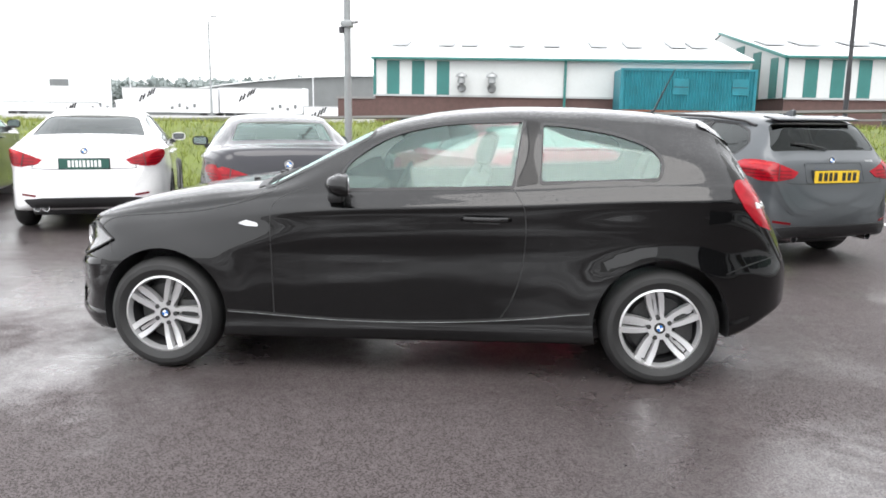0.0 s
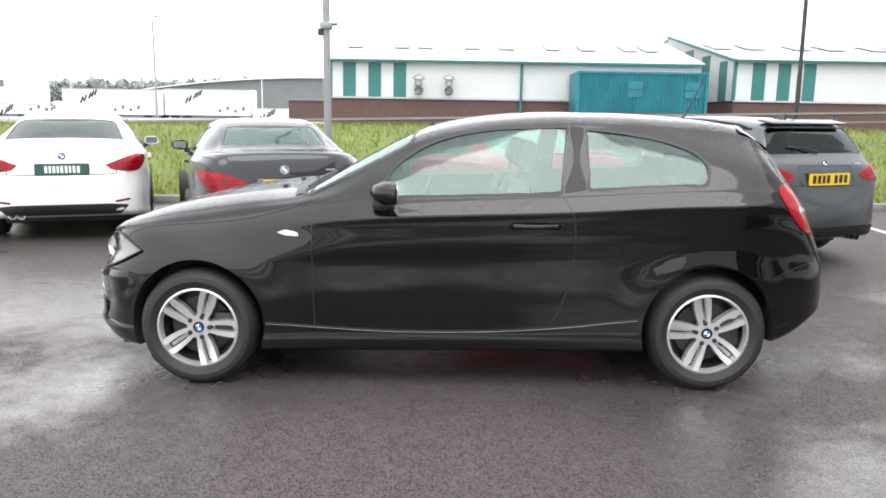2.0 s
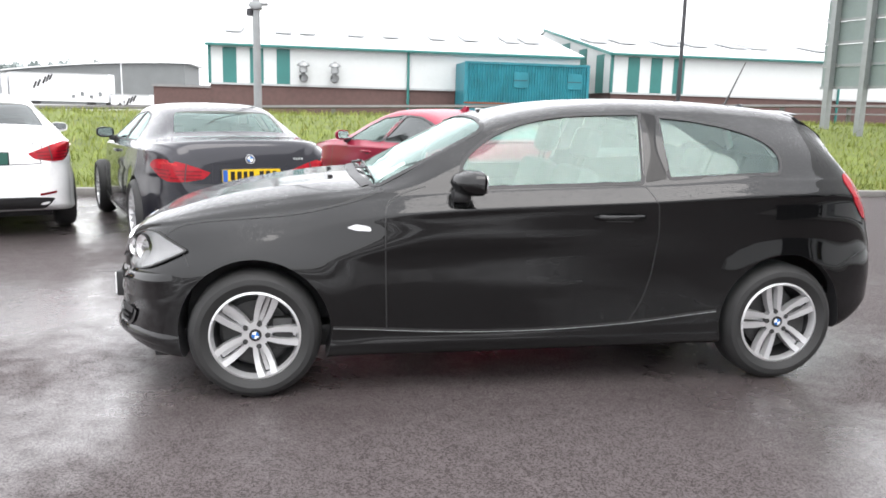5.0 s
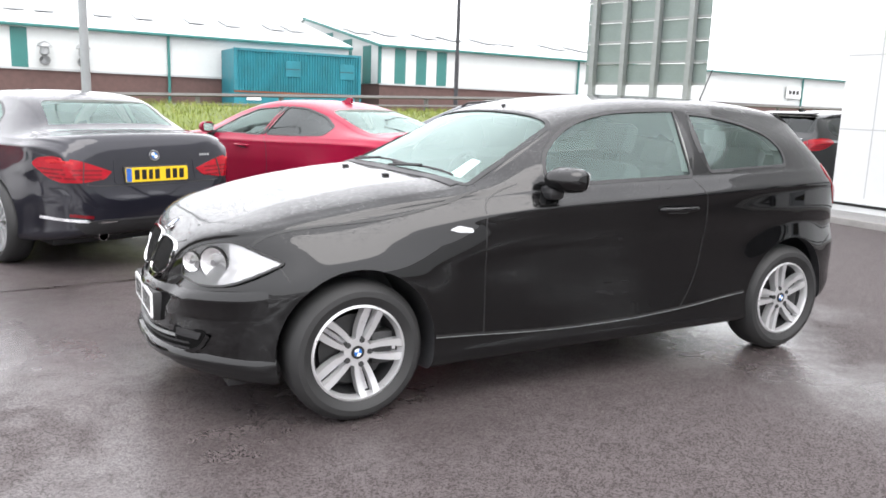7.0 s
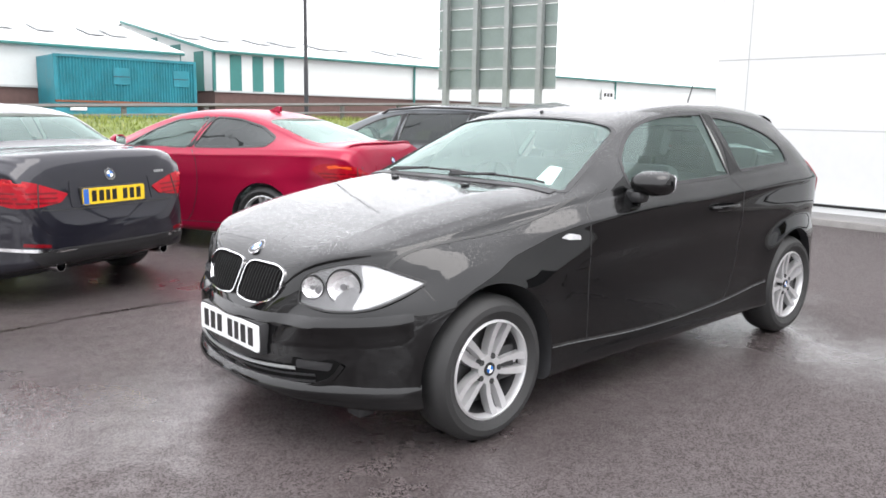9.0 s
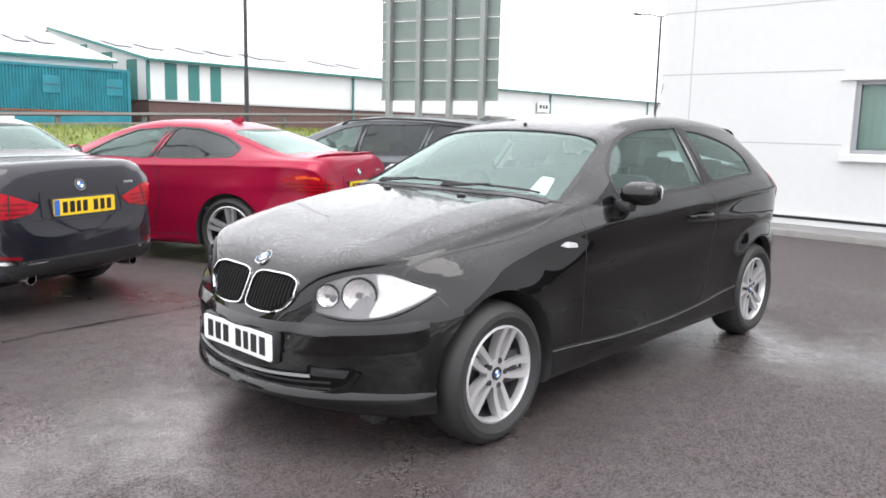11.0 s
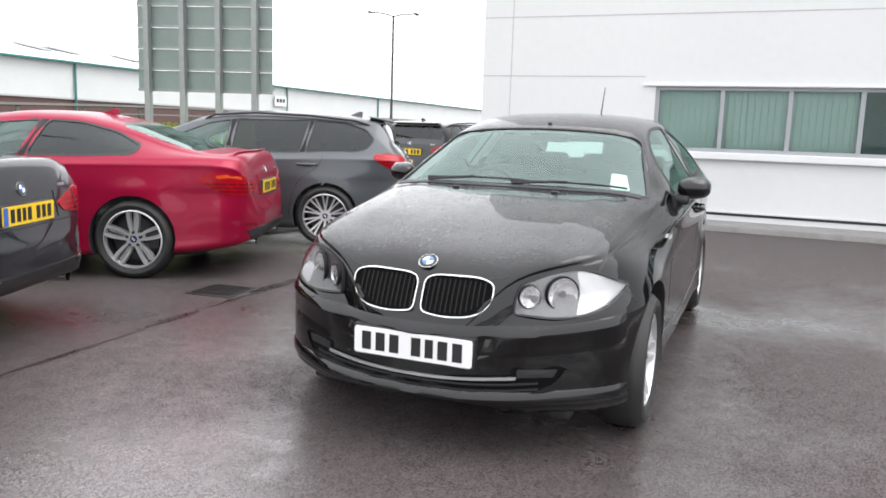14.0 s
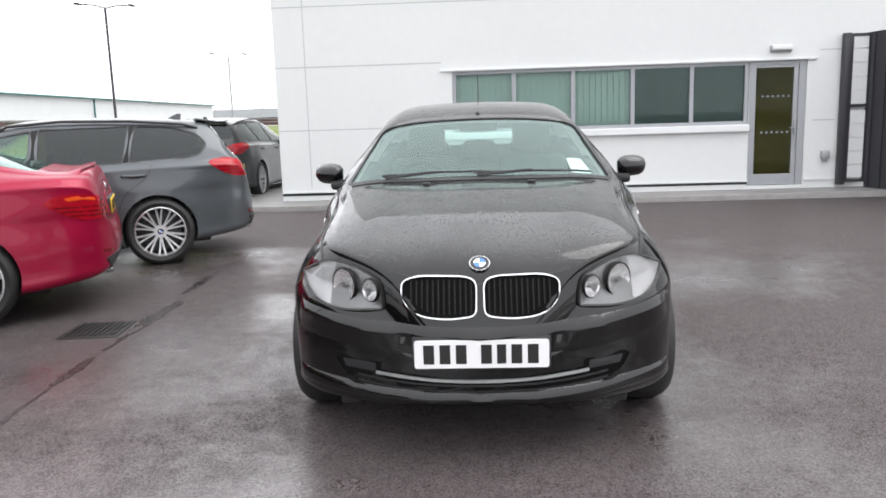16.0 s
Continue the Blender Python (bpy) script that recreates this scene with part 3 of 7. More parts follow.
def wheel(parent, x, y, side, R, rim, style, spin=0.0):
    """A wheel as a part of its car; side -1: its face looks to -y."""
    ob = new("wheel", None)
    ob.parent = parent
    ob.matrix_basis = Matrix.Translation((x, y, R)) @ (Matrix.Identity(4) if side < 0 else pose(0, 0, 0, 0, 0, 180))
    key = (R, rim, style)
    if key not in WHEELS:
        axis = pose(0, 0, 0, 90)
        hw = 0.103
        bm = bmesh.new()
        lathe(bm, [(rim - 0.012, hw - 0.022), (rim + 0.010, hw - 0.006), (rim + 0.035, hw + 0.006), (R - 0.035, hw + 0.002), (R - 0.012, hw - 0.022), (R, hw - 0.05), (R + 0.0005, 0.0), (R, -hw + 0.05), (R - 0.012, -hw + 0.022), (R - 0.04, -hw), (rim, -hw + 0.02)], axis, 64)
        tyre = mesh_of(bm, RUBBER)
        bm = bmesh.new()
        lathe(bm, [(rim - 0.002, hw - 0.012), (rim - 0.012, hw - 0.008), (rim - 0.020, hw - 0.026), (rim - 0.022, hw - 0.05), (rim - 0.004, hw - 0.05)], axis, 64)
        disc_solid(bm, 0.062, 0.03, 0.072, axis, 32)
        if style == "twin5":
            for k in range(5):
                a = math.pi / 2 + k * 2 * math.pi / 5
                spoke_bar(bm, a, 0.045, 0.022, a, rim - 0.016, 0.022, -0.040, -0.046, 0.02)
                for s in (-1, 1):
                    spoke_bar(bm, a + s * 0.33, 0.054, 0.025, a + s * 0.152, rim - 0.014, 0.037, -0.070, -0.090, 0.04)
        elif style == "star5":
            for k in range(5):
                a = math.pi / 2 + k * 2 * math.pi / 5
                for s in (-1, 1):
                    spoke_bar(bm, a + s * 0.20, 0.045, 0.028, a + s * 0.20, rim - 0.014, 0.042, -0.070, -0.092, 0.03)
        else:
            for k in range(10):
                a = math.pi / 2 + k * 2 * math.pi / 10
                for s in (-1, 1):
                    spoke_bar(bm, a + s * 0.06, 0.045, 0.016, a + s * 0.13, rim - 0.014, 0.021, -0.070, -0.090, 0.025)
        rim_me = mesh_of(bm, ALLOY)
        bm = bmesh.new()
        disc_solid(bm, rim * 0.72, 0.0, 0.012, axis, 40)
        box(bm, rim * 0.35, rim * 0.82, -0.05, 0.03, -0.075, 0.075, 0.015)
        brake = mesh_of(bm, DARK_ALLOY)
        # back disc and barrel in black trim paint the shade behind the spokes
        bm = bmesh.new()
        disc_solid(bm, rim - 0.03, -0.05, -0.03, axis, 40)
        lathe(bm, [(rim - 0.022, hw - 0.048), (rim - 0.035, 0.02), (rim - 0.04, -0.06), (rim - 0.01, -hw + 0.02), (rim - 0.004, -0.06), (rim - 0.002, hw - 0.048)], axis, 64)
        back = mesh_of(bm, TRIM)
        bm = bmesh.new()
        disc_solid(bm, 0.029, 0.06, 0.0765, axis, 28)
        cap = mesh_of(bm, INK)
        bm = bmesh.new()
        for k in range(2):
            pts = [(0, 0)] + [(0.017 * math.cos(k * math.pi + math.pi / 2 * j / 6), 0.017 * math.sin(k * math.pi + math.pi / 2 * j / 6)) for j in range(7)]
            prism(bm, pts, lambda a, b, s: Vector((a, -0.0765 - 0.0012 * s, b)))
        quarter = mesh_of(bm, BADGE_BLUE, False)
        bm = bmesh.new()
        for k in range(2):
            pts = [(0, 0)] + [(0.017 * math.cos(k * math.pi + math.pi / 2 + math.pi / 2 * j / 6), 0.017 * math.sin(k * math.pi + math.pi / 2 + math.pi / 2 * j / 6)) for j in range(7)]
            prism(bm, pts, lambda a, b, s: Vector((a, -0.0765 - 0.0012 * s, b)))
        quarter_w = mesh_of(bm, WHITE_INK, False)
        bm = bmesh.new()
        disc_solid(bm, 0.0125, 0.05, 0.076, axis, 12)
        bolt = mesh_of(bm, DARK_ALLOY)
        WHEELS[key] = (tyre, rim_me, brake, back, cap, quarter, quarter_w, bolt)
    tyre, rim_me, brake, back, cap, quarter, quarter_w, bolt = WHEELS[key]
    hold = Matrix.Rotation(radians(spin), 4, "Y")
    for nm, me, lab in (("tyre", tyre, "black rubber tyre"), ("rim", rim_me, "silver alloy rim with five pairs of spokes" if "5" in style else "silver alloy rim with many thin spokes"),
                        ("brake_disc", brake, "dull grey brake disc and caliper"), ("inner_barrel", back, ""), ("hub_cap", cap, "round hub cap"), ("cap_inlay", quarter, ""), ("cap_inlay", quarter_w, "")):
        o = new(nm, me)
        o.parent = ob
        o.matrix_basis = Matrix.Identity(4) if nm in ("tyre", "brake_disc", "inner_barrel") else hold
        tagged(o, lab)
    if style == "twin5":
        for k in range(5):
            a = -radians(spin) + math.pi / 2 + k * 2 * math.pi / 5
            o = new("wheel_bolt", bolt)
            o.parent = ob
            o.location = (math.cos(a) * 0.056, 0, math.sin(a) * 0.056)
    return ob


WHEELS = {}


def seat(parent, x, y, z=0.40, wide=0.50, back=0.62, lean=20, rest=True, mat=None, name="seat"):
    """A car seat facing -x: cushion, backrest and head restraint."""
    mat = mat or CLOTH
    cushion = part(name, solid_box(x - 0.28, x + 0.26, y - wide / 2, y + wide / 2, z - 0.12, z + 0.05, 0.05), mat, parent, "dark cloth seat")
    m = pose(x + 0.24, y, z, 0, lean, 0)
    part("backrest", solid_box(-0.07, 0.07, -wide / 2 + 0.02, wide / 2 - 0.02, 0.0, back, 0.05, m=m), mat, cushion)
    if rest:
        bm = bmesh.new()
        box(bm, -0.05, 0.05, -0.13, 0.13, back + 0.05, back + 0.22, 0.04, m=m)
        for s in (-0.05, 0.05):
            tube(bm, [m @ Vector((0, s, back - 0.05)), m @ Vector((0, s, back + 0.08))], 0.008, 6)
        part("head_restraint", bm, mat, cushion)


def letters_bars(view_at, x0, x1, z0, z1, cells, mat, parent, depth=0.0015):
    """Unreadable writing: a row of plain bars."""
    span = (x1 - x0) / sum(c[0] for c in cells)
    a = x0
    for width, on in cells:
        if on:
            bm = bmesh.new()
            prism(bm, [(a + 0.17 * span * width, z0), (a + 0.83 * span * width, z0), (a + 0.83 * span * width, z1), (a + 0.17 * span * width, z1)], lambda p, q, s: view_at(p, q, depth * s))
            part("bar", bm, mat, parent, "", False)
        a += width * span


PLATE_CELLS = [(1, 1), (1, 1), (0.85, 1), (1, 1), (0.55, 0), (1, 1), (1, 1), (1, 1)]


def number_plate(parent, view, z, mat, ink, strip=False, wide=0.52, high=0.111, cells=PLATE_CELLS, label="number plate with its writing as plain bars"):
    """A flat plate on a plane; view.o is on the plate's back."""
    bm = bmesh.new()
    prism(bm, rounded([(-wide / 2, z - high / 2), (wide / 2, z - high / 2), (wide / 2, z + high / 2), (-wide / 2, z + high / 2)], 0.012, 3), lambda a, b, s: view.at(a, b, 0.008 * s))
    p = part("number_plate", bm, mat, parent, label, False)
    letters_bars(lambda a, b, s: view.at(a, b, 0.008 + s), -wide / 2 + (0.06 if strip else 0.03), wide / 2 - 0.025, z - 0.038, z + 0.038, cells, ink, p)
    if strip:
        bm = bmesh.new()
        prism(bm, [(-wide / 2 + 0.004, z - high / 2 + 0.004), (-wide / 2 + 0.046, z - high / 2 + 0.004), (-wide / 2 + 0.046, z + high / 2 - 0.004), (-wide / 2 + 0.004, z + high / 2 - 0.004)], lambda a, b, s: view.at(a, b, 0.008 + 0.0012 * s))
        part("strip", bm, PLATE_BLUE, p, "", False)
    return p


def roundel(parent, c, n, up, r, name="badge"):
    """A round badge: dark ring with plain blue and white quarters."""
    n, up = Vector(n).normalized(), Vector(up).normalized()
    u = up.cross(n).normalized()
    up = n.cross(u)
    v = View(c, u, up, n)
    ring = lambda rr, k0=0, k1=32: [(rr * math.cos(2 * math.pi * k / 32), rr * math.sin(2 * math.pi * k / 32)) for k in range(k0, k1)]
    bm = bmesh.new()
    prism(bm, ring(r), lambda a, b, s: v.at(a, b, 0.006 * s))
    o = part(name, bm, CHROME, parent, "small round badge in blue, white and black", False)
    bm = bmesh.new()
    prism(bm, ring(r * 0.93), lambda a, b, s: v.at(a, b, 0.006 + 0.001 * s))
    part("ring", bm, INK, o, "", False)
    for k in range(4):
        bm = bmesh.new()
        prism(bm, [(0, 0)] + ring(r * 0.6, k * 8, k * 8 + 9), lambda a, b, s: v.at(a, b, 0.007 + 0.001 * s))
        part("quarter", bm, (BADGE_BLUE, WHITE_INK)[k % 2], o, "", False)


def smooth_like(me, skin, spots, cells):
    """Gives the outer faces of a carved body the smooth normals of the skin they were cut from."""
    out = [Vector(c.vector) for c in me.corner_normals]
    for poly in me.polygons:
        if poly.material_index != 0:
            continue
        for li in poly.loop_indices:
            co = me.vertices[me.loops[li].vertex_index].co
            loc, nrm, idx, dist = skin.find_nearest(co)
            if dist > 0.003 or len(cells[idx]) > 4:
                continue
            wt = poly_3d_calc([spots[i][0] for i in cells[idx]], loc)
            n = sum((spots[i][1] * q for i, q in zip(cells[idx], wt)), Vector())
            if n.length > 0.5 and n.dot(out[li]) > 0.2:
                out[li] = n.normalized()
    me.normals_split_custom_set(out)


def cabin_ring(S, x, floor=0.42, n=26):
    """Half of the hollow inside the body at x: flat floor, then the body's own line set inwards."""
    upper = [Vector((y * 0.94, z - 0.035)) for y, z in section(S, x) if z > floor + 0.11]
    far = [0.0]
    for p, q in zip(upper, upper[1:]):
        far.append(far[-1] + (q - p).length)
    ring = [(0.0, floor), (upper[0].x * 0.5, floor), (upper[0].x * 0.96, floor + 0.01)]
    for k in range(n):
        d = far[-1] * k / (n - 1)
        i = min(max(j for j, v in enumerate(far) if v <= d + 1e-9), len(upper) - 2)
        ring.append(tuple(upper[i].lerp(upper[i + 1], (d - far[i]) / max(far[i + 1] - far[i], 1e-9))))
    return ring


def car_shell(S, root, paint):
    """The body with its cabin, window openings and wheel arches cut, and its panes. Returns the skin to lay details on."""
    nose, tail = S["plan"][0][0], S["plan"][-1][0]
    xs = sorted({round(x, 4) for x in [nose + 0.35 * (k / 16) ** 1.7 for k in range(17)] + [tail - 0.5 * (k / 20) ** 1.5 for k in range(21)] + list(np.linspace(nose + 0.35, tail - 0.5, S.get("stations", 46)))})
    xs = [x for i, x in enumerate(xs) if i == 0 or x - xs[i - 1] > 0.0008]
    bm = bmesh.new()
    table = np.array([section(S, x) for x in xs])
    for _ in range(S.get("smooth", 3)):
        table[3:-3] = 0.25 * table[2:-4] + 0.5 * table[3:-3] + 0.25 * table[4:-2]
    loft(bm, [(x, [tuple(p) for p in row]) for x, row in zip(xs, table)])
    bm.normal_update()
    bm.verts.ensure_lookup_table()
    skin = BVHTree.FromBMesh(bm)
    spots = [(v.co.copy(), v.normal.copy()) for v in bm.verts]
    cells = [[v.index for v in fc.verts] for fc in bm.faces]
    cutters = []
    c0, c1 = S["cabin"]
    inner = bmesh.new()
    loft(inner, [(x, cabin_ring(S, x)) for x in np.linspace(c0, c1, 30)])
    cutters.append(inner)
    for outline in S["side_windows"]:
        c = bmesh.new()
        prism(c, outline, lambda a, b, s: (a, 1.3 - 2.6 * s, b))
        cutters.append(c)
    for key in ("windscreen", "rear_window"):
        if key in S:
            view, outline = S[key]
            c = bmesh.new()
            prism(c, outline, lambda a, b, s: view.at(a, b, 0.16 - 0.30 * s))
            cutters.append(c)
    for hx in (0.0, S["wheelbase"]):
        for s in (-1, 1):
            c = bmesh.new()
            disc_solid(c, S["arch"], 0.0, 0.62, pose(hx, s * 1.12, S["R"] + 0.012, 90 * s), 48)
            cutters.append(c)
    out = carve(bm, cutters)
    for fc in out.faces:
        m = fc.calc_center_median()
        near = skin.find_nearest(m)
        fc.material_index = 0
        if near[3] > 0.004 or near[1].dot(fc.normal) < 0.3:
            fc.material_index = 2 if m.z > curve(S["belt"], m.x) + 0.10 and abs(m.y) < 0.7 else 1
    body = part("body", out, [paint, CABIN, HEADLINER], root, S.get("body_label", ""), angle=28)
    smooth_like(body.data, skin, spots, cells)
    for nm, key, gl in (("windscreen", "windscreen", WINDSCREEN), ("rear_window", "rear_window", S.get("rear_glass", CLEAR))):
        if key in S:
            view, outline = S[key]
            b = drape(bmesh.new(), skin, view, [(a * 1.012, q) for a, q in outline], -0.004, 0.001, 6)
            part(nm, b, gl, root).visible_shadow = False
    for k, outline in enumerate(S["side_windows"]):
        for view in (LEFT, RIGHT):
            gl = S.get("side_glass", [CLEAR] * 9)[k]
            part("side_window", drape(bmesh.new(), skin, view, outline, -0.004, 0.001, 5), gl, root).visible_shadow = False
            part("window_seal", ribbon(bmesh.new(), skin, view, outline, S.get("seal", 0.016), 0.002, 0.010, True), S.get("seal_mat", TRIM), root)
    return skin


def lines(root, skin, paths, width=0.005, mat=None, name="shut_line", views=None):
    for path in paths:
        for v in views or (LEFT, RIGHT):
            part(name, ribbon(bmesh.new(), skin, v, smooth_path(path, 6), width, 0.0008, 0.004), mat or INK, root)


def door_mirror(root, skin, x, z, side, paint, long=0.2, gap=0.02):
    """A door mirror: rounded housing on a foot, with its glass."""
    y0 = abs(on_skin(skin, LEFT, x + 0.02, z - 0.06).y)
    bm = bmesh.new()
    n, m = 14, 10
    rows = []
    for i in range(n + 1):
        s = i / n
        yy = y0 + gap + long * s
        grow = (1 - (2 * s - 1) ** 4 * 0.75) ** 0.5 * (0.88 + 0.12 * math.sin(math.pi * s))
        rows.append([bm.verts.new((x + 0.05 + 0.055 * s - (0.095 * grow * max(math.cos(a), -0.25)), -yy, z + 0.062 * grow * math.sin(a))) for a in [2 * math.pi * k / m for k in range(m)]])
    for p, q in zip(rows, rows[1:]):
        for k in range(m):
            bm.faces.new((p[k], p[(k + 1) % m], q[(k + 1) % m], q[k]))
    bm.faces.new(rows[0])
    bm.faces.new(rows[-1])
    bmesh.ops.subdivide_edges(bm, edges=[e for e in bm.edges], cuts=1, smooth=0.6, use_grid_fill=True)
    if side > 0:
        bmesh.ops.scale(bm, vec=(1, -1, 1), verts=bm.verts)
    o = part("door_mirror", bm, paint, root, "rounded door mirror housing", angle=60)
    bm = bmesh.new()
    box(bm, x - 0.01, x + 0.075, -y0 - 0.07, -y0 + 0.03, z - 0.095, z - 0.035, 0.02)
    if side > 0:
        bmesh.ops.scale(bm, vec=(1, -1, 1), verts=bm.verts)
    part("mirror_foot", bm, TRIM, o)
    bm = bmesh.new()
    tilt = 0.045
    prism(bm, rounded([(y0 + 0.04, z - 0.045), (y0 + long, z - 0.045), (y0 + long + 0.01, z + 0.045), (y0 + 0.04, z + 0.045)], 0.03, 4), lambda a, b, s: (x + 0.078 + tilt * (a - y0) / long + 0.004 * s, -a, b))
    if side > 0:
        bmesh.ops.scale(bm, vec=(1, -1, 1), verts=bm.verts)
    part("mirror_glass", bm, CHROME, o, "", False)


def door_handle(root, skin, x0, x1, z, side, mat):
    view = LEFT if side < 0 else RIGHT
    bm = drape(bmesh.new(), skin, view, rounded([(x0 + 0.05, z - 0.022), (x1 - 0.05, z - 0.026), (x1 - 0.05, z + 0.008), (x0 + 0.05, z + 0.008)], 0.02, 4), 0.0015, 0.003, 2)
    # flat black patch paints the shade in the hollow behind the handle
    cup = part("handle_cup", bm, INK, root)
    bm = bmesh.new()
    pts = [on_skin(skin, view, x0 + (x1 - x0) * s, z, d) for s, d in ((0, 0.0), (0.06, 0.022), (0.3, 0.034), (0.7, 0.034), (0.94, 0.022), (1, 0.0))]
    tube(bm, pts, [0.008, 0.011, 0.011, 0.011, 0.011, 0.008], 10)
    bmesh.ops.scale(bm, vec=(1, 1, 1.25), verts=bm.verts, space=Matrix.Translation((0, 0, -z)))
    part("door_handle", bm, mat, root)


# ---- the black three-door hatchback ----
def slope_view(p0, p1):
    """A plane through the middle line from p0 up to p1 (x, z), across the car."""
    d = Vector((p1[0] - p0[0], 0, p1[1] - p0[1])).normalized()
    n = Vector((-d.z, 0, d.x)) if d.x > 0 else Vector((d.z, 0, -d.x))
    return View((p0[0], 0, p0[1]), (0, 1, 0), d, n)


HATCH = dict(
    plan=[(-0.738, 0.06), (-0.730, 0.16), (-0.716, 0.27), (-0.692, 0.37), (-0.655, 0.46), (-0.610, 0.54), (-0.560, 0.62), (-0.505, 0.70), (-0.445, 0.758), (-0.36, 0.803), (-0.24, 0.838), (0.0, 0.856), (0.4, 0.860), (1.3, 0.868), (2.4, 0.872),
          (2.75, 0.862), (3.0, 0.82), (3.15, 0.75), (3.28, 0.65), (3.37, 0.52), (3.42, 0.36), (3.435, 0.12)],
    bottom=[(-0.738, 0.31), (-0.730, 0.250), (-0.71, 0.222), (-0.64, 0.205), (-0.4, 0.19), (0.4, 0.185), (2.2, 0.20), (2.9, 0.235), (3.06, 0.262), (3.25, 0.35), (3.40, 0.41), (3.435, 0.45)],
    top=[(-0.738, 0.48), (-0.732, 0.515), (-0.712, 0.545), (-0.684, 0.60), (-0.662, 0.69), (-0.638, 0.738), (-0.60, 0.776), (-0.5, 0.826), (-0.376, 0.868), (-0.19, 0.922), (0.11, 0.977), (0.35, 1.006), (0.50, 1.016), (0.80, 1.175), (1.0, 1.276), (1.16, 1.350),
         (1.40, 1.405), (1.62, 1.431), (1.93, 1.446), (2.24, 1.444), (2.545, 1.430), (2.80, 1.405), (2.96, 1.368), (3.0, 1.33), (3.12, 1.13), (3.20, 0.99), (3.25, 0.90), (3.33, 0.80), (3.40, 0.70), (3.435, 0.56)],
    belt=[(-0.738, 0.44), (-0.712, 0.51), (-0.662, 0.655), (-0.60, 0.738), (-0.55, 0.765), (-0.5, 0.782), (-0.376, 0.806), (-0.24, 0.828), (0.1, 0.872), (0.45, 0.927), (0.6, 0.952), (1.0, 0.985), (1.9, 1.02), (2.6, 1.055), (3.0, 1.06), (3.12, 1.02), (3.20, 0.90), (3.33, 0.72), (3.435, 0.50)],
    rail=[(-0.738, 0.05), (-0.66, 0.40), (-0.5, 0.60), (-0.24, 0.65), (0.1, 0.672), (0.45, 0.71), (0.55, 0.73), (0.85, 0.675), (1.16, 0.60), (1.5, 0.57), (2.2, 0.565), (2.7, 0.55), (3.0, 0.545), (3.2, 0.60), (3.435, 0.1)],
    cabin=(0.62, 3.12), wheelbase=2.66, R=0.308, arch=0.352, crease=0.085, round=0.085, lean=0.068, lean_from=0.04, soft_rear=0.12, rear_bumper=0.03, flare=0.018, flare_reach=0.15, hood_fold=1.0, shelf=1.0, wing_roll=0.125, smooth=6,
    side_windows=[
        rounded([(0.985, 0.998, 0.02), (0.965, 1.055, 0.05), (1.0, 1.136), (1.142, 1.245, 0.1), (1.313, 1.312, 0.15), (1.543, 1.352, 0.15), (1.935, 1.366, 0.02), (1.882, 1.028, 0.02)], 0.04),
        rounded([(2.020, 1.050, 0.02), (2.030, 1.352, 0.02), (2.182, 1.342, 0.1), (2.418, 1.304, 0.1), (2.592, 1.244, 0.08), (2.655, 1.165, 0.06), (2.626, 1.078, 0.03)], 0.04)],
    windscreen=(slope_view((0.54, 1.035), (1.15, 1.345)), rounded([(-0.715, -0.01, 0.05), (0.715, -0.01, 0.05), (0.58, 0.625, 0.06), (0.25, 0.655, 0.2), (-0.25, 0.655, 0.2), (-0.58, 0.625, 0.06)], 0.05)),
    rear_window=(slope_view((3.12, 1.10), (3.0, 1.33)), rounded([(-0.55, 0.0), (0.55, 0.0), (0.47, 0.23), (-0.47, 0.23)], 0.06)),
    stations=96,
)


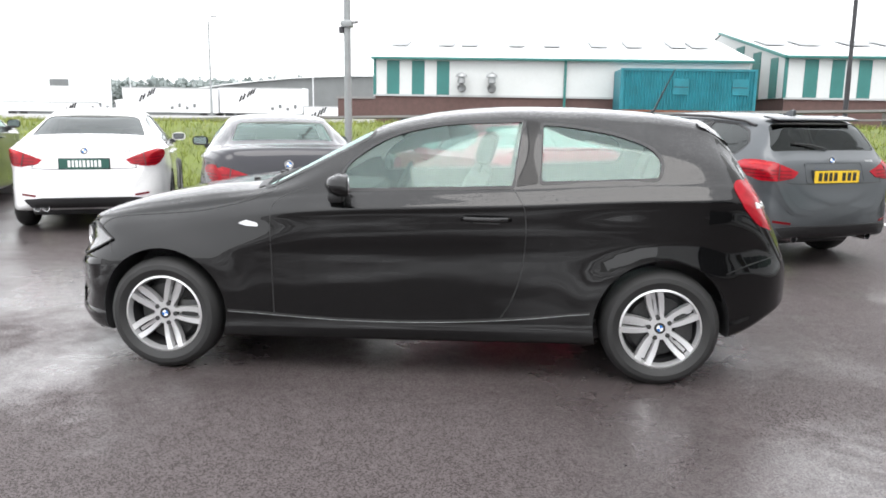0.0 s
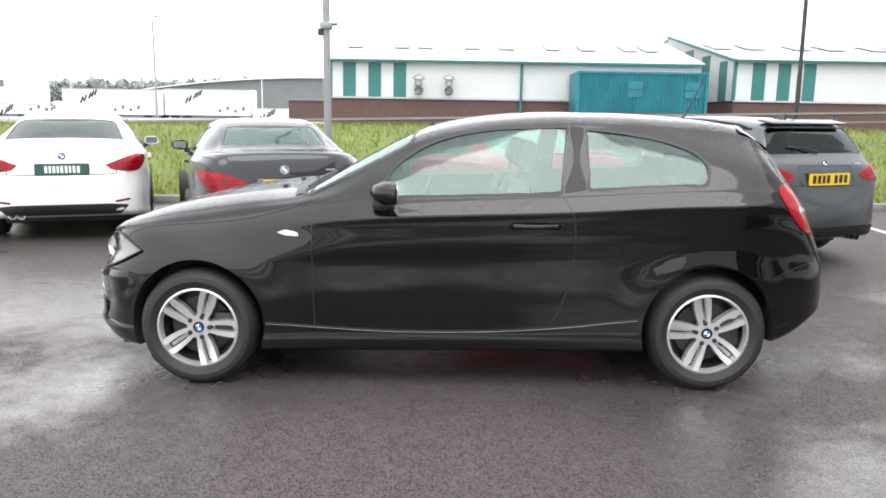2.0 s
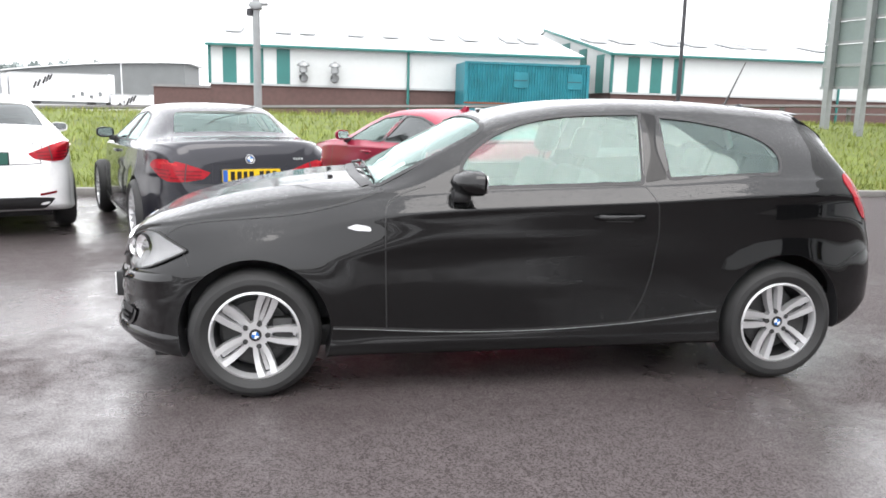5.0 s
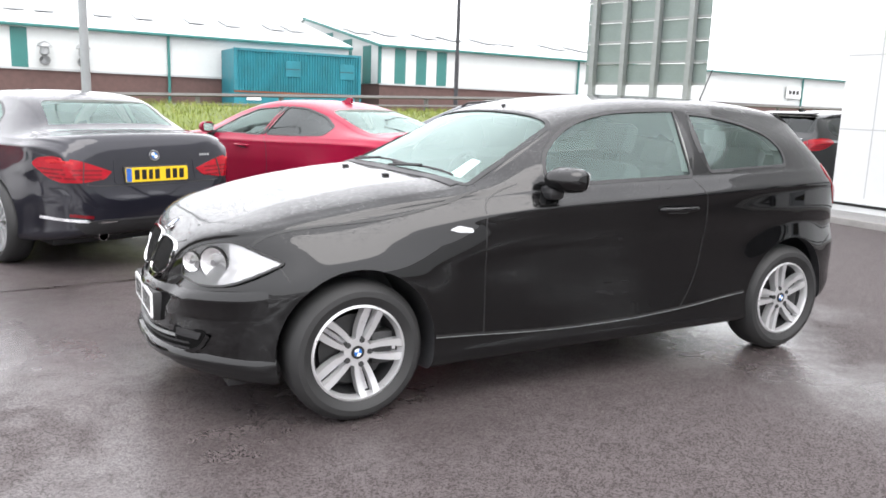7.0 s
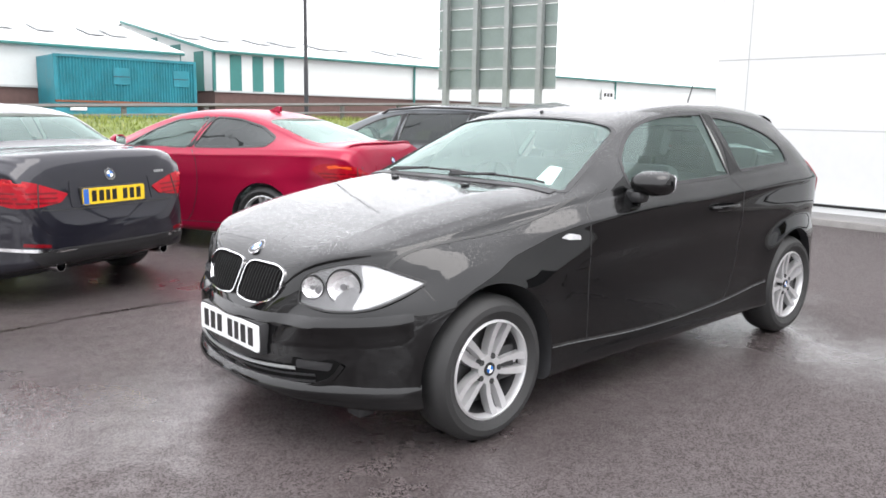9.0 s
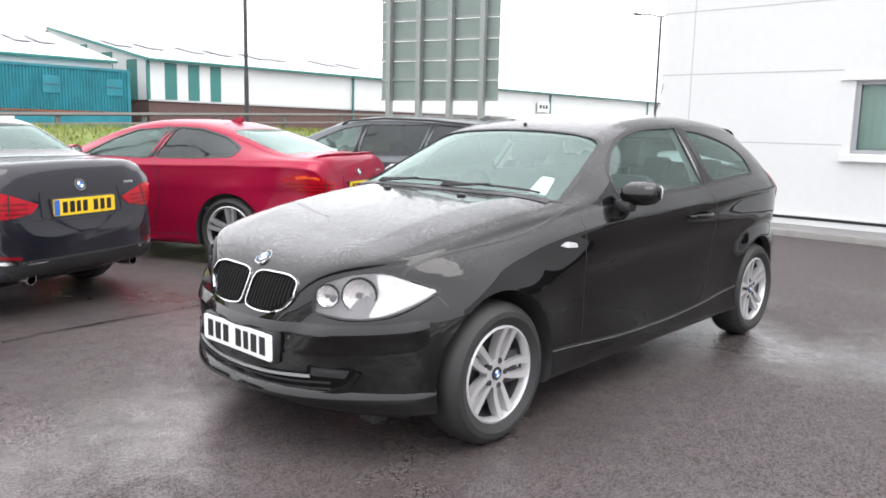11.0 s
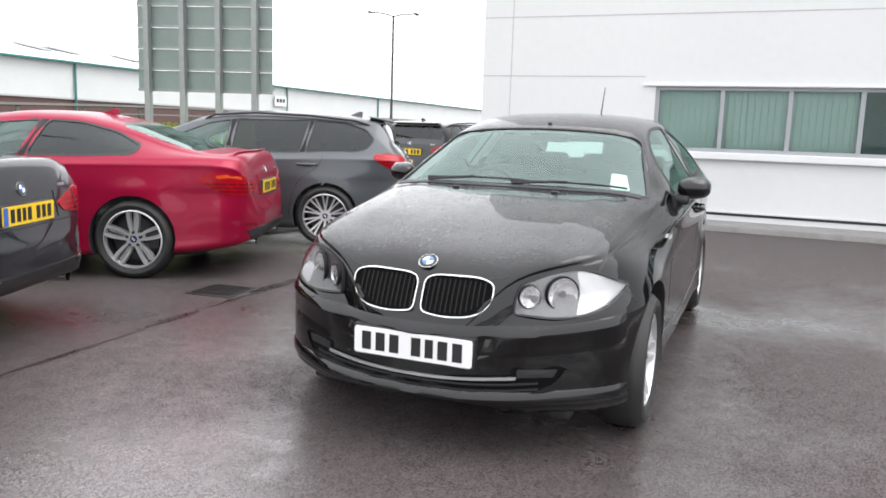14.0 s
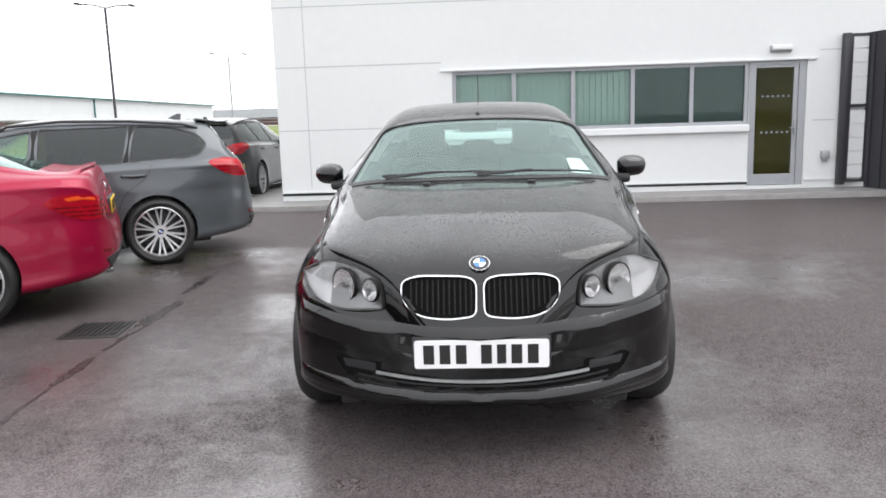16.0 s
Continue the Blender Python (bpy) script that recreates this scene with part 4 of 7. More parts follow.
def hatchback():
    root = thing("hatchback_car", "black three-door hatchback with rain beads, parked on wet asphalt", "car")
    skin = car_shell(HATCH, root, BLACK_PAINT)
    for x, spin in ((0.0, 20), (2.66, -12)):
        for s in (-1, 1):
            wheel(root, x, s * 0.75, s, 0.308, 0.214, "twin5", spin)
    # shut lines of doors, bonnet, sills and bumpers
    lines(root, skin, [
        [(0.80, 1.005), (0.70, 0.975), (0.625, 0.93), (0.606, 0.86), (0.608, 0.60), (0.614, 0.335)],
        [(1.885, 1.015), (1.92, 0.965), (1.945, 0.90), (1.95, 0.75), (1.93, 0.58), (1.885, 0.44), (1.83, 0.345)],
        [(0.36, 0.347), (0.70, 0.326), (1.04, 0.313), (1.48, 0.318), (1.9, 0.345), (2.29, 0.392)],
        [(-0.385, 0.745), (-0.33, 0.70), (-0.29, 0.635)],
        [(2.98, 0.60), (3.10, 0.645), (3.25, 0.675)],
    ], 0.006)
    # thin steel-grey line draws the bright reflection along the sill
    lines(root, skin, [[(0.36, 0.338), (0.70, 0.317), (1.04, 0.304), (1.48, 0.309), (1.9, 0.336), (2.29, 0.383)]], 0.003, STEEL, "sill_edge")
    for s in (-1, 1):
        part("bonnet_gap", ribbon(bmesh.new(), skin, TOP, smooth_path([(-0.465, s * 0.650), (-0.43, s * 0.661), (-0.35, s * 0.682), (-0.20, s * 0.704), (0.1, s * 0.730), (0.42, s * 0.750), (0.60, s * 0.757)], 6), 0.009, 0.002, 0.005), INK, root)
    part("bonnet_gap", ribbon(bmesh.new(), skin, TOP, smooth_path([(-0.606, -0.36), (-0.628, -0.28), (-0.648, -0.12), (-0.652, 0.0), (-0.648, 0.12), (-0.628, 0.28), (-0.606, 0.36)], 6), 0.006, 0.0008, 0.004), INK, root)
    for s in (-1, 1):
        # pillar between door and rear window
        part("pillar_cover", drape(bmesh.new(), skin, (LEFT, RIGHT)[s > 0], rounded([(1.897, 1.032), (2.008, 1.05), (2.018, 1.358), (1.948, 1.368)], 0.008, 2), 0.0025, 0.006, 3), GLOSS_BLACK, root)
        door_mirror(root, skin, 0.93, 1.032, s, BLACK_PAINT, 0.168, 0.0)
        door_handle(root, skin, 1.62, 1.87, 0.868, s, BLACK_PAINT)
        view = (LEFT, RIGHT)[s > 0]
        ind = part("side_indicator", drape(bmesh.new(), skin, view, rounded([(0.425, 0.815), (0.47, 0.803), (0.54, 0.80), (0.535, 0.82), (0.47, 0.832)], 0.008, 3), 0.006, 0.009, 3), CLEAR_LENS, root, "clear side indicator")
        # head lamps, seen on a plane turned to the corner
        cv = View((0, 0, 0), (0.64, s * 0.77, 0), (0, 0, 1), (-0.77, s * 0.64, 0))
        shape = rounded([(-0.108, 0.597, 0.015), (-0.100, 0.660, 0.03), (-0.078, 0.712, 0.03), (0.04, 0.757, 0.06), (0.185, 0.778, 0.08), (0.402, 0.702, 0.012), (0.31, 0.648, 0.06), (0.19, 0.600, 0.08), (0.03, 0.585, 0.06)], 0.03)
        lamp = part("head_lamp", drape(bmesh.new(), skin, cv, shape, 0.0015, 0.006, 5), LAMP_BACK, root, "clear head lamp with two round reflectors")
        for cu, cz, rr in ((-0.046, 0.668, 0.045), (0.085, 0.680, 0.067)):
            bm = bmesh.new()
            c = on_skin(skin, cv, cu, cz, 0.003)
            turn = Matrix.Translation(c) @ cv.n.to_track_quat("Z", "Y").to_matrix().to_4x4()
            lathe(bm, [(rr * 0.96, 0.010), (rr * 0.8, 0.002), (rr * 0.45, -0.002), (0.001, -0.003)], turn @ Matrix.Translation((0, 0, 0.004)), 24, closed=False)
            part("reflector", bm, REFLECTOR, lamp)
            bm = bmesh.new()
            lathe(bm, [(rr * 0.97, 0.008), (rr * 0.99, 0.015), (rr * 1.05, 0.014), (rr * 1.07, 0.002)], turn, 28, closed=False)
            part("bezel", bm, GRILLE_BLACK, lamp)
            bm = bmesh.new()
            disc_solid(bm, rr * 0.20, 0.0, 0.014, turn, 16)
            part("bulb", bm, LAMP_BACK, lamp)
        part("lamp_seal", ribbon(bmesh.new(), skin, cv, shape, 0.007, 0.013, 0.014, True), INK, lamp)
        wing = rounded([(0.150, 0.763, 0.01), (0.215, 0.758, 0.05), (0.388, 0.700, 0.012), (0.30, 0.655, 0.05), (0.195, 0.612, 0.03), (0.125, 0.598, 0.02), (0.166, 0.680, 0.03)], 0.02)
        part("indicator", drape(bmesh.new(), skin, cv, wing, 0.004, 0.004, 3), CLEAR_LENS, lamp)
        part("lens", drape(bmesh.new(), skin, cv, shape, 0.012, 0.010, 5), LENS, lamp).visible_shadow = False
        # grille half: opening's shade as a near-black plate, upright slats, bright rim
        k = [(0.016, 0.580, 0.03), (0.014, 0.706, 0.03), (0.06, 0.724, 0.04), (0.25, 0.728, 0.05), (0.312, 0.708, 0.03), (0.303, 0.63, 0.06), (0.24, 0.580, 0.05), (0.12, 0.567, 0.05)]
        shape = [(s * a, b) for a, b in rounded(k, 0.03)]
        grille = part("grille", drape(bmesh.new(), skin, FRONT, shape, 0.0015, 0.004, 5), VOID, root, "kidney grille with bright rim, its opening's shade painted near-black")
        part("grille_rim", ribbon(bmesh.new(), skin, FRONT, shape, 0.0048, 0.014, 0.018, True), CHROME, grille)
        for j in range(12):
            a = s * (0.035 + j * 0.0215)
            lo = 0.585 + 0.045 * max(0, j - 7) / 4
            part("slat", ribbon(bmesh.new(), skin, FRONT, [(a, lo + (0.712 - lo) * q / 4) for q in range(5)], 0.006, 0.006, 0.007), GRILLE_BLACK, grille)
        # bumper corner: fog lamp recess, its shade a near-black patch
        def corner(y, z):
            p = on_skin(skin, FRONT, y, z)
            return cv.u.dot(p), z
        niche = rounded([(s * 0.40, 0.392), (s * 0.575, 0.402), (s * 0.595, 0.384), (s * 0.56, 0.340), (s * 0.48, 0.335), (s * 0.40, 0.345)], 0.012, 3)
        fog = part("fog_lamp_recess", drape(bmesh.new(), skin, cv, [corner(a, b) for a, b in niche], 0.002, 0.004, 3), VOID, root, "fog lamp recess, its shade painted as a near-black patch")
        part("blank_cover", drape(bmesh.new(), skin, cv, [corner(a, b) for a, b in rounded([(s * 0.42, 0.352), (s * 0.55, 0.356), (s * 0.565, 0.388), (s * 0.42, 0.386)], 0.008, 2)], 0.006, 0.005, 2), TRIM, fog)
        # tail lamps
        tl = rounded([(2.965, 1.040, 0.02), (3.005, 1.078, 0.03), (3.15, 1.080, 0.02), (3.235, 1.0), (3.255, 0.810, 0.02), (3.11, 0.850, 0.05), (2.985, 0.955, 0.04)], 0.02)
        tv = View((0, 0, 0), (1, -s * 0.55, 0), (0, 0, 1), (0.55, s * 1, 0))
        tl = [(a * 0.8762 - 0.70 * 0.482, b) for a, b in tl]
        lamp = part("tail_lamp", drape(bmesh.new(), skin, tv, tl, 0.005, 0.008, 5), RED_LENS, root, "red tail lamp with a white band")
        band = [(3.10, 0.935), (3.235, 0.93), (3.24, 0.96), (3.10, 0.965)]
        part("white_band", drape(bmesh.new(), skin, tv, [(a * 0.8762 - 0.70 * 0.482, b) for a, b in band], 0.008, 0.004, 2), CLEAR_LENS, lamp)
    # bumper details
    def wide(pts):
        return [(-a, b) for a, b in reversed(pts)] + pts

    intake = wide([(0.0, 0.262), (0.30, 0.267), (0.46, 0.287), (0.545, 0.325), (0.585, 0.378)])[::-1] + wide([(0.0, 0.330), (0.22, 0.335), (0.42, 0.352), (0.50, 0.372)])
    part("lower_intake", drape(bmesh.new(), skin, FRONT, [p for i, p in enumerate(intake) if i == 0 or p != intake[i - 1]], 0.0015, 0.004, 6), VOID, root, "lower air intake, its shade painted as a near-black patch")
    for z0, wd in ((0.312, 0.008), (0.287, 0.008)):
        part("intake_slat", ribbon(bmesh.new(), skin, FRONT, smooth_path([(-0.50, z0 + 0.02), (-0.2, z0), (0.2, z0), (0.50, z0 + 0.02)], 5), wd, 0.006, 0.008), TRIM, root)
    part("intake_edge", ribbon(bmesh.new(), skin, FRONT, smooth_path([(-0.60, 0.385), (-0.555, 0.322), (-0.46, 0.281), (-0.30, 0.260), (0.0, 0.255), (0.30, 0.260), (0.46, 0.281), (0.555, 0.322), (0.60, 0.385)], 6), 0.016, 0.010, 0.014), BLACK_PAINT, root, "shiny rolled edge under the intake")
    part("bumper_strip", ribbon(bmesh.new(), skin, FRONT, smooth_path([(-0.42, 0.350), (-0.2, 0.333), (0, 0.328), (0.2, 0.333), (0.42, 0.350)], 6), 0.011, 0.010, 0.013), STEEL, root, "thin bright strip over the intake")
    part("splitter", nose_band(bmesh.new(), skin, lambda q: 0.243 + 0.028 * q, [(0.042, 0.0), (0.032, 0.020), (0.010, 0.034), (-0.006, 0.034), (-0.018, 0.022), (-0.028, 0.0)], 0.98, lambda q: 1 - 0.75 * ease(q / 0.9)), BLACK_PAINT, root, "shiny lower lip of the bumper", angle=50)
    part("bumper_beam", nose_band(bmesh.new(), skin, lambda q: 0.505 + 0.066 * q * q, [(0.040, 0.0), (0.030, 0.004), (0.004, 0.016), (-0.005, 0.0165), (-0.016, 0.010), (-0.06, 0.008), (-0.10, 0.0)], 0.95, lambda q: 1.0), BLACK_PAINT, root, "shiny upper shelf of the bumper", angle=35)
    plate_view = View((-0.7405, 0, 0), (0, 1, 0), (0, 0, 1), (-1, 0, 0.0))
    part("plate_holder", solid_box(-0.741, -0.66, -0.268, 0.268, 0.375, 0.505, 0.006), TRIM, root)
    number_plate(root, plate_view, 0.44, PLATE_WHITE, INK, label="white front number plate with plain black bars")
    c = on_skin(skin, TOP, -0.60, 0, 0.0)
    roundel(root, c, (-0.55, 0, 0.83), (0.83, 0, 0.55), 0.041)
    part("windscreen_seal", ribbon(bmesh.new(), skin, HATCH["windscreen"][0], HATCH["windscreen"][1], 0.022, 0.002, 0.008, True), TRIM, root, "black rubber seal")
    # wipers, aerial, washer jets, paper in the windscreen
    wv = HATCH["windscreen"][0]
    for y0, y1, z1 in ((0.52, -0.06, 0.022), (0.03, -0.60, 0.016)):
        bm = bmesh.new()
        tube(bm, [on_skin(skin, wv, y0 + (y1 - y0) * s / 8, 0.004 + z1 * math.sin(math.pi * s / 8 * 0.8), 0.014) for s in range(9)], 0.006, 6)
        w = part("wiper", bm, TRIM, root, "black wiper at rest")
        bm = bmesh.new()
        tube(bm, [on_skin(skin, wv, y0 - 0.02, -0.03, 0.012), on_skin(skin, wv, (y0 + y1) / 2, 0.018, 0.022)], 0.008, 6)
        part("wiper_arm", bm, TRIM, w)
    part("cowl", ribbon(bmesh.new(), skin, wv, smooth_path([(-0.68, -0.03), (-0.3, -0.055), (0.3, -0.055), (0.68, -0.03)], 6), 0.05, 0.004, 0.008), TRIM, root)
    for y in (-0.27, 0.27):
        part("washer_jet", solid_box(-0.015, 0.015, -0.02, 0.02, 0.0, 0.012, 0.005, m=Matrix.Translation(on_skin(skin, TOP, 0.36, y))), TRIM, root)
    bm = bmesh.new()
    a = on_skin(skin, TOP, 2.70, 0)
    tube(bm, [a, a + Vector((0.02, 0, 0.02)), a + Vector((0.13, 0, 0.26))], [0.012, 0.006, 0.0025], 6)
    part("aerial", bm, TRIM, root, "short black roof aerial")
    part("paper_notice", drape(bmesh.new(), skin, wv, rounded([(-0.610, 0.040), (-0.505, 0.040), (-0.485, 0.195), (-0.565, 0.195)], 0.012, 3), -0.010, 0.001, 2), PAPER, root, "white paper notice behind the windscreen")
    part("roof_spoiler", drape(bmesh.new(), skin, TOP, rounded([(2.86, -0.52), (3.03, -0.50), (3.05, 0.0), (3.03, 0.50), (2.86, 0.52)], 0.03, 3), 0.012, 0.02, 4), BLACK_PAINT, root)
    for y in (-0.56, 0.56):
        part("air_deflector", solid_box(-0.50, -0.42, y - 0.045, y + 0.045, 0.15, 0.215, 0.012), TRIM, root)
    part("underbody", solid_box(-0.45, 2.98, -0.62, 0.62, 0.18, 0.30, 0.03), TRIM, root)
    # cabin
    for y in (-0.36, 0.36):
        seat(root, 1.26, y, back=0.70, lean=16)
    seat(root, 2.30, 0.0, 0.45, 1.20, 0.55, 24, rest=False, name="rear_bench")
    for y in (-0.38, 0.0, 0.38):
        part("head_restraint", solid_box(-0.04, 0.04, -0.13, 0.13, 0, 0.17, 0.035, m=pose(2.72, y, 0.99, 0, 20, 0)), CLOTH, root)
    part("dashboard", solid_box(0.66, 1.02, -0.68, 0.68, 0.62, 0.955, 0.05), CABIN, root)
    bm = bmesh.new()
    m = pose(1.14, 0.36, 0.90, 0, -68, 0)
    lathe(bm, [(0.185 + 0.014 * math.cos(k * math.pi / 4), 0.014 * math.sin(k * math.pi / 4)) for k in range(8)], m, 32)
    box(bm, -0.17, 0.17, -0.02, 0.02, -0.01, 0.01, 0.006, m=m)
    box(bm, -0.06, 0.06, -0.07, 0.07, -0.015, 0.02, 0.012, m=m)
    part("steering_wheel", bm, CABIN, root)
    bm = bmesh.new()
    box(bm, -0.012, 0.012, -0.12, 0.12, -0.035, 0.035, 0.02, m=pose(1.22, 0, 1.285))
    tube(bm, [(1.22, 0, 1.29), (1.20, 0, 1.37)], 0.012, 6)
    part("rear_view_mirror", bm, CABIN, root)
    return root


hatchback()


# ---- the parked row ----
def saloon_tables(dz=0.0, w=0.0, tail=0.0, roof=0.0):
    """Profile tables of a mid-size car, 4.6 m long; saloon shape."""
    return dict(
        plan=[(-0.77, 0.12), (-0.75, 0.35), (-0.68, 0.56), (-0.5, 0.72), (-0.2, 0.83 + w), (0.4, 0.88 + w), (1.6, 0.90 + w), (2.85, 0.905 + w), (3.2, 0.875 + w), (3.42, 0.825 + w), (3.58, 0.765 + w), (3.68, 0.68), (3.73, 0.58), (3.76, 0.44), (3.77, 0.30)],
        bottom=[(-0.77, 0.36), (-0.7, 0.22), (-0.4, 0.18), (0.5, 0.17), (2.4, 0.18), (3.2, 0.22), (3.61, 0.27), (3.74, 0.34), (3.77, 0.42)],
        belt=[(-0.77, 0.50), (-0.70, 0.62), (-0.5, 0.76), (-0.1, 0.86), (0.5, 0.93), (1.2, 0.955), (2.2, 0.975), (2.9, 0.995), (3.4, 1.0), (3.63, 0.97), (3.70, 0.84), (3.725, 0.65), (3.77, 0.56)],
        rail=[(-0.77, 0.1), (-0.66, 0.42), (-0.4, 0.62), (0.3, 0.76), (0.6, 0.76), (1.0, 0.66), (1.45, 0.58), (2.0, 0.56), (2.5, 0.56), (2.9, 0.62), (3.3, 0.70), (3.51, 0.66), (3.68, 0.5), (3.77, 0.08)],
        cabin=(0.72, 3.2), bumpers=((-0.25, -0.45), (3.35, 3.5)), wheelbase=2.81, R=0.328, arch=0.350, crease=0.055, round=0.08, stations=64, lean=0.070, soft=0.5, flare=0.014, flare_reach=0.16)


SALOON = saloon_tables()
SALOON.update(
    top=[(-0.77, 0.56), (-0.74, 0.66), (-0.66, 0.75), (-0.4, 0.86), (0.0, 0.95), (0.45, 1.01), (0.58, 1.03), (1.0, 1.22), (1.4, 1.37), (1.75, 1.425), (2.1, 1.43), (2.45, 1.395), (2.75, 1.32), (3.05, 1.20), (3.28, 1.105), (3.41, 1.095), (3.63, 1.10), (3.67, 1.06), (3.70, 0.93), (3.722, 0.78), (3.732, 0.70), (3.755, 0.675), (3.77, 0.62)],
    side_windows=[rounded([(0.92, 0.985), (1.25, 1.185), (1.5, 1.29), (1.74, 1.33), (1.70, 0.99)], 0.03),
                  rounded([(1.80, 0.995), (1.83, 1.335), (2.1, 1.335), (2.45, 1.295), (2.72, 1.21), (2.86, 1.10), (2.80, 1.02), (2.5, 1.01)], 0.04)],
    windscreen=(slope_view((0.64, 1.055), (1.40, 1.36)), rounded([(-0.68, 0.0), (0.68, 0.0), (0.53, 0.78), (-0.53, 0.78)], 0.07)),
    rear_window=(slope_view((3.24, 1.125), (2.62, 1.355)), rounded([(-0.63, 0.0), (0.63, 0.0), (0.52, 0.60), (-0.52, 0.60)], 0.08)))

COUPE = saloon_tables(w=0.01)
COUPE.update(
    top=[(-0.77, 0.54), (-0.74, 0.63), (-0.66, 0.72), (-0.4, 0.83), (0.0, 0.92), (0.45, 0.98), (0.62, 1.0), (1.05, 1.19), (1.45, 1.32), (1.8, 1.362), (2.1, 1.36), (2.45, 1.315), (2.8, 1.225), (3.1, 1.125), (3.35, 1.055), (3.46, 1.045), (3.64, 1.055), (3.675, 1.01), (3.70, 0.88), (3.722, 0.74), (3.732, 0.635), (3.755, 0.615), (3.77, 0.58)],
    side_windows=[rounded([(1.0, 0.975), (1.3, 1.15), (1.55, 1.245), (1.95, 1.28), (1.86, 0.985)], 0.04),
                  rounded([(1.93, 0.99), (2.02, 1.28), (2.3, 1.265), (2.6, 1.195), (2.84, 1.09), (2.80, 1.02), (2.4, 1.0)], 0.05)],
    windscreen=(slope_view((0.70, 1.03), (1.45, 1.31)), rounded([(-0.68, 0.0), (0.68, 0.0), (0.53, 0.77), (-0.53, 0.77)], 0.07)),
    rear_window=(slope_view((3.30, 1.075), (2.55, 1.295)), rounded([(-0.62, 0.0), (0.62, 0.0), (0.50, 0.72), (-0.50, 0.72)], 0.08)))

OPEN_TOP = saloon_tables(w=-0.03)
OPEN_TOP.update(
    top=[(-0.77, 0.54), (-0.74, 0.63), (-0.66, 0.72), (-0.4, 0.83), (0.0, 0.92), (0.45, 0.98), (0.62, 1.0), (1.05, 1.19), (1.4, 1.31), (1.75, 1.368), (2.2, 1.376), (2.58, 1.345), (2.80, 1.28), (3.00, 1.17), (3.13, 1.085), (3.22, 1.060), (3.41, 1.052), (3.64, 1.055), (3.675, 1.01), (3.70, 0.88), (3.722, 0.74), (3.732, 0.635), (3.755, 0.615), (3.77, 0.58)],
    rail=[(-0.77, 0.1), (-0.66, 0.42), (-0.4, 0.62), (0.3, 0.76), (0.6, 0.76), (1.0, 0.66), (1.45, 0.58), (2.0, 0.56), (2.75, 0.55), (3.05, 0.57), (3.2, 0.67), (3.35, 0.70), (3.51, 0.66), (3.68, 0.5), (3.77, 0.08)],
    side_windows=[rounded([(1.0, 0.975), (1.3, 1.15), (1.55, 1.245), (1.95, 1.28), (1.86, 0.985)], 0.04),
                  rounded([(1.93, 0.99), (2.02, 1.28), (2.32, 1.25), (2.55, 1.16), (2.60, 1.01)], 0.05)],
    windscreen=COUPE["windscreen"],
    rear_window=(slope_view((3.09, 1.110), (2.70, 1.315)), rounded([(-0.53, 0.0), (0.53, 0.0), (0.455, 0.39), (-0.455, 0.39)], 0.05)), hard_top=True, lamp_in=0.07)

ESTATE = saloon_tables()
ESTATE.update(
    top=[(-0.77, 0.56), (-0.74, 0.66), (-0.66, 0.75), (-0.4, 0.86), (0.0, 0.95), (0.45, 1.01), (0.58, 1.03), (1.0, 1.22), (1.4, 1.38), (1.75, 1.44), (2.2, 1.452), (2.7, 1.44), (3.1, 1.415), (3.36, 1.385), (3.42, 1.34), (3.53, 1.12), (3.61, 1.03), (3.67, 0.97), (3.705, 0.84), (3.722, 0.74), (3.732, 0.69), (3.755, 0.67), (3.77, 0.62)],
    rail=[(-0.77, 0.1), (-0.66, 0.42), (-0.4, 0.62), (0.3, 0.76), (0.6, 0.76), (1.0, 0.66), (1.45, 0.58), (2.0, 0.57), (2.9, 0.56), (3.4, 0.55), (3.51, 0.66), (3.71, 0.5), (3.77, 0.1)],
    cabin=(0.72, 3.42),
    side_windows=[rounded([(0.92, 0.985), (1.25, 1.185), (1.5, 1.29), (1.74, 1.335), (1.70, 0.99)], 0.03),
                  rounded([(1.78, 0.995), (1.81, 1.345), (2.60, 1.355), (2.52, 1.01)], 0.03),
                  rounded([(2.58, 1.012), (2.66, 1.355), (3.0, 1.335), (3.22, 1.27), (3.32, 1.16), (3.24, 1.06), (3.1, 1.03)], 0.04)],
    windscreen=SALOON["windscreen"],
    rear_window=(slope_view((3.56, 1.10), (3.40, 1.34)), rounded([(-0.62, 0.0), (0.62, 0.0), (0.53, 0.30), (-0.53, 0.30)], 0.07)))

SALOON["pillars"] = [[(1.705, 0.99), (1.795, 0.995), (1.825, 1.335), (1.745, 1.33)]]
COUPE["pillars"] = [[(1.865, 0.985), (1.925, 0.99), (2.015, 1.28), (1.955, 1.28)]]
OPEN_TOP["pillars"] = COUPE["pillars"]
ESTATE["pillars"] = [[(1.705, 0.99), (1.775, 0.995), (1.805, 1.345), (1.745, 1.335)], [(2.525, 1.01), (2.575, 1.012), (2.655, 1.355), (2.605, 1.355)]]
FACING = -69.0


def stand(tx, ty, lx, ly, turn=FACING, z=0.0):
    """The pose that brings the local point (lx, ly) of a car to (tx, ty)."""
    r = Matrix.Rotation(radians(turn), 4, "Z")
    p = r @ Vector((lx, ly, 0))
    return Matrix.Translation((tx - p.x, ty - p.y, z)) @ r


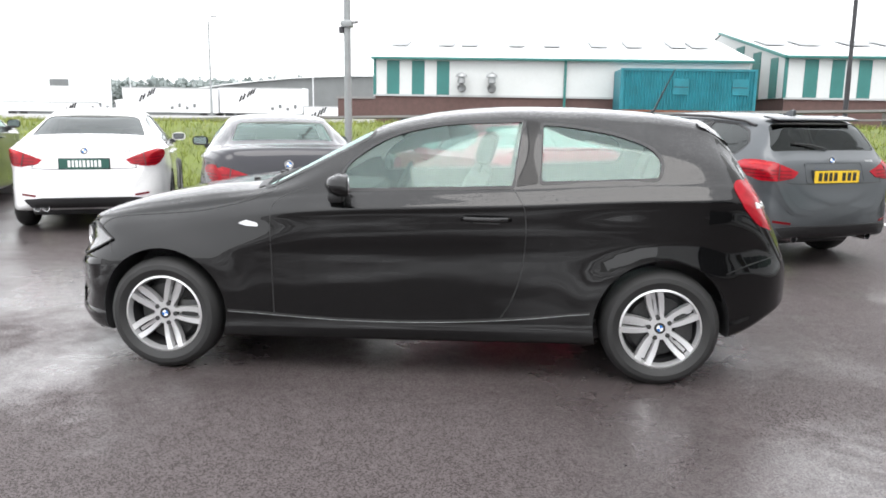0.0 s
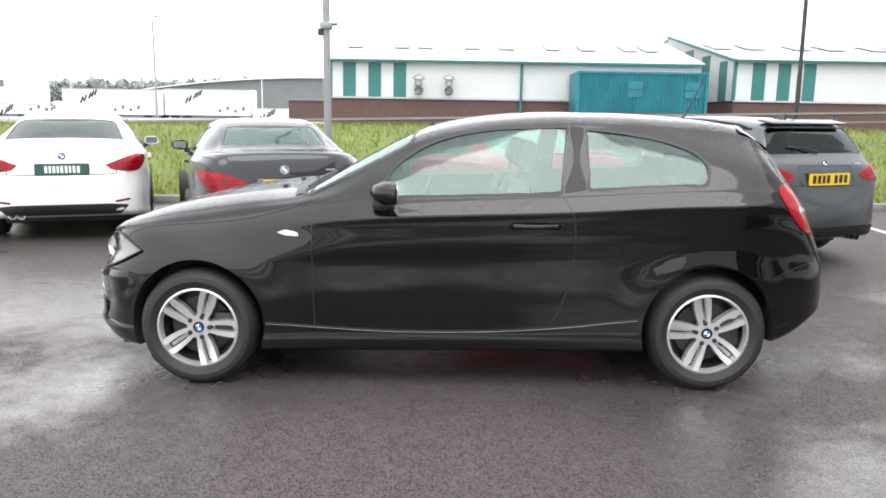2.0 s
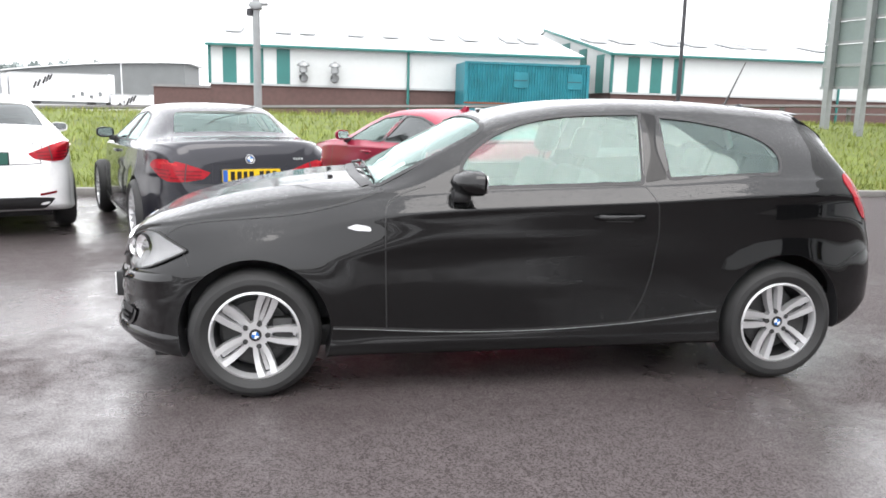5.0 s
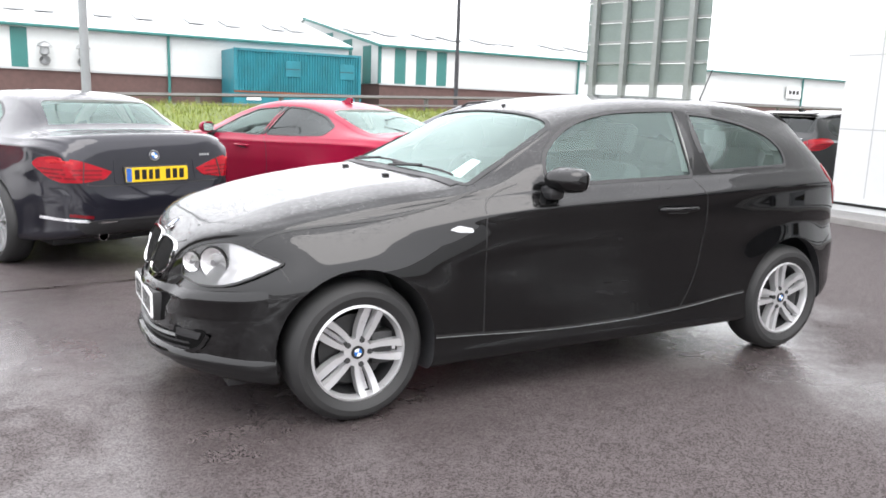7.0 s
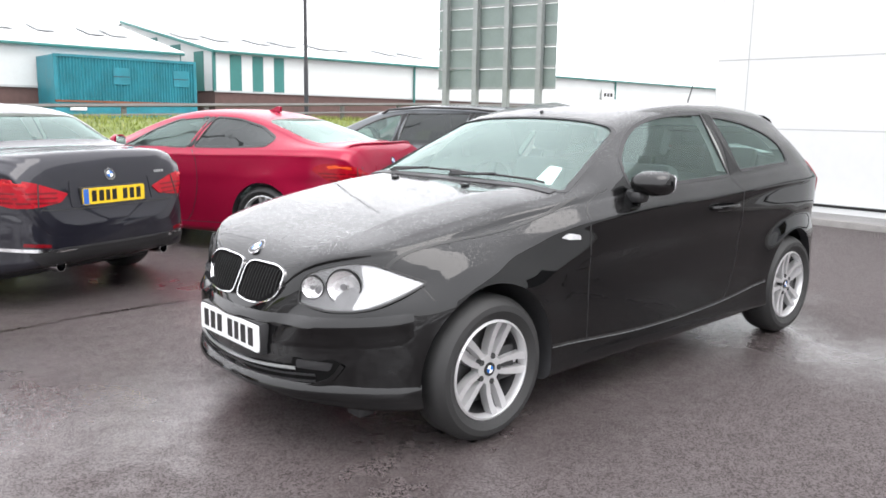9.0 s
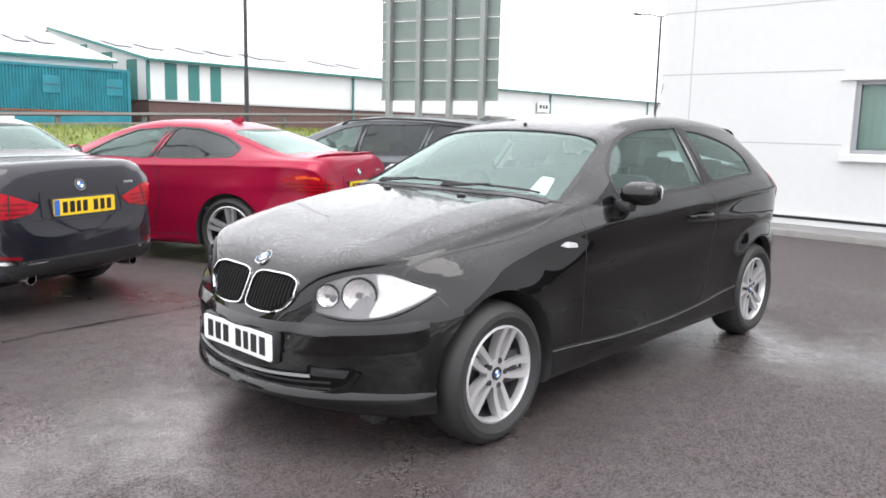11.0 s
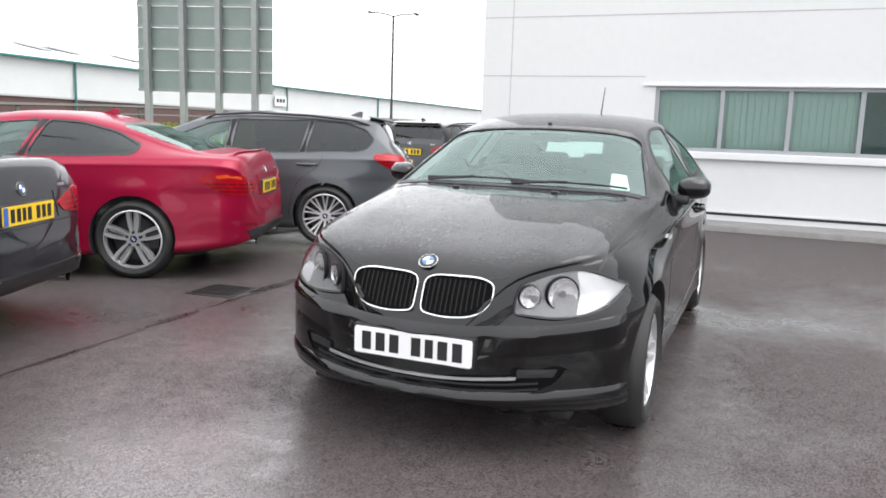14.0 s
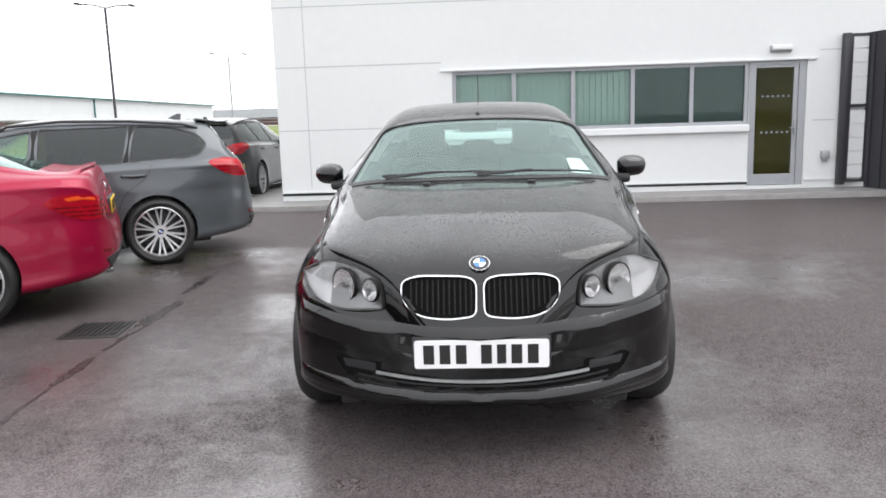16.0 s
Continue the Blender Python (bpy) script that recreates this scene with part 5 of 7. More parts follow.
def nose_lip(bm, skin, half, high, n=24):
    """A slim raised lip across the rear edge of a boot lid."""
    rows = []
    for i in range(n + 1):
        y = -half + 2 * half * i / n
        x = 3.625 - 0.075 * (y / half) ** 2
        grow = min(1.0, (half - abs(y)) / 0.06)
        p, q = on_skin(skin, TOP, x - 0.09, y), on_skin(skin, TOP, x, y)
        rows.append([bm.verts.new(v) for v in (p + Vector((0, 0, -0.004)), p.lerp(q, 0.6) + Vector((0, 0, high * 0.55 * grow)), q + Vector((0.008, 0, high * grow)), q + Vector((0.014, 0, high * grow - 0.006)), q + Vector((0.004, 0, -0.012)))])
    for p, q in zip(rows, rows[1:]):
        for k in range(4):
            bm.faces.new((p[k], p[k + 1], q[k + 1], q[k]))
    return bm


def parked(shape, name, label, paint, place, plate, style="star5", glass_dark=None, lens=RED_LENS, rim=0.245, exhaust=((0.44, 0.29), (-0.44, 0.29)), chrome_strip=False, cells=PLATE_CELLS, amber=False):
    root = thing(name, label, "car", "parked cars")
    S = dict(shape)
    if glass_dark:
        S["side_glass"], S["rear_glass"] = glass_dark
    skin = car_shell(S, root, paint)
    R = S["R"]
    for x in (0.0, 2.81):
        for s in (-1, 1):
            wheel(root, x, s * 0.79, s, R, rim, style, 0)
    estate = len(S["side_windows"]) > 2
    rv = View((2.2, 0, 0), (0, -1, 0), (0, 0, 1), (1, 0, 0))
    low = not estate and S["top"] is not SALOON["top"]  # coupe tails sit lower
    zl = 0.925 if estate else 0.797 if low else 0.867
    zbadge = 1.0 if estate else 0.885 if low else 0.94
    lines(root, skin, [
        [(0.80, 0.96), (0.70, 0.93), (0.63, 0.86), (0.62, 0.55), (0.66, 0.30)],
        [(0.45, 0.29), (1.4, 0.265), (2.38, 0.285)],
        [(1.74, 0.97), (1.76, 0.80), (1.75, 0.5), (1.72, 0.28)] if len(S["side_windows"]) > 2 or S["side_windows"][0][-1][0] < 1.8 else [(1.92, 0.97), (2.0, 0.88), (2.03, 0.65), (1.98, 0.4), (1.9, 0.28)],
    ], 0.007)
    if estate or S["top"] is SALOON["top"]:
        lines(root, skin, [[(2.78, 0.98), (2.72, 0.86), (2.52, 0.70), (2.44, 0.5), (2.42, 0.3)]], 0.007)
    lines(root, skin, [[(0.2, 0.80), (1.0, 0.83), (2.0, 0.855), (3.0, 0.88), (3.5, 0.90)]], 0.010, paint, "side_crease")
    for quad in S.get("pillars", ()):
        for v in (LEFT, RIGHT):
            part("pillar_cover", drape(bmesh.new(), skin, v, quad, 0.003, 0.006, 3), GLOSS_BLACK, root)
    for s in (-1, 1):
        door_mirror(root, skin, 0.98, 1.03, s, paint, long=0.19)
        door_handle(root, skin, 1.50, 1.72, 0.86, s, paint)
        if estate or S["top"] is SALOON["top"]:
            door_handle(root, skin, 2.50, 2.72, 0.88, s, paint)
        # tail lamp that runs round the corner
        kv = View((1.5, s * 1.32, 0), (-0.66, s * 0.75, 0), (0, 0, 1), (0.75, s * 0.66, 0))
        shape = rounded([(-2.12, zl - 0.022, 0.01), (-1.98, zl + 0.042, 0.03), (-1.92, zl + 0.066, 0.03), (-1.75, zl + 0.096, 0.05), (-1.62, zl + 0.081, 0.03), (-1.56, zl + 0.033, 0.03), (-1.70, zl - 0.067, 0.05), (-1.80, zl - 0.097, 0.03), (-1.95, zl - 0.099, 0.03), (-2.08, zl - 0.077, 0.02)], 0.02, 4)
        kv = View(kv.o - kv.u * S.get("lamp_in", 0.0), kv.u, kv.v, kv.n)
        lamp = part("tail_lamp", drape(bmesh.new(), skin, kv, shape, 0.007, 0.013, 7), lens, root, "red tail lamp that wraps the corner")
        part("amber_window" if amber else "bright_window", drape(bmesh.new(), skin, kv, rounded([(-1.90, zl + 0.036), (-1.89, zl + 0.058), (-1.75, zl + 0.078), (-1.68, zl + 0.066), (-1.70, zl + 0.044)], 0.012, 3), 0.009, 0.004, 5), AMBER_LENS if amber else RED_BRIGHT, lamp)
        for dz, u1 in ((-0.008, -1.62), (-0.040, -1.66), (-0.070, -1.71)):
            part("lamp_bar", ribbon(bmesh.new(), skin, kv, smooth_path([(-2.06, zl + dz - 0.006), (-1.95, zl + dz), (u1, zl + dz + 0.012)], 5), 0.012, 0.009, 0.005), RED_DARK, lamp)
        part("lamp_gap", ribbon(bmesh.new(), skin, kv, [(-1.955, zl + 0.052 - 0.015 * q) for q in range(11)], 0.007, 0.010, 0.006), INK, lamp)
        part("reflector", ribbon(bmesh.new(), skin, rv, [(-s * (0.52 + 0.03 * k), 0.44 + 0.004 * k) for k in range(6)], 0.022, 0.004, 0.006), RED_DARK, root)
    # boot lid gaps, plate recess, badge
    part("boot_gap", ribbon(bmesh.new(), skin, rv, smooth_path([(-0.56, zl + 0.06), (-0.54, zl - 0.09), (-0.50, zl - 0.122), (0.0, zl - 0.130), (0.50, zl - 0.122), (0.54, zl - 0.09), (0.56, zl + 0.06)], 5), 0.008, 0.001, 0.005), INK, root)
    part("plate_recess", drape(bmesh.new(), skin, rv, rounded([(-0.34, zl - 0.112), (0.34, zl - 0.112), (0.33, zl + 0.06), (-0.33, zl + 0.06)], 0.02, 3), 0.001, 0.003, 3), paint, root)
    part("recess_edge", ribbon(bmesh.new(), skin, rv, rounded([(-0.34, zl - 0.112), (0.34, zl - 0.112), (0.33, zl + 0.06), (-0.33, zl + 0.06)], 0.02, 3), 0.010, 0.006, 0.009, True), paint, root)
    zp = 0.86 if estate else 0.80 if S["top"] is SALOON["top"] else 0.745
    px = max(on_skin(skin, rv, a, b).x for a in (-0.26, 0, 0.26) for b in (zp - 0.055, zp + 0.055)) + 0.002
    part("plate_holder", solid_box(px - 0.06, px, -0.27, 0.27, zp - 0.062, zp + 0.062, 0.006), TRIM, root)
    mat, ink, strip, lab = plate
    number_plate(root, View((px, 0, 0), (0, 1, 0), (0, 0, 1), (1, 0, 0)), zp, mat, ink, strip, cells=cells, label=lab)
    c = on_skin(skin, rv, 0, zbadge, 0.001)
    roundel(root, c, (0.95, 0, 0.3), (-0.3, 0, 0.95), 0.041)
    script = new("model_script", None)
    script.parent = root
    letters_bars(lambda a, b, s: on_skin(skin, rv, a, b, 0.001 + s), -0.50, -0.40, zbadge - 0.010, zbadge + 0.008, [(0.45, 1), (0.35, 1), (0.4, 1), (0.3, 1)], STEEL, script)
    if not estate and "hard_top" not in S:
        part("boot_lip", nose_lip(bmesh.new(), skin, 0.62, 0.022), paint, root, "thin raised lip along the boot lid", angle=50)
    elif "hard_top" in S:
        part("roof_strip", ribbon(bmesh.new(), skin, TOP, smooth_path([(3.10, -0.66), (3.20, -0.60), (3.235, -0.3), (3.24, 0.0), (3.235, 0.3), (3.20, 0.60), (3.10, 0.66)], 5), 0.014, 0.006, 0.008), CHROME, root, "bright strip along the foot of the roof")
    # lower valance
    part("valance", drape(bmesh.new(), skin, rv, rounded([(-0.66, 0.40), (-0.56, 0.30), (0.56, 0.30), (0.66, 0.40), (0.45, 0.42), (-0.45, 0.42)], 0.03, 3), 0.012, 0.016, 6), TRIM, root, "dark lower bumper valance")
    if chrome_strip:
        part("chrome_strip", ribbon(bmesh.new(), skin, rv, smooth_path([(-0.78, 0.435), (-0.4, 0.40), (0, 0.395), (0.4, 0.40), (0.78, 0.435)], 6), 0.022, 0.010, 0.012), CHROME, root, "bright strip along the rear bumper")
    for y, z in exhaust:
        x = on_skin(skin, rv, -y, 0.36).x
        bm = bmesh.new()
        lathe(bm, [(0.038, 0), (0.038, 0.16), (0.033, 0.16), (0.033, 0)], pose(x - 0.19, y, z, 0, 90, 0), 20)
        part("exhaust", bm, CHROME, root, "round bright exhaust tip")
    part("underbody", solid_box(-0.5, 3.3, -0.65, 0.65, 0.17, 0.32, 0.03), TRIM, root)
    # roof fin, seats, dash
    fx = 2.3 if not estate else 3.05
    if "hard_top" not in S:
        a = on_skin(skin, TOP, fx, 0)
        bm = bmesh.new()
        prism(bm, [(-0.09, -0.005), (0.07, -0.005), (0.075, 0.05), (0.04, 0.055)], lambda p, q, s: a + Vector((p, 0.018 - 0.036 * s, q)))
        part("roof_fin", bm, paint, root)
    if estate:
        for s in (-1, 1):
            bm = bmesh.new()
            tube(bm, [on_skin(skin, TOP, x, s * 0.555, d) for x, d in ((1.45, 0.0), (1.55, 0.03), (2.0, 0.035), (2.6, 0.035), (3.1, 0.03), (3.25, 0.0))], 0.013, 8)
            part("roof_rail", bm, TRIM, root, "dark roof rail")
        part("rear_spoiler", solid_box(-0.11, 0.10, -0.48, 0.48, -0.010, 0.010, 0.009, m=pose(3.35, 0, 1.390, 0, 9, 0)), paint, root)
        bm = bmesh.new()
        vw = S["rear_window"][0]
        tube(bm, [on_skin(skin, vw, 0.0, 0.0, 0.015), on_skin(skin, vw, -0.18, 0.05, 0.02), on_skin(skin, vw, -0.36, 0.07, 0.012)], 0.009, 6)
        part("rear_wiper", bm, TRIM, root)
    for y in (-0.37, 0.37):
        seat(root, 1.60, y, 0.42, 0.5, 0.56)
    seat(root, 2.52, 0.0, 0.45, 1.2, 0.5, 26, rest=False, name="rear_bench")
    for y in (-0.38, 0.38):
        part("head_restraint", solid_box(-0.04, 0.04, -0.12, 0.12, 0, 0.14, 0.03, m=pose(2.60 if "hard_top" in S else 2.96, y, 0.94, 0, 20, 0)), CLOTH, root)
    part("dashboard", solid_box(0.78, 1.15, -0.68, 0.68, 0.62, 0.93, 0.05), CABIN, root)
    root.matrix_world = place
    return root


GREEN_CARD = [(0.6, 0), (0.5, 1), (0.4, 1), (0.5, 1), (0.4, 1), (0.5, 1), (0.5, 1), (0.4, 1), (0.5, 1), (0.5, 1), (0.6, 0)]
YELLOW = (PLATE_YELLOW, INK, False, "yellow rear number plate with plain black bars")
parked(SALOON, "saloon_car", "white saloon with dark glass and a green dealer plate", WHITE_PAINT, stand(-4.25, 7.12, 0, 0, -69), (PLATE_GREEN, WHITE_INK, False, "dark green dealer plate with plain white bars"),
       "multi", ([SMOKED, SMOKED], SMOKED), exhaust=((-0.52, 0.30), (-0.43, 0.30)), cells=GREEN_CARD)
parked(OPEN_TOP, "convertible_car", "dark navy convertible with its folding hard top closed", NAVY_PAINT, stand(-1.59, 6.19, 0, 0, -69.5), (PLATE_YELLOW, INK, True, "yellow rear number plate with plain black bars"), "multi", ([CLEAR, CLEAR], WINDSCREEN), chrome_strip=True)
parked(COUPE, "coupe_car", "bright red two-door coupe with silver star wheels", RED_PAINT, stand(1.33, 3.49, 2.81, -0.875, -67), YELLOW, "twin5", ([CLEAR, SMOKED], CLEAR), amber=True)
parked(ESTATE, "estate_car", "dark grey estate with roof rails and smoked rear glass", GREY_PAINT, stand(3.42, 6.06, 0, 0, -66.5), YELLOW, "multi", ([CLEAR, SMOKED, SMOKED], SMOKED))
far = parked(ESTATE, "estate_car", "black hatchback parked beside the corner of the white building", DARK_PAINT, stand(10.4, 4.0, 2.81, 0.875, 180) @ Matrix.Diagonal((1, 1, 1.01, 1)), YELLOW, "multi", ([SMOKED] * 3, SMOKED))
parked(ESTATE, "estate_car", "dark green-grey tall car at the end of the parked row", GREEN_PAINT, stand(-7.25, 7.75, 0, 0, -69) @ Matrix.Diagonal((1.04, 1.04, 1.14, 1)), YELLOW, "multi", ([CLEAR, SMOKED, SMOKED], SMOKED))


# ---- ground, bank, road ----
def sheet(name, x0, x1, y0, y1, z, mat, label, category, nx=1, ny=1, height=None):
    bm = bmesh.new()
    g = [[bm.verts.new((x0 + (x1 - x0) * i / nx, y0 + (y1 - y0) * j / ny, z if height is None else height(x0 + (x1 - x0) * i / nx, y0 + (y1 - y0) * j / ny))) for j in range(ny + 1)] for i in range(nx + 1)]
    for i in range(nx):
        for j in range(ny):
            bm.faces.new((g[i][j], g[i + 1][j], g[i + 1][j + 1], g[i][j + 1]))
    return single(name, bm, mat, label, category, kind="structure")


GRASS_SOIL = material("grass_soil", (0.11, 0.14, 0.025), 0.9, vary=0.5, scale=1.5, bump=0.5, bump_scale=30)
FAR_GROUND = material("far_ground", (0.10, 0.10, 0.09), 0.8, vary=0.3, scale=0.2)
CONCRETE = material("pale_concrete", (0.20, 0.195, 0.19), 0.45, vary=0.2, scale=2, bump=0.15, bump_scale=60, wear=0.1)
KERB = material("kerb_concrete", (0.24, 0.23, 0.22), 0.6, vary=0.2, scale=4, bump=0.2)
BRICK = material("brown_brick", (0.105, 0.062, 0.055), 0.85, vary=0.25, scale=5, bump=0.2)
CLADDING = material("white_cladding", (0.58, 0.60, 0.59), 0.45, vary=0.05, scale=0.8)
PANEL = material("white_wall_panel", (0.64, 0.65, 0.645), 0.5, vary=0.035, scale=0.5, bump=0.03, bump_scale=8)
JOINT = material("panel_joint", (0.42, 0.43, 0.43), 0.7, vary=0.1)
TEAL = material("teal_cladding", (0.03, 0.16, 0.145), 0.45, vary=0.12, scale=1.5)
ROOF = material("pale_roof_sheet", (0.72, 0.74, 0.74), 0.5, vary=0.06, scale=1)
SKYLIGHT = material("grey_roof_light", (0.30, 0.31, 0.315), 0.7, vary=0.2, spec=0.2)
CONTAINER = material("teal_container_paint", (0.012, 0.17, 0.21), 0.5, vary=0.35, scale=1.4, bump=0.1, wear=0.08)
RUST = material("rust", (0.16, 0.06, 0.03), 0.8, vary=0.4, scale=4)
SIGN_BACK = material("sign_panel_back", (0.20, 0.245, 0.235), 0.5, 0.2, 0.12, 1.5)
POST = material("grey_post", (0.27, 0.285, 0.285), 0.5, 0.4, 0.15)
RAIL = material("weathered_rail", (0.13, 0.125, 0.12), 0.7, 0.2, 0.25, 2)
DARK_POST = material("dark_post", (0.035, 0.035, 0.04), 0.5, 0.2)
PALE_POST = material("pale_far_post", (0.55, 0.56, 0.57), 0.6, vary=0.05)
ALU = material("grey_frame", (0.33, 0.34, 0.355), 0.4, 0.3, 0.06)
BLIND = material("green_blind", (0.56, 0.63, 0.605), 0.7, vary=0.10)
DARK_FILM = material("dark_green_film", (0.026, 0.046, 0.046), 0.5, vary=0.1)
OLIVE = material("olive_lobby_wall", (0.20, 0.20, 0.11), 0.8, vary=0.2, scale=1.5)
WHITE_METAL = material("white_coated_metal", (0.68, 0.69, 0.69), 0.35, vary=0.03)
LORRY_WHITE = material("lorry_body_white", (0.80, 0.81, 0.82), 0.5, vary=0.04, scale=0.6)
FAR_GREY = material("far_grey_sheet", (0.16, 0.17, 0.17), 0.6, vary=0.15, scale=0.6)
IRON = material("cast_iron", (0.02, 0.02, 0.02), 0.5, 0.3, 0.3, 20, bump=0.3)
PAINT_LINE = material("worn_white_line", (0.55, 0.55, 0.55), 0.5, vary=0.25, scale=9)

sheet("ground", -400, 400, -400, 600, -0.5, FAR_GROUND, "flat open ground out to the horizon", "ground", 8, 8)
sheet("car_park", -40, 70, -45, 7.60, 0.0, ASPHALT, "dark wet asphalt of the car park", "car park", 4, 4)


def bank(x, y):
    s = min(1, max(0, (y - 7.7) / 9.65))
    return 0.08 + 1.0 * (s * s * (3 - 2 * s)) + 0.06 * noise.noise(Vector((x * 0.4, y * 0.4, 0)))


sheet("grass_bank", -60, 75, 7.73, 19.5, 0, GRASS_SOIL, "green grass bank rising to the road", "grass", 110, 20, bank)
sheet("road", -80, 120, 19.5, 27, 1.0, ASPHALT, "wet asphalt road behind the guard rail", "road", 4, 1)
sheet("yard", -140, 160, 27, 110, 0.95, CONCRETE, "pale yard in front of the warehouses", "yard", 4, 4)
kerb_me = mesh_of(solid_box(0, 0.91, 7.60, 7.73, -0.05, 0.11, 0.02), KERB)
for i in range(64):
    tagged(new("kerb", kerb_me), "pale concrete kerb stone", "kerb", "kerb stones", "structure").location.x = -22 + i * 0.915

# grass blades: many thin leaves on the bank
rng = np.random.default_rng(5)
N = 60000
gx, gy = rng.uniform(-22, 34, N), 7.75 + 11.7 * rng.random(N) ** 1.35
h, ang, lean = rng.uniform(0.07, 0.20, N), rng.uniform(0, 6.283, N), rng.normal(0, 0.06, (N, 2))
verts, faces = [], []
for i in range(N):
    z = bank(gx[i], gy[i]) - 0.01
    c, s = math.cos(ang[i]) * 0.012, math.sin(ang[i]) * 0.012
    verts += [(gx[i] - c, gy[i] - s, z), (gx[i] + c, gy[i] + s, z), (gx[i] + lean[i, 0], gy[i] + lean[i, 1], z + h[i])]
    faces.append((3 * i, 3 * i + 1, 3 * i + 2))
me = bpy.data.meshes.new("grass")
me.from_pydata(verts, [], faces)


def leafy(name, dark, light, yellow=None):
    m = bpy.data.materials.new(name)
    m.use_nodes = True
    nt = m.node_tree
    p = nt.nodes["Principled BSDF"]
    p.inputs["Roughness"].default_value = 0.7
    g = nt.nodes.new("ShaderNodeNewGeometry")
    r = nt.nodes.new("ShaderNodeValToRGB")
    r.color_ramp.elements[0].color, r.color_ramp.elements[1].color = (*dark, 1), (*light, 1)
    if yellow:
        e = r.color_ramp.elements.new(0.92)
        e.color = (*light, 1)
        r.color_ramp.elements[-1].color = (*yellow, 1)
    nt.links.new(g.outputs["Random Per Island"], r.inputs[0])
    nt.links.new(r.outputs[0], p.inputs["Base Color"])
    return m


me.materials.append(leafy("grass_leaf", (0.10, 0.13, 0.015), (0.24, 0.28, 0.05), (0.36, 0.31, 0.12)))
tagged(new("grass", me), "rough green grass with dry straws on the bank", "grass", kind="stuff")

# puddles, drain, line
WATER = material("rain_film", (0.026, 0.020, 0.020), 0.28, vary=0.3, scale=3, bump=0.3, bump_scale=120)
for cx, cy, lx, ly, seed in ((-0.35, 2.36, 0.42, 0.022, 1), (0.45, 2.37, 0.30, 0.030, 3), (1.05, 2.36, 0.22, 0.020, 5), (1.75, 2.34, 0.40, 0.055, 2), (2.75, 2.38, 0.35, 0.040, 4), (-1.2, 2.33, 0.30, 0.018, 6)):
    bm = bmesh.new()
    pts = []
    for k in range(40):
        a = 2 * math.pi * k / 40
        w = 1 + 0.75 * noise.noise(Vector((math.cos(a) * 2 + seed * 9, math.sin(a) * 2, 0)))
        pts.append((cx + lx * w * math.cos(a), cy + ly * w * math.sin(a) - 0.04 + 0.05 * (cx + lx * math.cos(a) - 1)))
    bm.faces.new([bm.verts.new((a, b, 0.003)) for a, b in pts])
    single("puddle", bm, WATER, "shallow film of rain water on the asphalt", "puddle", "puddles", kind="structure").visible_shadow = False
root = thing("drain_grate", "black cast iron drain grate set in the asphalt", "drain", m=pose(1.32, 2.59, 0.0, 0, 0, 6))
part("frame", solid_box(-0.205, 0.205, -0.19, 0.19, -0.02, 0.006, 0.004), IRON, root)
bar = mesh_of(solid_box(-0.16, 0.16, -0.010, 0.010, 0.006, 0.014, 0.003), IRON)
for k in range(9):
    o = new("bar", bar)
    o.parent, o.location.y = root, -0.15 + 0.0375 * k
a, b = Vector((6.85, 4.3, 0.004)), Vector((6.95, 7.3, 0.004))
side = (b - a).cross(Vector((0, 0, 1))).normalized() * 0.05
bm = bmesh.new()
bm.faces.new([bm.verts.new(p) for p in (a - side, a + side, b + side, b - side)])
single("bay_line", bm, PAINT_LINE, "worn white painted line of a parking bay", "road marking", kind="structure")

# guard rail along the road
root = thing("guard_rail", "grey galvanised guard rail on short posts", "guard rail")


def rail_top(x):
    return 1.335 + 0.022 * (min(max(x, -12.0), 18.0) + 1.6)


xs = [-60 + 4 * k for k in range(34)]
for z0, z1, nm in ((-0.10, 0.0, "upper_beam"), (-0.34, -0.28, "lower_beam")):
    bm = bmesh.new()
    for d in (0.0,):
        loops = [[bm.verts.new((x, 18.95 + dy, rail_top(x) + zz)) for dy, zz in ((0, z0), (-0.04, (z0 + z1) / 2 - 0.02), (0, z1), (0.05, z1), (0.05, z0))] for x in xs]
        for p, q in zip(loops, loops[1:]):
            for k in range(5):
                bm.faces.new((p[k], p[(k + 1) % 5], q[(k + 1) % 5], q[k]))
    part(nm, bm, RAIL, root, smooth=False)
post_me = mesh_of(solid_box(-0.06, 0.06, 0.0, 0.10, -0.75, -0.02), RAIL, False)
for x in np.arange(-40, 60, 2.4):
    o = new("post", post_me)
    o.parent, o.location = root, (x, 18.98, rail_top(x))

# ---- the white building ----
before = set(bpy.data.objects)
WX = 10.3


def wall_with_holes(name, x0, x1, y0, y1, z0, z1, holes, mat, label):
    """A wall along y with openings (y0, y1, z0, z1) through it."""
    bm = bmesh.new()
    box(bm, x0, x1, y0, y1, z0, z1)
    cutters = []
    for a, b, c, d in holes:
        cb = bmesh.new()
        box(cb, x0 - 0.3, x1 + 0.3, a, b, c, d)
        cutters.append(cb)
    return single(name, carve(bm, cutters), mat, label, "wall", kind="structure", smooth=False)


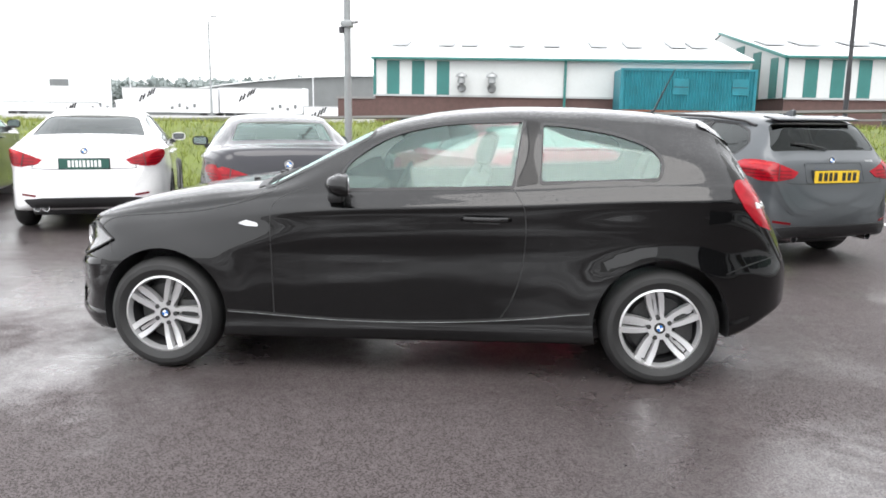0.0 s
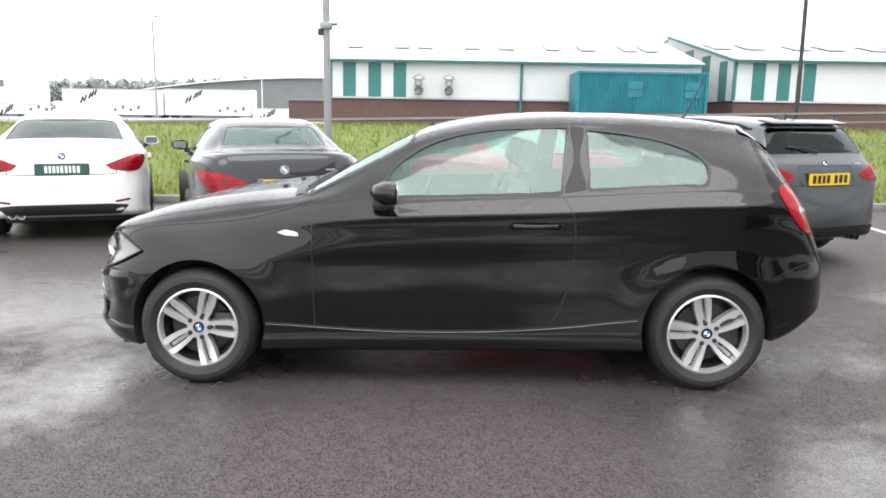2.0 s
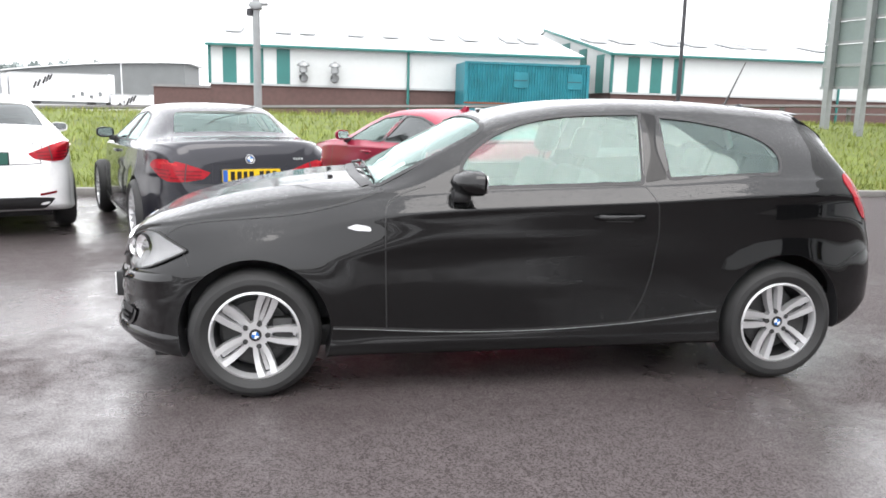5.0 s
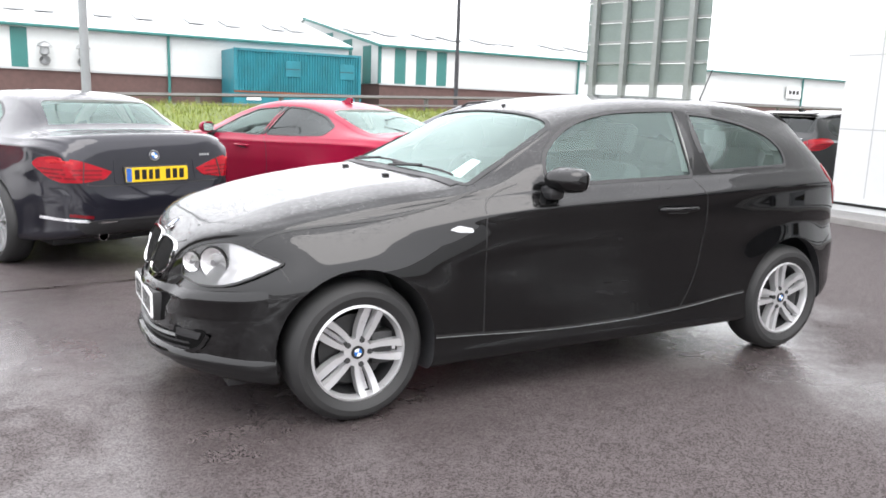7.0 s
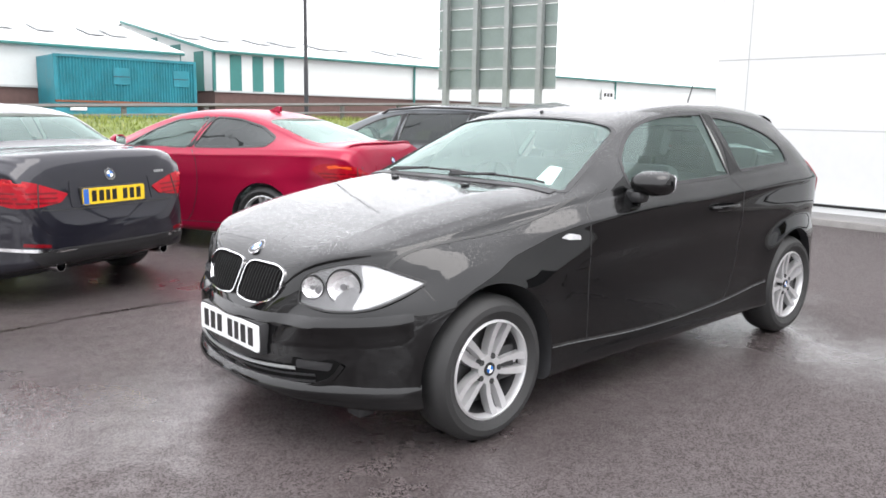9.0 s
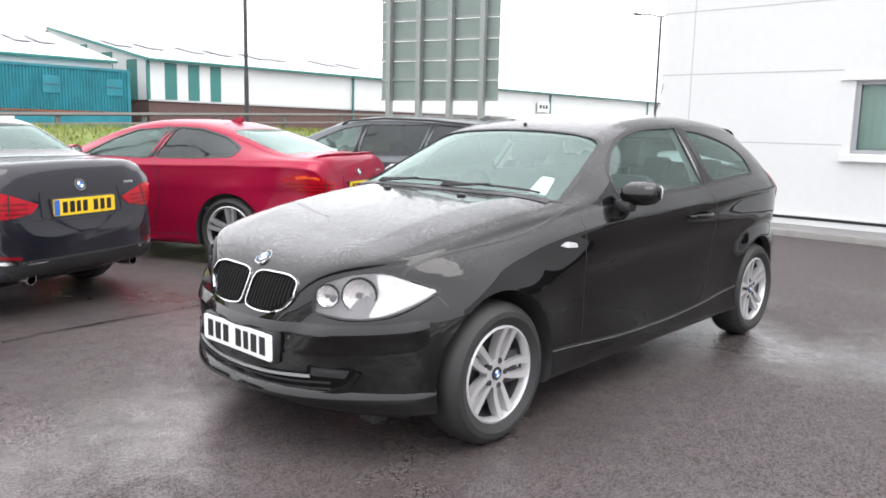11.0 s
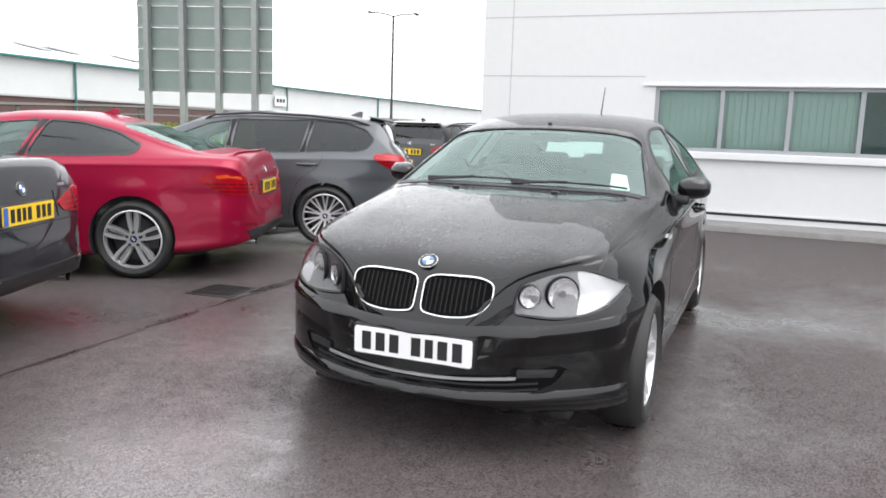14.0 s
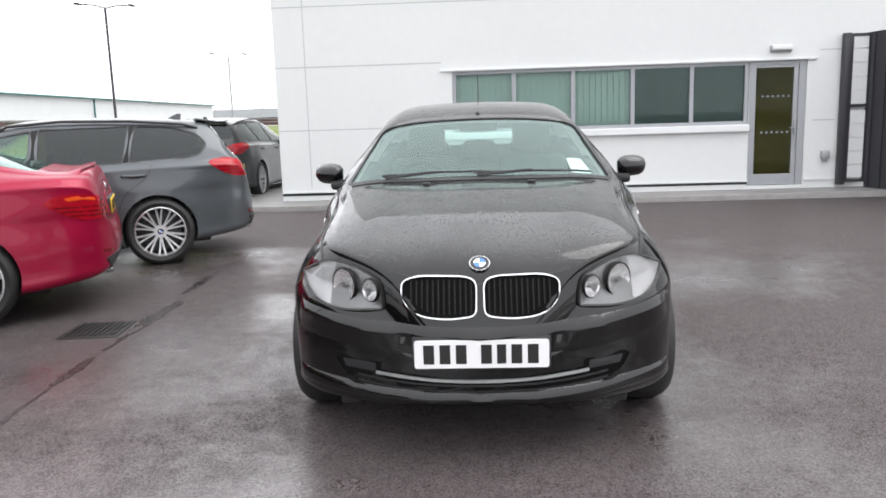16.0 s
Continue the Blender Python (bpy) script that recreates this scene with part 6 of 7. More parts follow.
W0, W1, Z0, Z1 = -4.62, 0.60, 1.22, 2.30
front = wall_with_holes("wall_front", WX, WX + 0.3, -30, 3.78, 0.07, 8.0, [(W0, W1, Z0, Z1), (-5.60, W0 - 0.001, 0.13, Z1)], PANEL, "white panelled office wall with a window band and a glass door")
side_wall = single("wall_side", solid_box(WX + 0.3, 40, 3.48, 3.78, 0.07, 8.0), PANEL, "white panelled side wall", "wall", kind="structure", smooth=False)
sheet("pavement", WX - 0.75, WX + 34, -30, 5.0, 0.07, CONCRETE, "pale concrete pavement along the building", "pavement", 2, 8)
single("kerb", solid_box(WX - 0.88, WX - 0.75, -30, 5.0, -0.2, 0.074, 0.015), KERB, "long kerb of the pavement", "kerb", kind="structure")


def wall_part(name, *a, mat=None, label="", bevel=0.0):
    return part(name, solid_box(*a, bevel), mat, front, label, False)


for z in (3.50, 4.6):
    wall_part("panel_joint", WX - 0.003, WX + 0.01, -29, 3.775, z, z + 0.018, mat=JOINT)
wall_part("panel_joint", WX - 0.003, WX + 0.01, 0.78, 3.775, 2.455, 2.473, mat=JOINT)
wall_part("panel_joint", WX - 0.003, WX + 0.01, 0.72, 3.775, 1.335, 1.353, mat=JOINT)
wall_part("panel_joint", WX - 0.003, WX + 0.01, -29, -5.80, 2.455, 2.473, mat=JOINT)
wall_part("panel_joint", WX - 0.003, WX + 0.01, -6.1, -5.72, 1.25, 1.268, mat=JOINT)
for y in (3.22, -8.5):
    wall_part("panel_joint", WX - 0.003, WX + 0.01, y, y + 0.015, 0.3, 8.0, mat=JOINT)
wall_part("lintel_trim", WX - 0.045, WX + 0.05, -5.75, 0.80, 2.305, 2.345, mat=WHITE_METAL, label="white metal lintel over the windows", bevel=0.006)
wall_part("window_sill", WX - 0.10, WX + 0.05, W0 + 0.01, 0.72, 1.10, 1.215, mat=WHITE_METAL, label="white metal window sill", bevel=0.01)
wall_part("plinth", WX - 0.03, WX, W0, 3.775, 0.21, 0.235, mat=WHITE_METAL, label="white base flashing")
# black strip draws the shaded gap below the base flashing
wall_part("plinth", WX - 0.012, WX, W0, 3.775, 0.16, 0.20, mat=INK)
wall_part("plinth", WX - 0.03, WX, -6.2, -5.62, 0.21, 0.235, mat=WHITE_METAL)
# windows
win = thing("window_1", "band of five grey-framed office windows with green blinds", "window", kind="structure")
cuts = [W1, -0.50, -1.55, -2.60, -3.63, W0]
part("frame_top", solid_box(WX + 0.05, WX + 0.12, W0, W1, Z1 - 0.055, Z1), ALU, win, "", False)
part("frame_bottom", solid_box(WX + 0.05, WX + 0.12, W0, W1, Z0, Z0 + 0.06), ALU, win, "", False)
for i, y in enumerate(cuts):
    wd = 0.035 if 0 < i < 5 else 0.06
    y0, y1 = (y - wd, y + wd) if 0 < i < 5 else ((y - 0.07, y) if i == 0 else (y, y + 0.07))
    part("mullion", solid_box(WX + 0.045, WX + 0.125, y0, y1, Z0 + 0.06, Z1 - 0.055), ALU, win, "", False)
PANE = glass("office_glass", (0.86, 0.92, 0.90), -0.02, 0.0, (0.7, 0.8, 0.78))
slat_me = mesh_of(solid_box(-0.004, 0.004, -0.058, 0.058, Z0 + 0.04, Z1 - 0.02), BLIND, False)
for i in range(5):
    a, b = cuts[i + 1] + 0.03, cuts[i] - 0.03
    part("pane", solid_box(WX + 0.08, WX + 0.086, a, b, Z0 + 0.055, Z1 - 0.05), PANE, win, "", False).visible_shadow = False
    if i < 3:
        bl = thing("window_blind", "pale green vertical blind behind an office window", "blind", "office blinds")
        for k in range(int((b - a) / 0.105) + 1):
            o = new("slat", slat_me)
            o.parent, o.matrix_basis = bl, pose(WX + 0.17, a + 0.03 + 0.105 * k, 0, 0, 0, 22 + 8 * noise.noise(Vector((k * 3.1, i, 0))))
    else:
        part("dark_film", solid_box(WX + 0.12, WX + 0.128, a, b, Z0 + 0.055, Z1 - 0.05), DARK_FILM, win, "dark green film behind the pane", False)
# back wall and ceiling take near-black cabin plastic: the room's dimness is painted
single("wall_back", solid_box(WX + 2.2, WX + 2.3, -8, 3.4, 0.12, 3.0), CABIN, "near-black back wall inside the office, dimness in its colour", "wall", kind="structure", smooth=False)
single("ceiling", solid_box(WX + 0.3, WX + 2.2, -8, 3.4, 2.6, 2.7), CABIN, "near-black office ceiling, dimness in its colour", "ceiling", kind="structure", smooth=False)
# door
door = thing("door_1", "grey-framed glass door with a lever handle", "door", kind="structure")
D0, D1 = -5.60, -4.62
part("door_frame", solid_box(WX + 0.04, WX + 0.13, D1 - 0.075, D1, 0.13, Z1), ALU, door, "", False)
part("door_frame", solid_box(WX + 0.04, WX + 0.13, D0, D0 + 0.12, 0.13, Z1), ALU, door, "", False)
part("door_frame", solid_box(WX + 0.04, WX + 0.13, D0 + 0.12, D1 - 0.075, Z1 - 0.06, Z1), ALU, door, "", False)
leaf0, leaf1 = D0 + 0.13, D1 - 0.08
part("stile", solid_box(WX + 0.05, WX + 0.11, leaf0, leaf0 + 0.075, 0.14, Z1 - 0.065), ALU, door, "", False)
part("stile", solid_box(WX + 0.05, WX + 0.11, leaf1 - 0.045, leaf1, 0.14, Z1 - 0.065), ALU, door, "", False)
part("bottom_rail", solid_box(WX + 0.05, WX + 0.11, leaf0 + 0.075, leaf1 - 0.045, 0.14, 0.33), ALU, door, "", False)
part("top_rail", solid_box(WX + 0.05, WX + 0.11, leaf0 + 0.075, leaf1 - 0.045, Z1 - 0.11, Z1 - 0.065), ALU, door, "", False)
part("pane", solid_box(WX + 0.075, WX + 0.083, leaf0 + 0.075, leaf1 - 0.045, 0.33, Z1 - 0.11), glass("door_glass", (0.80, 0.78, 0.6), -0.03, 0.0, (0.7, 0.72, 0.65)), door, "", False).visible_shadow = False
bm = bmesh.new()
box(bm, WX + 0.0, WX + 0.05, leaf0 + 0.02, leaf0 + 0.055, 1.02, 1.26, 0.008)
tube(bm, [(WX + 0.03, leaf0 + 0.04, 1.14), (WX - 0.03, leaf0 + 0.04, 1.14), (WX - 0.035, leaf0 + 0.16, 1.14)], 0.01, 8)
part("door_handle", bm, STEEL, door, "grey lever handle")
for z in (1.05, 1.68):
    for k in range(6):
        part("glass_mark", solid_box(WX + 0.072, WX + 0.0745, leaf0 + 0.13 + 0.09 * k, leaf0 + 0.165 + 0.09 * k, z, z + 0.03), JOINT, door, "", False)
single("wall_lobby", solid_box(WX + 1.3, WX + 1.4, -7, -3.8, 0.12, 2.6), OLIVE, "olive lobby wall behind the glass door", "wall", kind="structure", smooth=False)
lamp = thing("bulkhead_light", "grey bulkhead lamp over the glass door, unlit", "lamp")
part("base", solid_box(WX - 0.05, WX - 0.001, -5.31, -4.94, 2.44, 2.56, 0.015), ALU, lamp)
part("diffuser", solid_box(WX - 0.11, WX - 0.05, -5.30, -4.95, 2.47, 2.56, 0.025), WHITE_METAL, lamp)
vent = thing("wall_vent", "small grey vent hood on the white wall", "vent")
part("hood", solid_box(WX - 0.10, WX, -6.02, -5.88, 0.58, 0.72, 0.02), ALU, vent)
part("box", solid_box(WX - 0.07, WX, -5.99, -5.91, 0.52, 0.58, 0.01), ALU, vent)
# gate beside the building
gate = thing("gate", "black metal gate with white boards beside the building", "gate")
part("post", solid_box(WX - 0.14, WX - 0.02, -6.27, -6.15, 0.12, 2.72, 0.01), DARK_POST, gate)
part("frame", solid_box(WX - 0.10, WX - 0.04, -6.32, -6.27, 0.16, 2.70), DARK_POST, gate, "", False)
part("frame", solid_box(WX - 0.10, WX - 0.04, -6.62, -6.58, 0.16, 2.72), DARK_POST, gate, "", False)
for z in (0.16, 1.46, 2.66):
    part("rail", solid_box(WX - 0.10, WX - 0.04, -6.58, -6.32, z, z + 0.05), DARK_POST, gate, "", False)
board = mesh_of(solid_box(WX - 0.085, WX - 0.055, -6.58, -6.32, 0.0, 0.225), WHITE_METAL, False)
for k in range(5):
    for base in (0.24, 1.53):
        o = new("board", board)
        o.parent, o.location.z = gate, base + 0.236 * k - (0.0 if base < 1 else 0.01)
leaf = thing("gate_leaf", "dark solid gate leaf standing open towards the yard", "gate")
m = pose(WX - 0.12, -6.62, 0.06, 0, 0, 194)
part("sheet", solid_box(0.0, 2.4, -0.02, 0.02, 0.0, 2.66, m=m), DARK_POST, leaf, "", False)
for k in range(9):
    part("rib", solid_box(0.05 + 0.28 * k, 0.11 + 0.28 * k, 0.02, 0.045, 0.02, 2.64, m=m), DARK_POST, leaf, "", False)
    part("rib", solid_box(0.05 + 0.28 * k, 0.11 + 0.28 * k, -0.045, -0.02, 0.02, 2.64, m=m), DARK_POST, leaf, "", False)

closer = Matrix.Translation((-0.264, -0.106, 0.02)) @ Matrix.Scale(0.88, 4)
for o in [o for o in bpy.data.objects if o not in before and o.parent is None]:
    o.matrix_world = closer @ o.matrix_world


# ---- warehouses ----
before = set(bpy.data.objects)


def warehouse(x0, x1, y0, depth, z0, zw, ze, ridge, label, stripes, pipes, lights):
    root = thing("warehouse", label, "warehouse", "warehouses")
    part("brick_base", solid_box(x0 + 0.05, x1 - 0.05, y0 + 0.05, y0 + depth - 0.05, z0, zw), BRICK, root, "brown brick base", False)
    bm = bmesh.new()
    prism(bm, [(y0, zw), (y0 + depth, zw), (y0 + depth, ze), (y0 + depth / 2, ridge), (y0, ze)], lambda a, b, s: (x0 + (x1 - x0) * s, a, b))
    part("wall", bm, CLADDING, root, "white sheet cladding", False)
    bm = bmesh.new()
    prism(bm, [(y0 - 0.25, ze - 0.02), (y0 + depth / 2, ridge + 0.01), (y0 + depth + 0.25, ze - 0.02), (y0 + depth + 0.25, ze + 0.1), (y0 + depth / 2, ridge + 0.12), (y0 - 0.25, ze + 0.1)], lambda a, b, s: (x0 - 0.1 + (x1 - x0 + 0.2) * s, a, b))
    part("roof", bm, ROOF, root, "pale sheet roof", False)
    part("gutter", solid_box(x0 - 0.1, x1 + 0.1, y0 - 0.33, y0 - 0.20, ze - 0.03, ze + 0.08, 0.02), TEAL, root, "teal gutter")
    for a, b in stripes:
        part("stripe", solid_box(a, b, y0 - 0.02, y0 + 0.01, zw + 0.002, ze - 0.06), TEAL, root, "", False)
    part("corner_trim", solid_box(x0 - 0.03, x0 + 0.10, y0 - 0.03, y0 + 0.1, zw, ze), TEAL, root, "", False)
    for x in pipes:
        bm = bmesh.new()
        tube(bm, [(x, y0 - 0.09, ze), (x, y0 - 0.09, z0)], 0.06, 8)
        part("downpipe", bm, TEAL, root)
    slope = (ridge - ze) / (depth / 2 + 0.25)
    for x, w, f0 in lights:
        bm = bmesh.new()
        a0, a1 = y0 + f0 * depth / 2, y0 + (f0 + 0.22) * depth / 2
        z = lambda q: ze + 0.15 + slope * 1.02 * (q - y0 + 0.25)
        prism(bm, [(x, a0), (x + w, a0), (x + w, a1), (x, a1)], lambda a, b, s: (a, b, z(b) + 0.03 * s))
        part("roof_light", bm, SKYLIGHT, root, "", False)
    part("string_course", solid_box(x0, x1, y0 - 0.03, y0 + 0.02, zw - 0.05, zw + 0.03), JOINT, root, "", False)
    return root


wh1 = warehouse(-4.29, 12.45, 31.2, 20, 0.5, 2.24, 3.84, 6.0, "long white warehouse with teal stripes and brown brick base",
                [(-3.70, -3.12), (-2.55, -1.97), (-1.41, -0.83)], [4.39], [(x, 0.78, 0.30) for x in (-3.93, -1.63, -0.49, 1.82, 3.52, 5.81, 7.49, 9.6, 10.6)])
wh2 = warehouse(13.88, 86.0, 30.9, 22, 0.5, 2.34, 4.06, 6.12, "white warehouse with teal stripes, low gable and brick base",
                [(14.68, 15.26), (15.82, 16.38), (16.95, 17.50)], [25.6, 44.0, 58.0], [(x, 1.0, 0.30) for x in (14.0, 15.6, 17.9, 19.5, 21.7, 22.9, 26.5, 28.4, 33, 38)])
for y0, y1 in ((31.9, 32.9), (34.4, 35.6), (37.2, 38.6)):
    part("gable_stripe", solid_box(13.85, 13.89, y0, y1, 2.35, 3.98 + (y0 - 30.9) * 0.175), TEAL, wh2, "", False)
bm = bmesh.new()
prism(bm, [(30.6, 4.02), (41.9, 6.11), (41.9, 6.24), (30.6, 4.16)], lambda a, b, s: (13.68 + 0.12 * s, a, b))
part("verge", bm, TEAL, wh2, "teal verge along the gable", False)
for x in (-0.25, 1.11):
    v = thing("extractor_vent", "grey metal extractor vent on the warehouse wall", "vent", "warehouse vents")
    bm = bmesh.new()
    tube(bm, [(x, 31.15, 2.57), (x, 30.85, 2.59), (x, 30.78, 2.82), (x, 30.78, 3.07)], [0.2, 0.2, 0.18, 0.16], 10)
    part("duct", bm, STEEL, v)
    bm = bmesh.new()
    lathe(bm, [(0.28, 3.07), (0.22, 3.19), (0.02, 3.29), (0.02, 3.07)], pose(x, 30.78, 0), 12)
    part("cowl", bm, STEEL, v)
sg = thing("wall_sign", "small white board with dark marks on the warehouse", "sign")
part("board", solid_box(42.4, 43.8, 30.72, 30.78, 2.75, 3.45), WHITE_METAL, sg, "", False)
for k in range(3):
    part("bar", solid_box(42.6 + 0.36 * k, 42.84 + 0.36 * k, 30.70, 30.72, 3.0, 3.25), INK, sg, "", False)

# container
root = thing("shipping_container", "teal corrugated steel container with welded plates and rust", "container")
C0, C1, CY, CZ0, CZ1, CR = 6.50, 12.03, 28.65, 0.80, 3.41, 1.64
bm = bmesh.new()
n = 46
top, bot = [], []
for k in range(n * 4 + 1):
    x = C0 + 0.12 + (C1 - C0 - 0.24) * k / (n * 4)
    y = CY + (0.0, 0.0, 0.045, 0.045)[k % 4]
    top.append(bm.verts.new((x, y, CZ1 - 0.10)))
    bot.append(bm.verts.new((x, y, CR + 0.03)))
for k in range(n * 4):
    bm.faces.new((bot[k], bot[k + 1], top[k + 1], top[k]))
part("corrugated_side", bm, CONTAINER, root, "", False)
part("body", solid_box(C0 + 0.05, C1 - 0.05, CY + 0.06, CY + 2.4, CZ0 + 0.05, CZ1 - 0.02), CONTAINER, root, "", False)
part("top_rail", solid_box(C0, C1, CY - 0.02, CY + 0.06, CZ1 - 0.10, CZ1), CONTAINER, root, "", False)
part("lower_panel", solid_box(C0 + 0.05, C1 - 0.05, CY - 0.01, CY + 0.06, CZ0, CR), CONTAINER, root, "", False)
part("bottom_rail", solid_box(C0, C1, CY - 0.05, CY + 0.06, CR, CR + 0.08), RUST, root, "rusty lower rail", False)
for x in (C0, C1 - 0.12):
    part("corner_post", solid_box(x, x + 0.12, CY - 0.03, CY + 0.06, CZ0, CZ1), CONTAINER, root, "", False)
for x in (C0 + 2.15, C1 - 0.98):
    part("welded_plate", solid_box(x, x + 0.62, CY - 0.03, CY + 0.0, CZ1 - 1.05, CZ1 - 0.4), CONTAINER, root, "", False)
    part("plate_seam", solid_box(x, x + 0.62, CY - 0.035, CY - 0.03, CZ1 - 0.76, CZ1 - 0.73), DARK_POST, root, "", False)
part("label_panel", solid_box(C0 + 0.5, C0 + 1.1, CY - 0.06, CY - 0.045, CR - 0.30, CR - 0.06), PLATE_WHITE, root, "", False)

# road sign seen from behind
a, b = Vector((14.3, 15.85, 0)), Vector((15.35, 11.95, 0))
L = (b - a).length
d = (b - a).normalized()
n = Vector((d.y, -d.x, 0))
root = thing("road_sign", "back of a large road sign, grey-green panels on posts", "sign")
for k in range(4):
    p = a + d * L * (0.09 + 0.265 * k)
    turn = math.degrees(math.atan2(d.y, d.x))
    part("post", solid_box(-0.075, 0.075, -0.10, 0.10, 0.3, 7.2, m=Matrix.Translation(p + n * 0.14) @ pose(0, 0, 0, 0, 0, turn)), POST, root, "", False)
for j in range(8):
    z0 = 2.10 + 0.60 * j
    bm = bmesh.new()
    prism(bm, [(0, z0), (L, z0), (L, z0 + 0.59), (0, z0 + 0.59)], lambda p, q, s: a + d * p - n * 0.012 * s + Vector((0, 0, q)))
    part("panel", bm, SIGN_BACK, root, "", False)
    bm = bmesh.new()
    prism(bm, [(0.0, z0 + 0.0), (L, z0 + 0.0), (L, z0 + 0.07), (0.0, z0 + 0.07)], lambda p, q, s: a + d * p + n * (0.045 * s) + Vector((0, 0, q)))
    part("stiffener", bm, POST, root, "", False)
    for k in range(4):
        bm = bmesh.new()
        c = L * (0.09 + 0.265 * k)
        prism(bm, [(c - 0.11, z0 - 0.02), (c + 0.11, z0 - 0.02), (c + 0.11, z0 + 0.09), (c - 0.11, z0 + 0.09)], lambda p, q, s: a + d * p + n * (0.045 + 0.025 * s) + Vector((0, 0, q)))
        part("clip", bm, STEEL, root, "", False)


# ---- lamp posts ----
def lamp_post(x, y, z0, z1, r0, r1, mat, label, arms=(), group="lamp posts"):
    root = thing("street_lamp", label, "street lamp", group, m=Matrix.Translation((x, y, z0)))
    bm = bmesh.new()
    tube(bm, [(0, 0, 0), (0, 0, (z1 - z0) * 0.18), (0, 0, (z1 - z0) * 0.19), (0, 0, z1 - z0)], [r0, r0, (r0 + r1) / 2, r1], 10)
    part("pole", bm, mat, root)
    for dx, dy, dz in arms:
        bm = bmesh.new()
        tube(bm, [(0, 0, z1 - z0 - 0.05), (dx * 0.5, dy * 0.5, z1 - z0 + dz * 0.8), (dx, dy, z1 - z0 + dz)], r1 * 0.6, 6)
        part("arm", bm, mat, root)
        part("lamp_head", solid_box(-0.3, 0.3, -0.12, 0.12, -0.05, 0.06, 0.03, m=Matrix.Translation((dx * 1.15, dy * 1.15, z1 - z0 + dz))), mat, root)
    return root


p1 = lamp_post(-0.49, 6.62, 0.0, 9.0, 0.054, 0.048, POST, "thick grey lamp post with a small camera bracket")
bm = bmesh.new()
tube(bm, [(-0.10, 0, 2.67), (0.16, 0, 2.69)], 0.022, 8)
part("bracket", bm, POST, p1)
bm = bmesh.new()
disc_solid(bm, 0.05, 0, 0.09, pose(-0.075, 0, 2.53), 14)
part("camera_dome", bm, DARK_POST, p1)
part("clamp", solid_box(-0.08, 0.08, -0.08, 0.08, 2.61, 2.71, 0.02), POST, p1)
lamp_post(12.2, 20.3, 0.95, 11.0, 0.075, 0.055, DARK_POST, "slender dark lamp post beside the road")
lamp_post(-26.9, 70, 0.9, 9.85, 0.13, 0.08, POST, "far grey lamp post with a curved head", [(0.5, 0, 0.5)])
lamp_post(-16.8, 70, 0.9, 7.9, 0.07, 0.05, PALE_POST, "far pale mast with a short cross arm", [(0.5, 0, 0.1), (-0.5, 0, 0.1)])
lamp_post(11.15, 70, 0.9, 11.2, 0.08, 0.06, PALE_POST, "far pale mast behind the warehouse", [(0.5, 0, 0.2), (-0.4, 0, 0.1)])
lamp_post(-35.0, 70, 0.9, 5.8, 0.08, 0.05, PALE_POST, "far pale mast behind the lorries", [(0.4, 0, 0.1), (-0.4, 0, 0.1)])
lamp_post(45, 23.0, 0.5, 8.7, 0.10, 0.07, DARK_POST, "tall far lamp post with two heads", [(0.6, -1.2, 0.15), (-0.6, 1.2, 0.15)])
lamp_post(60, 20.3, 0.5, 6.85, 0.085, 0.06, POST, "far lamp post with two heads", [(0.5, -1.0, 0.12), (-0.5, 1.0, 0.12)])


# ---- lorry bodies and far buildings ----
def lorry_body(x0, x1, y, z0, z1, label, mark):
    root = thing("lorry_trailer", label, "trailer", "white lorry trailers")
    part("box", solid_box(x0, x1, y, y + 2.5, z0 + 0.55, z1, 0.05), LORRY_WHITE, root, "", False)
    part("skirt", solid_box(x0 + 0.5, x1 - 0.3, y + 0.1, y + 2.4, z0 + 0.15, z0 + 0.55), FAR_GREY, root, "", False)
    for x in (x0 + 1.0, x0 + 2.2, x1 - 1.6):
        bm = bmesh.new()
        disc_solid(bm, 0.45, 0, 0.3, pose(x, y + 0.35, z0 + 0.3, 90), 16)
        part("wheel", bm, RUBBER, root)
    part("roof_edge", solid_box(x0 - 0.02, x1 + 0.02, y - 0.04, y, z1 - 0.12, z1), JOINT, root, "", False)
    if mark is not None:
        for dx, wide in ((0.0, 0.09), (0.36, 0.09), (0.85, 0.08), (1.15, 0.08), (1.45, 0.08)):
            part("bar", solid_box(-wide, wide, -0.03, -0.012, -0.36, 0.36, m=pose(mark + dx, y, z1 - 1.15 + dx * 0.55, 0, 24, 0)), INK, root, "", False)
        for k in range(4):
            part("placard", solid_box(mark + 3.2 + 0.8 * k, mark + 3.5 + 0.8 * k, y - 0.03, y - 0.01, z0 + 0.9 + 0.2 * (k % 2), z0 + 1.2 + 0.3 * (k % 2)), FAR_GREY, root, "", False)
    for k in range(1, 6):
        x = x0 + (x1 - x0) * k / 6
        part("seam", solid_box(x, x + 0.03, y - 0.015, y, z0 + 0.6, z1 - 0.12), JOINT, root, "", False)


lorry_body(-38.4, -28.15, 75, 0.5, 3.62, "white box trailer with slanted dark lettering bars", -36.4)
lorry_body(-27.95, -19.2, 75, 0.55, 3.74, "white box trailer with slanted dark lettering bars", -25.7)
lorry_body(-19.05, -15.5, 75, 0.4, 1.95, "low white box trailer with slanted dark lettering bars", -18.3)
lorry_body(-51.0, -40.5, 74, 0.4, 2.0, "low white box trailer with slanted dark lettering bars", -44.5)
root = thing("white_building", "tall white far building with one dark window", "building")
part("wall", solid_box(-54.2, -49.4, 88, 94, 0.9, 5.65), LORRY_WHITE, root, "", False)
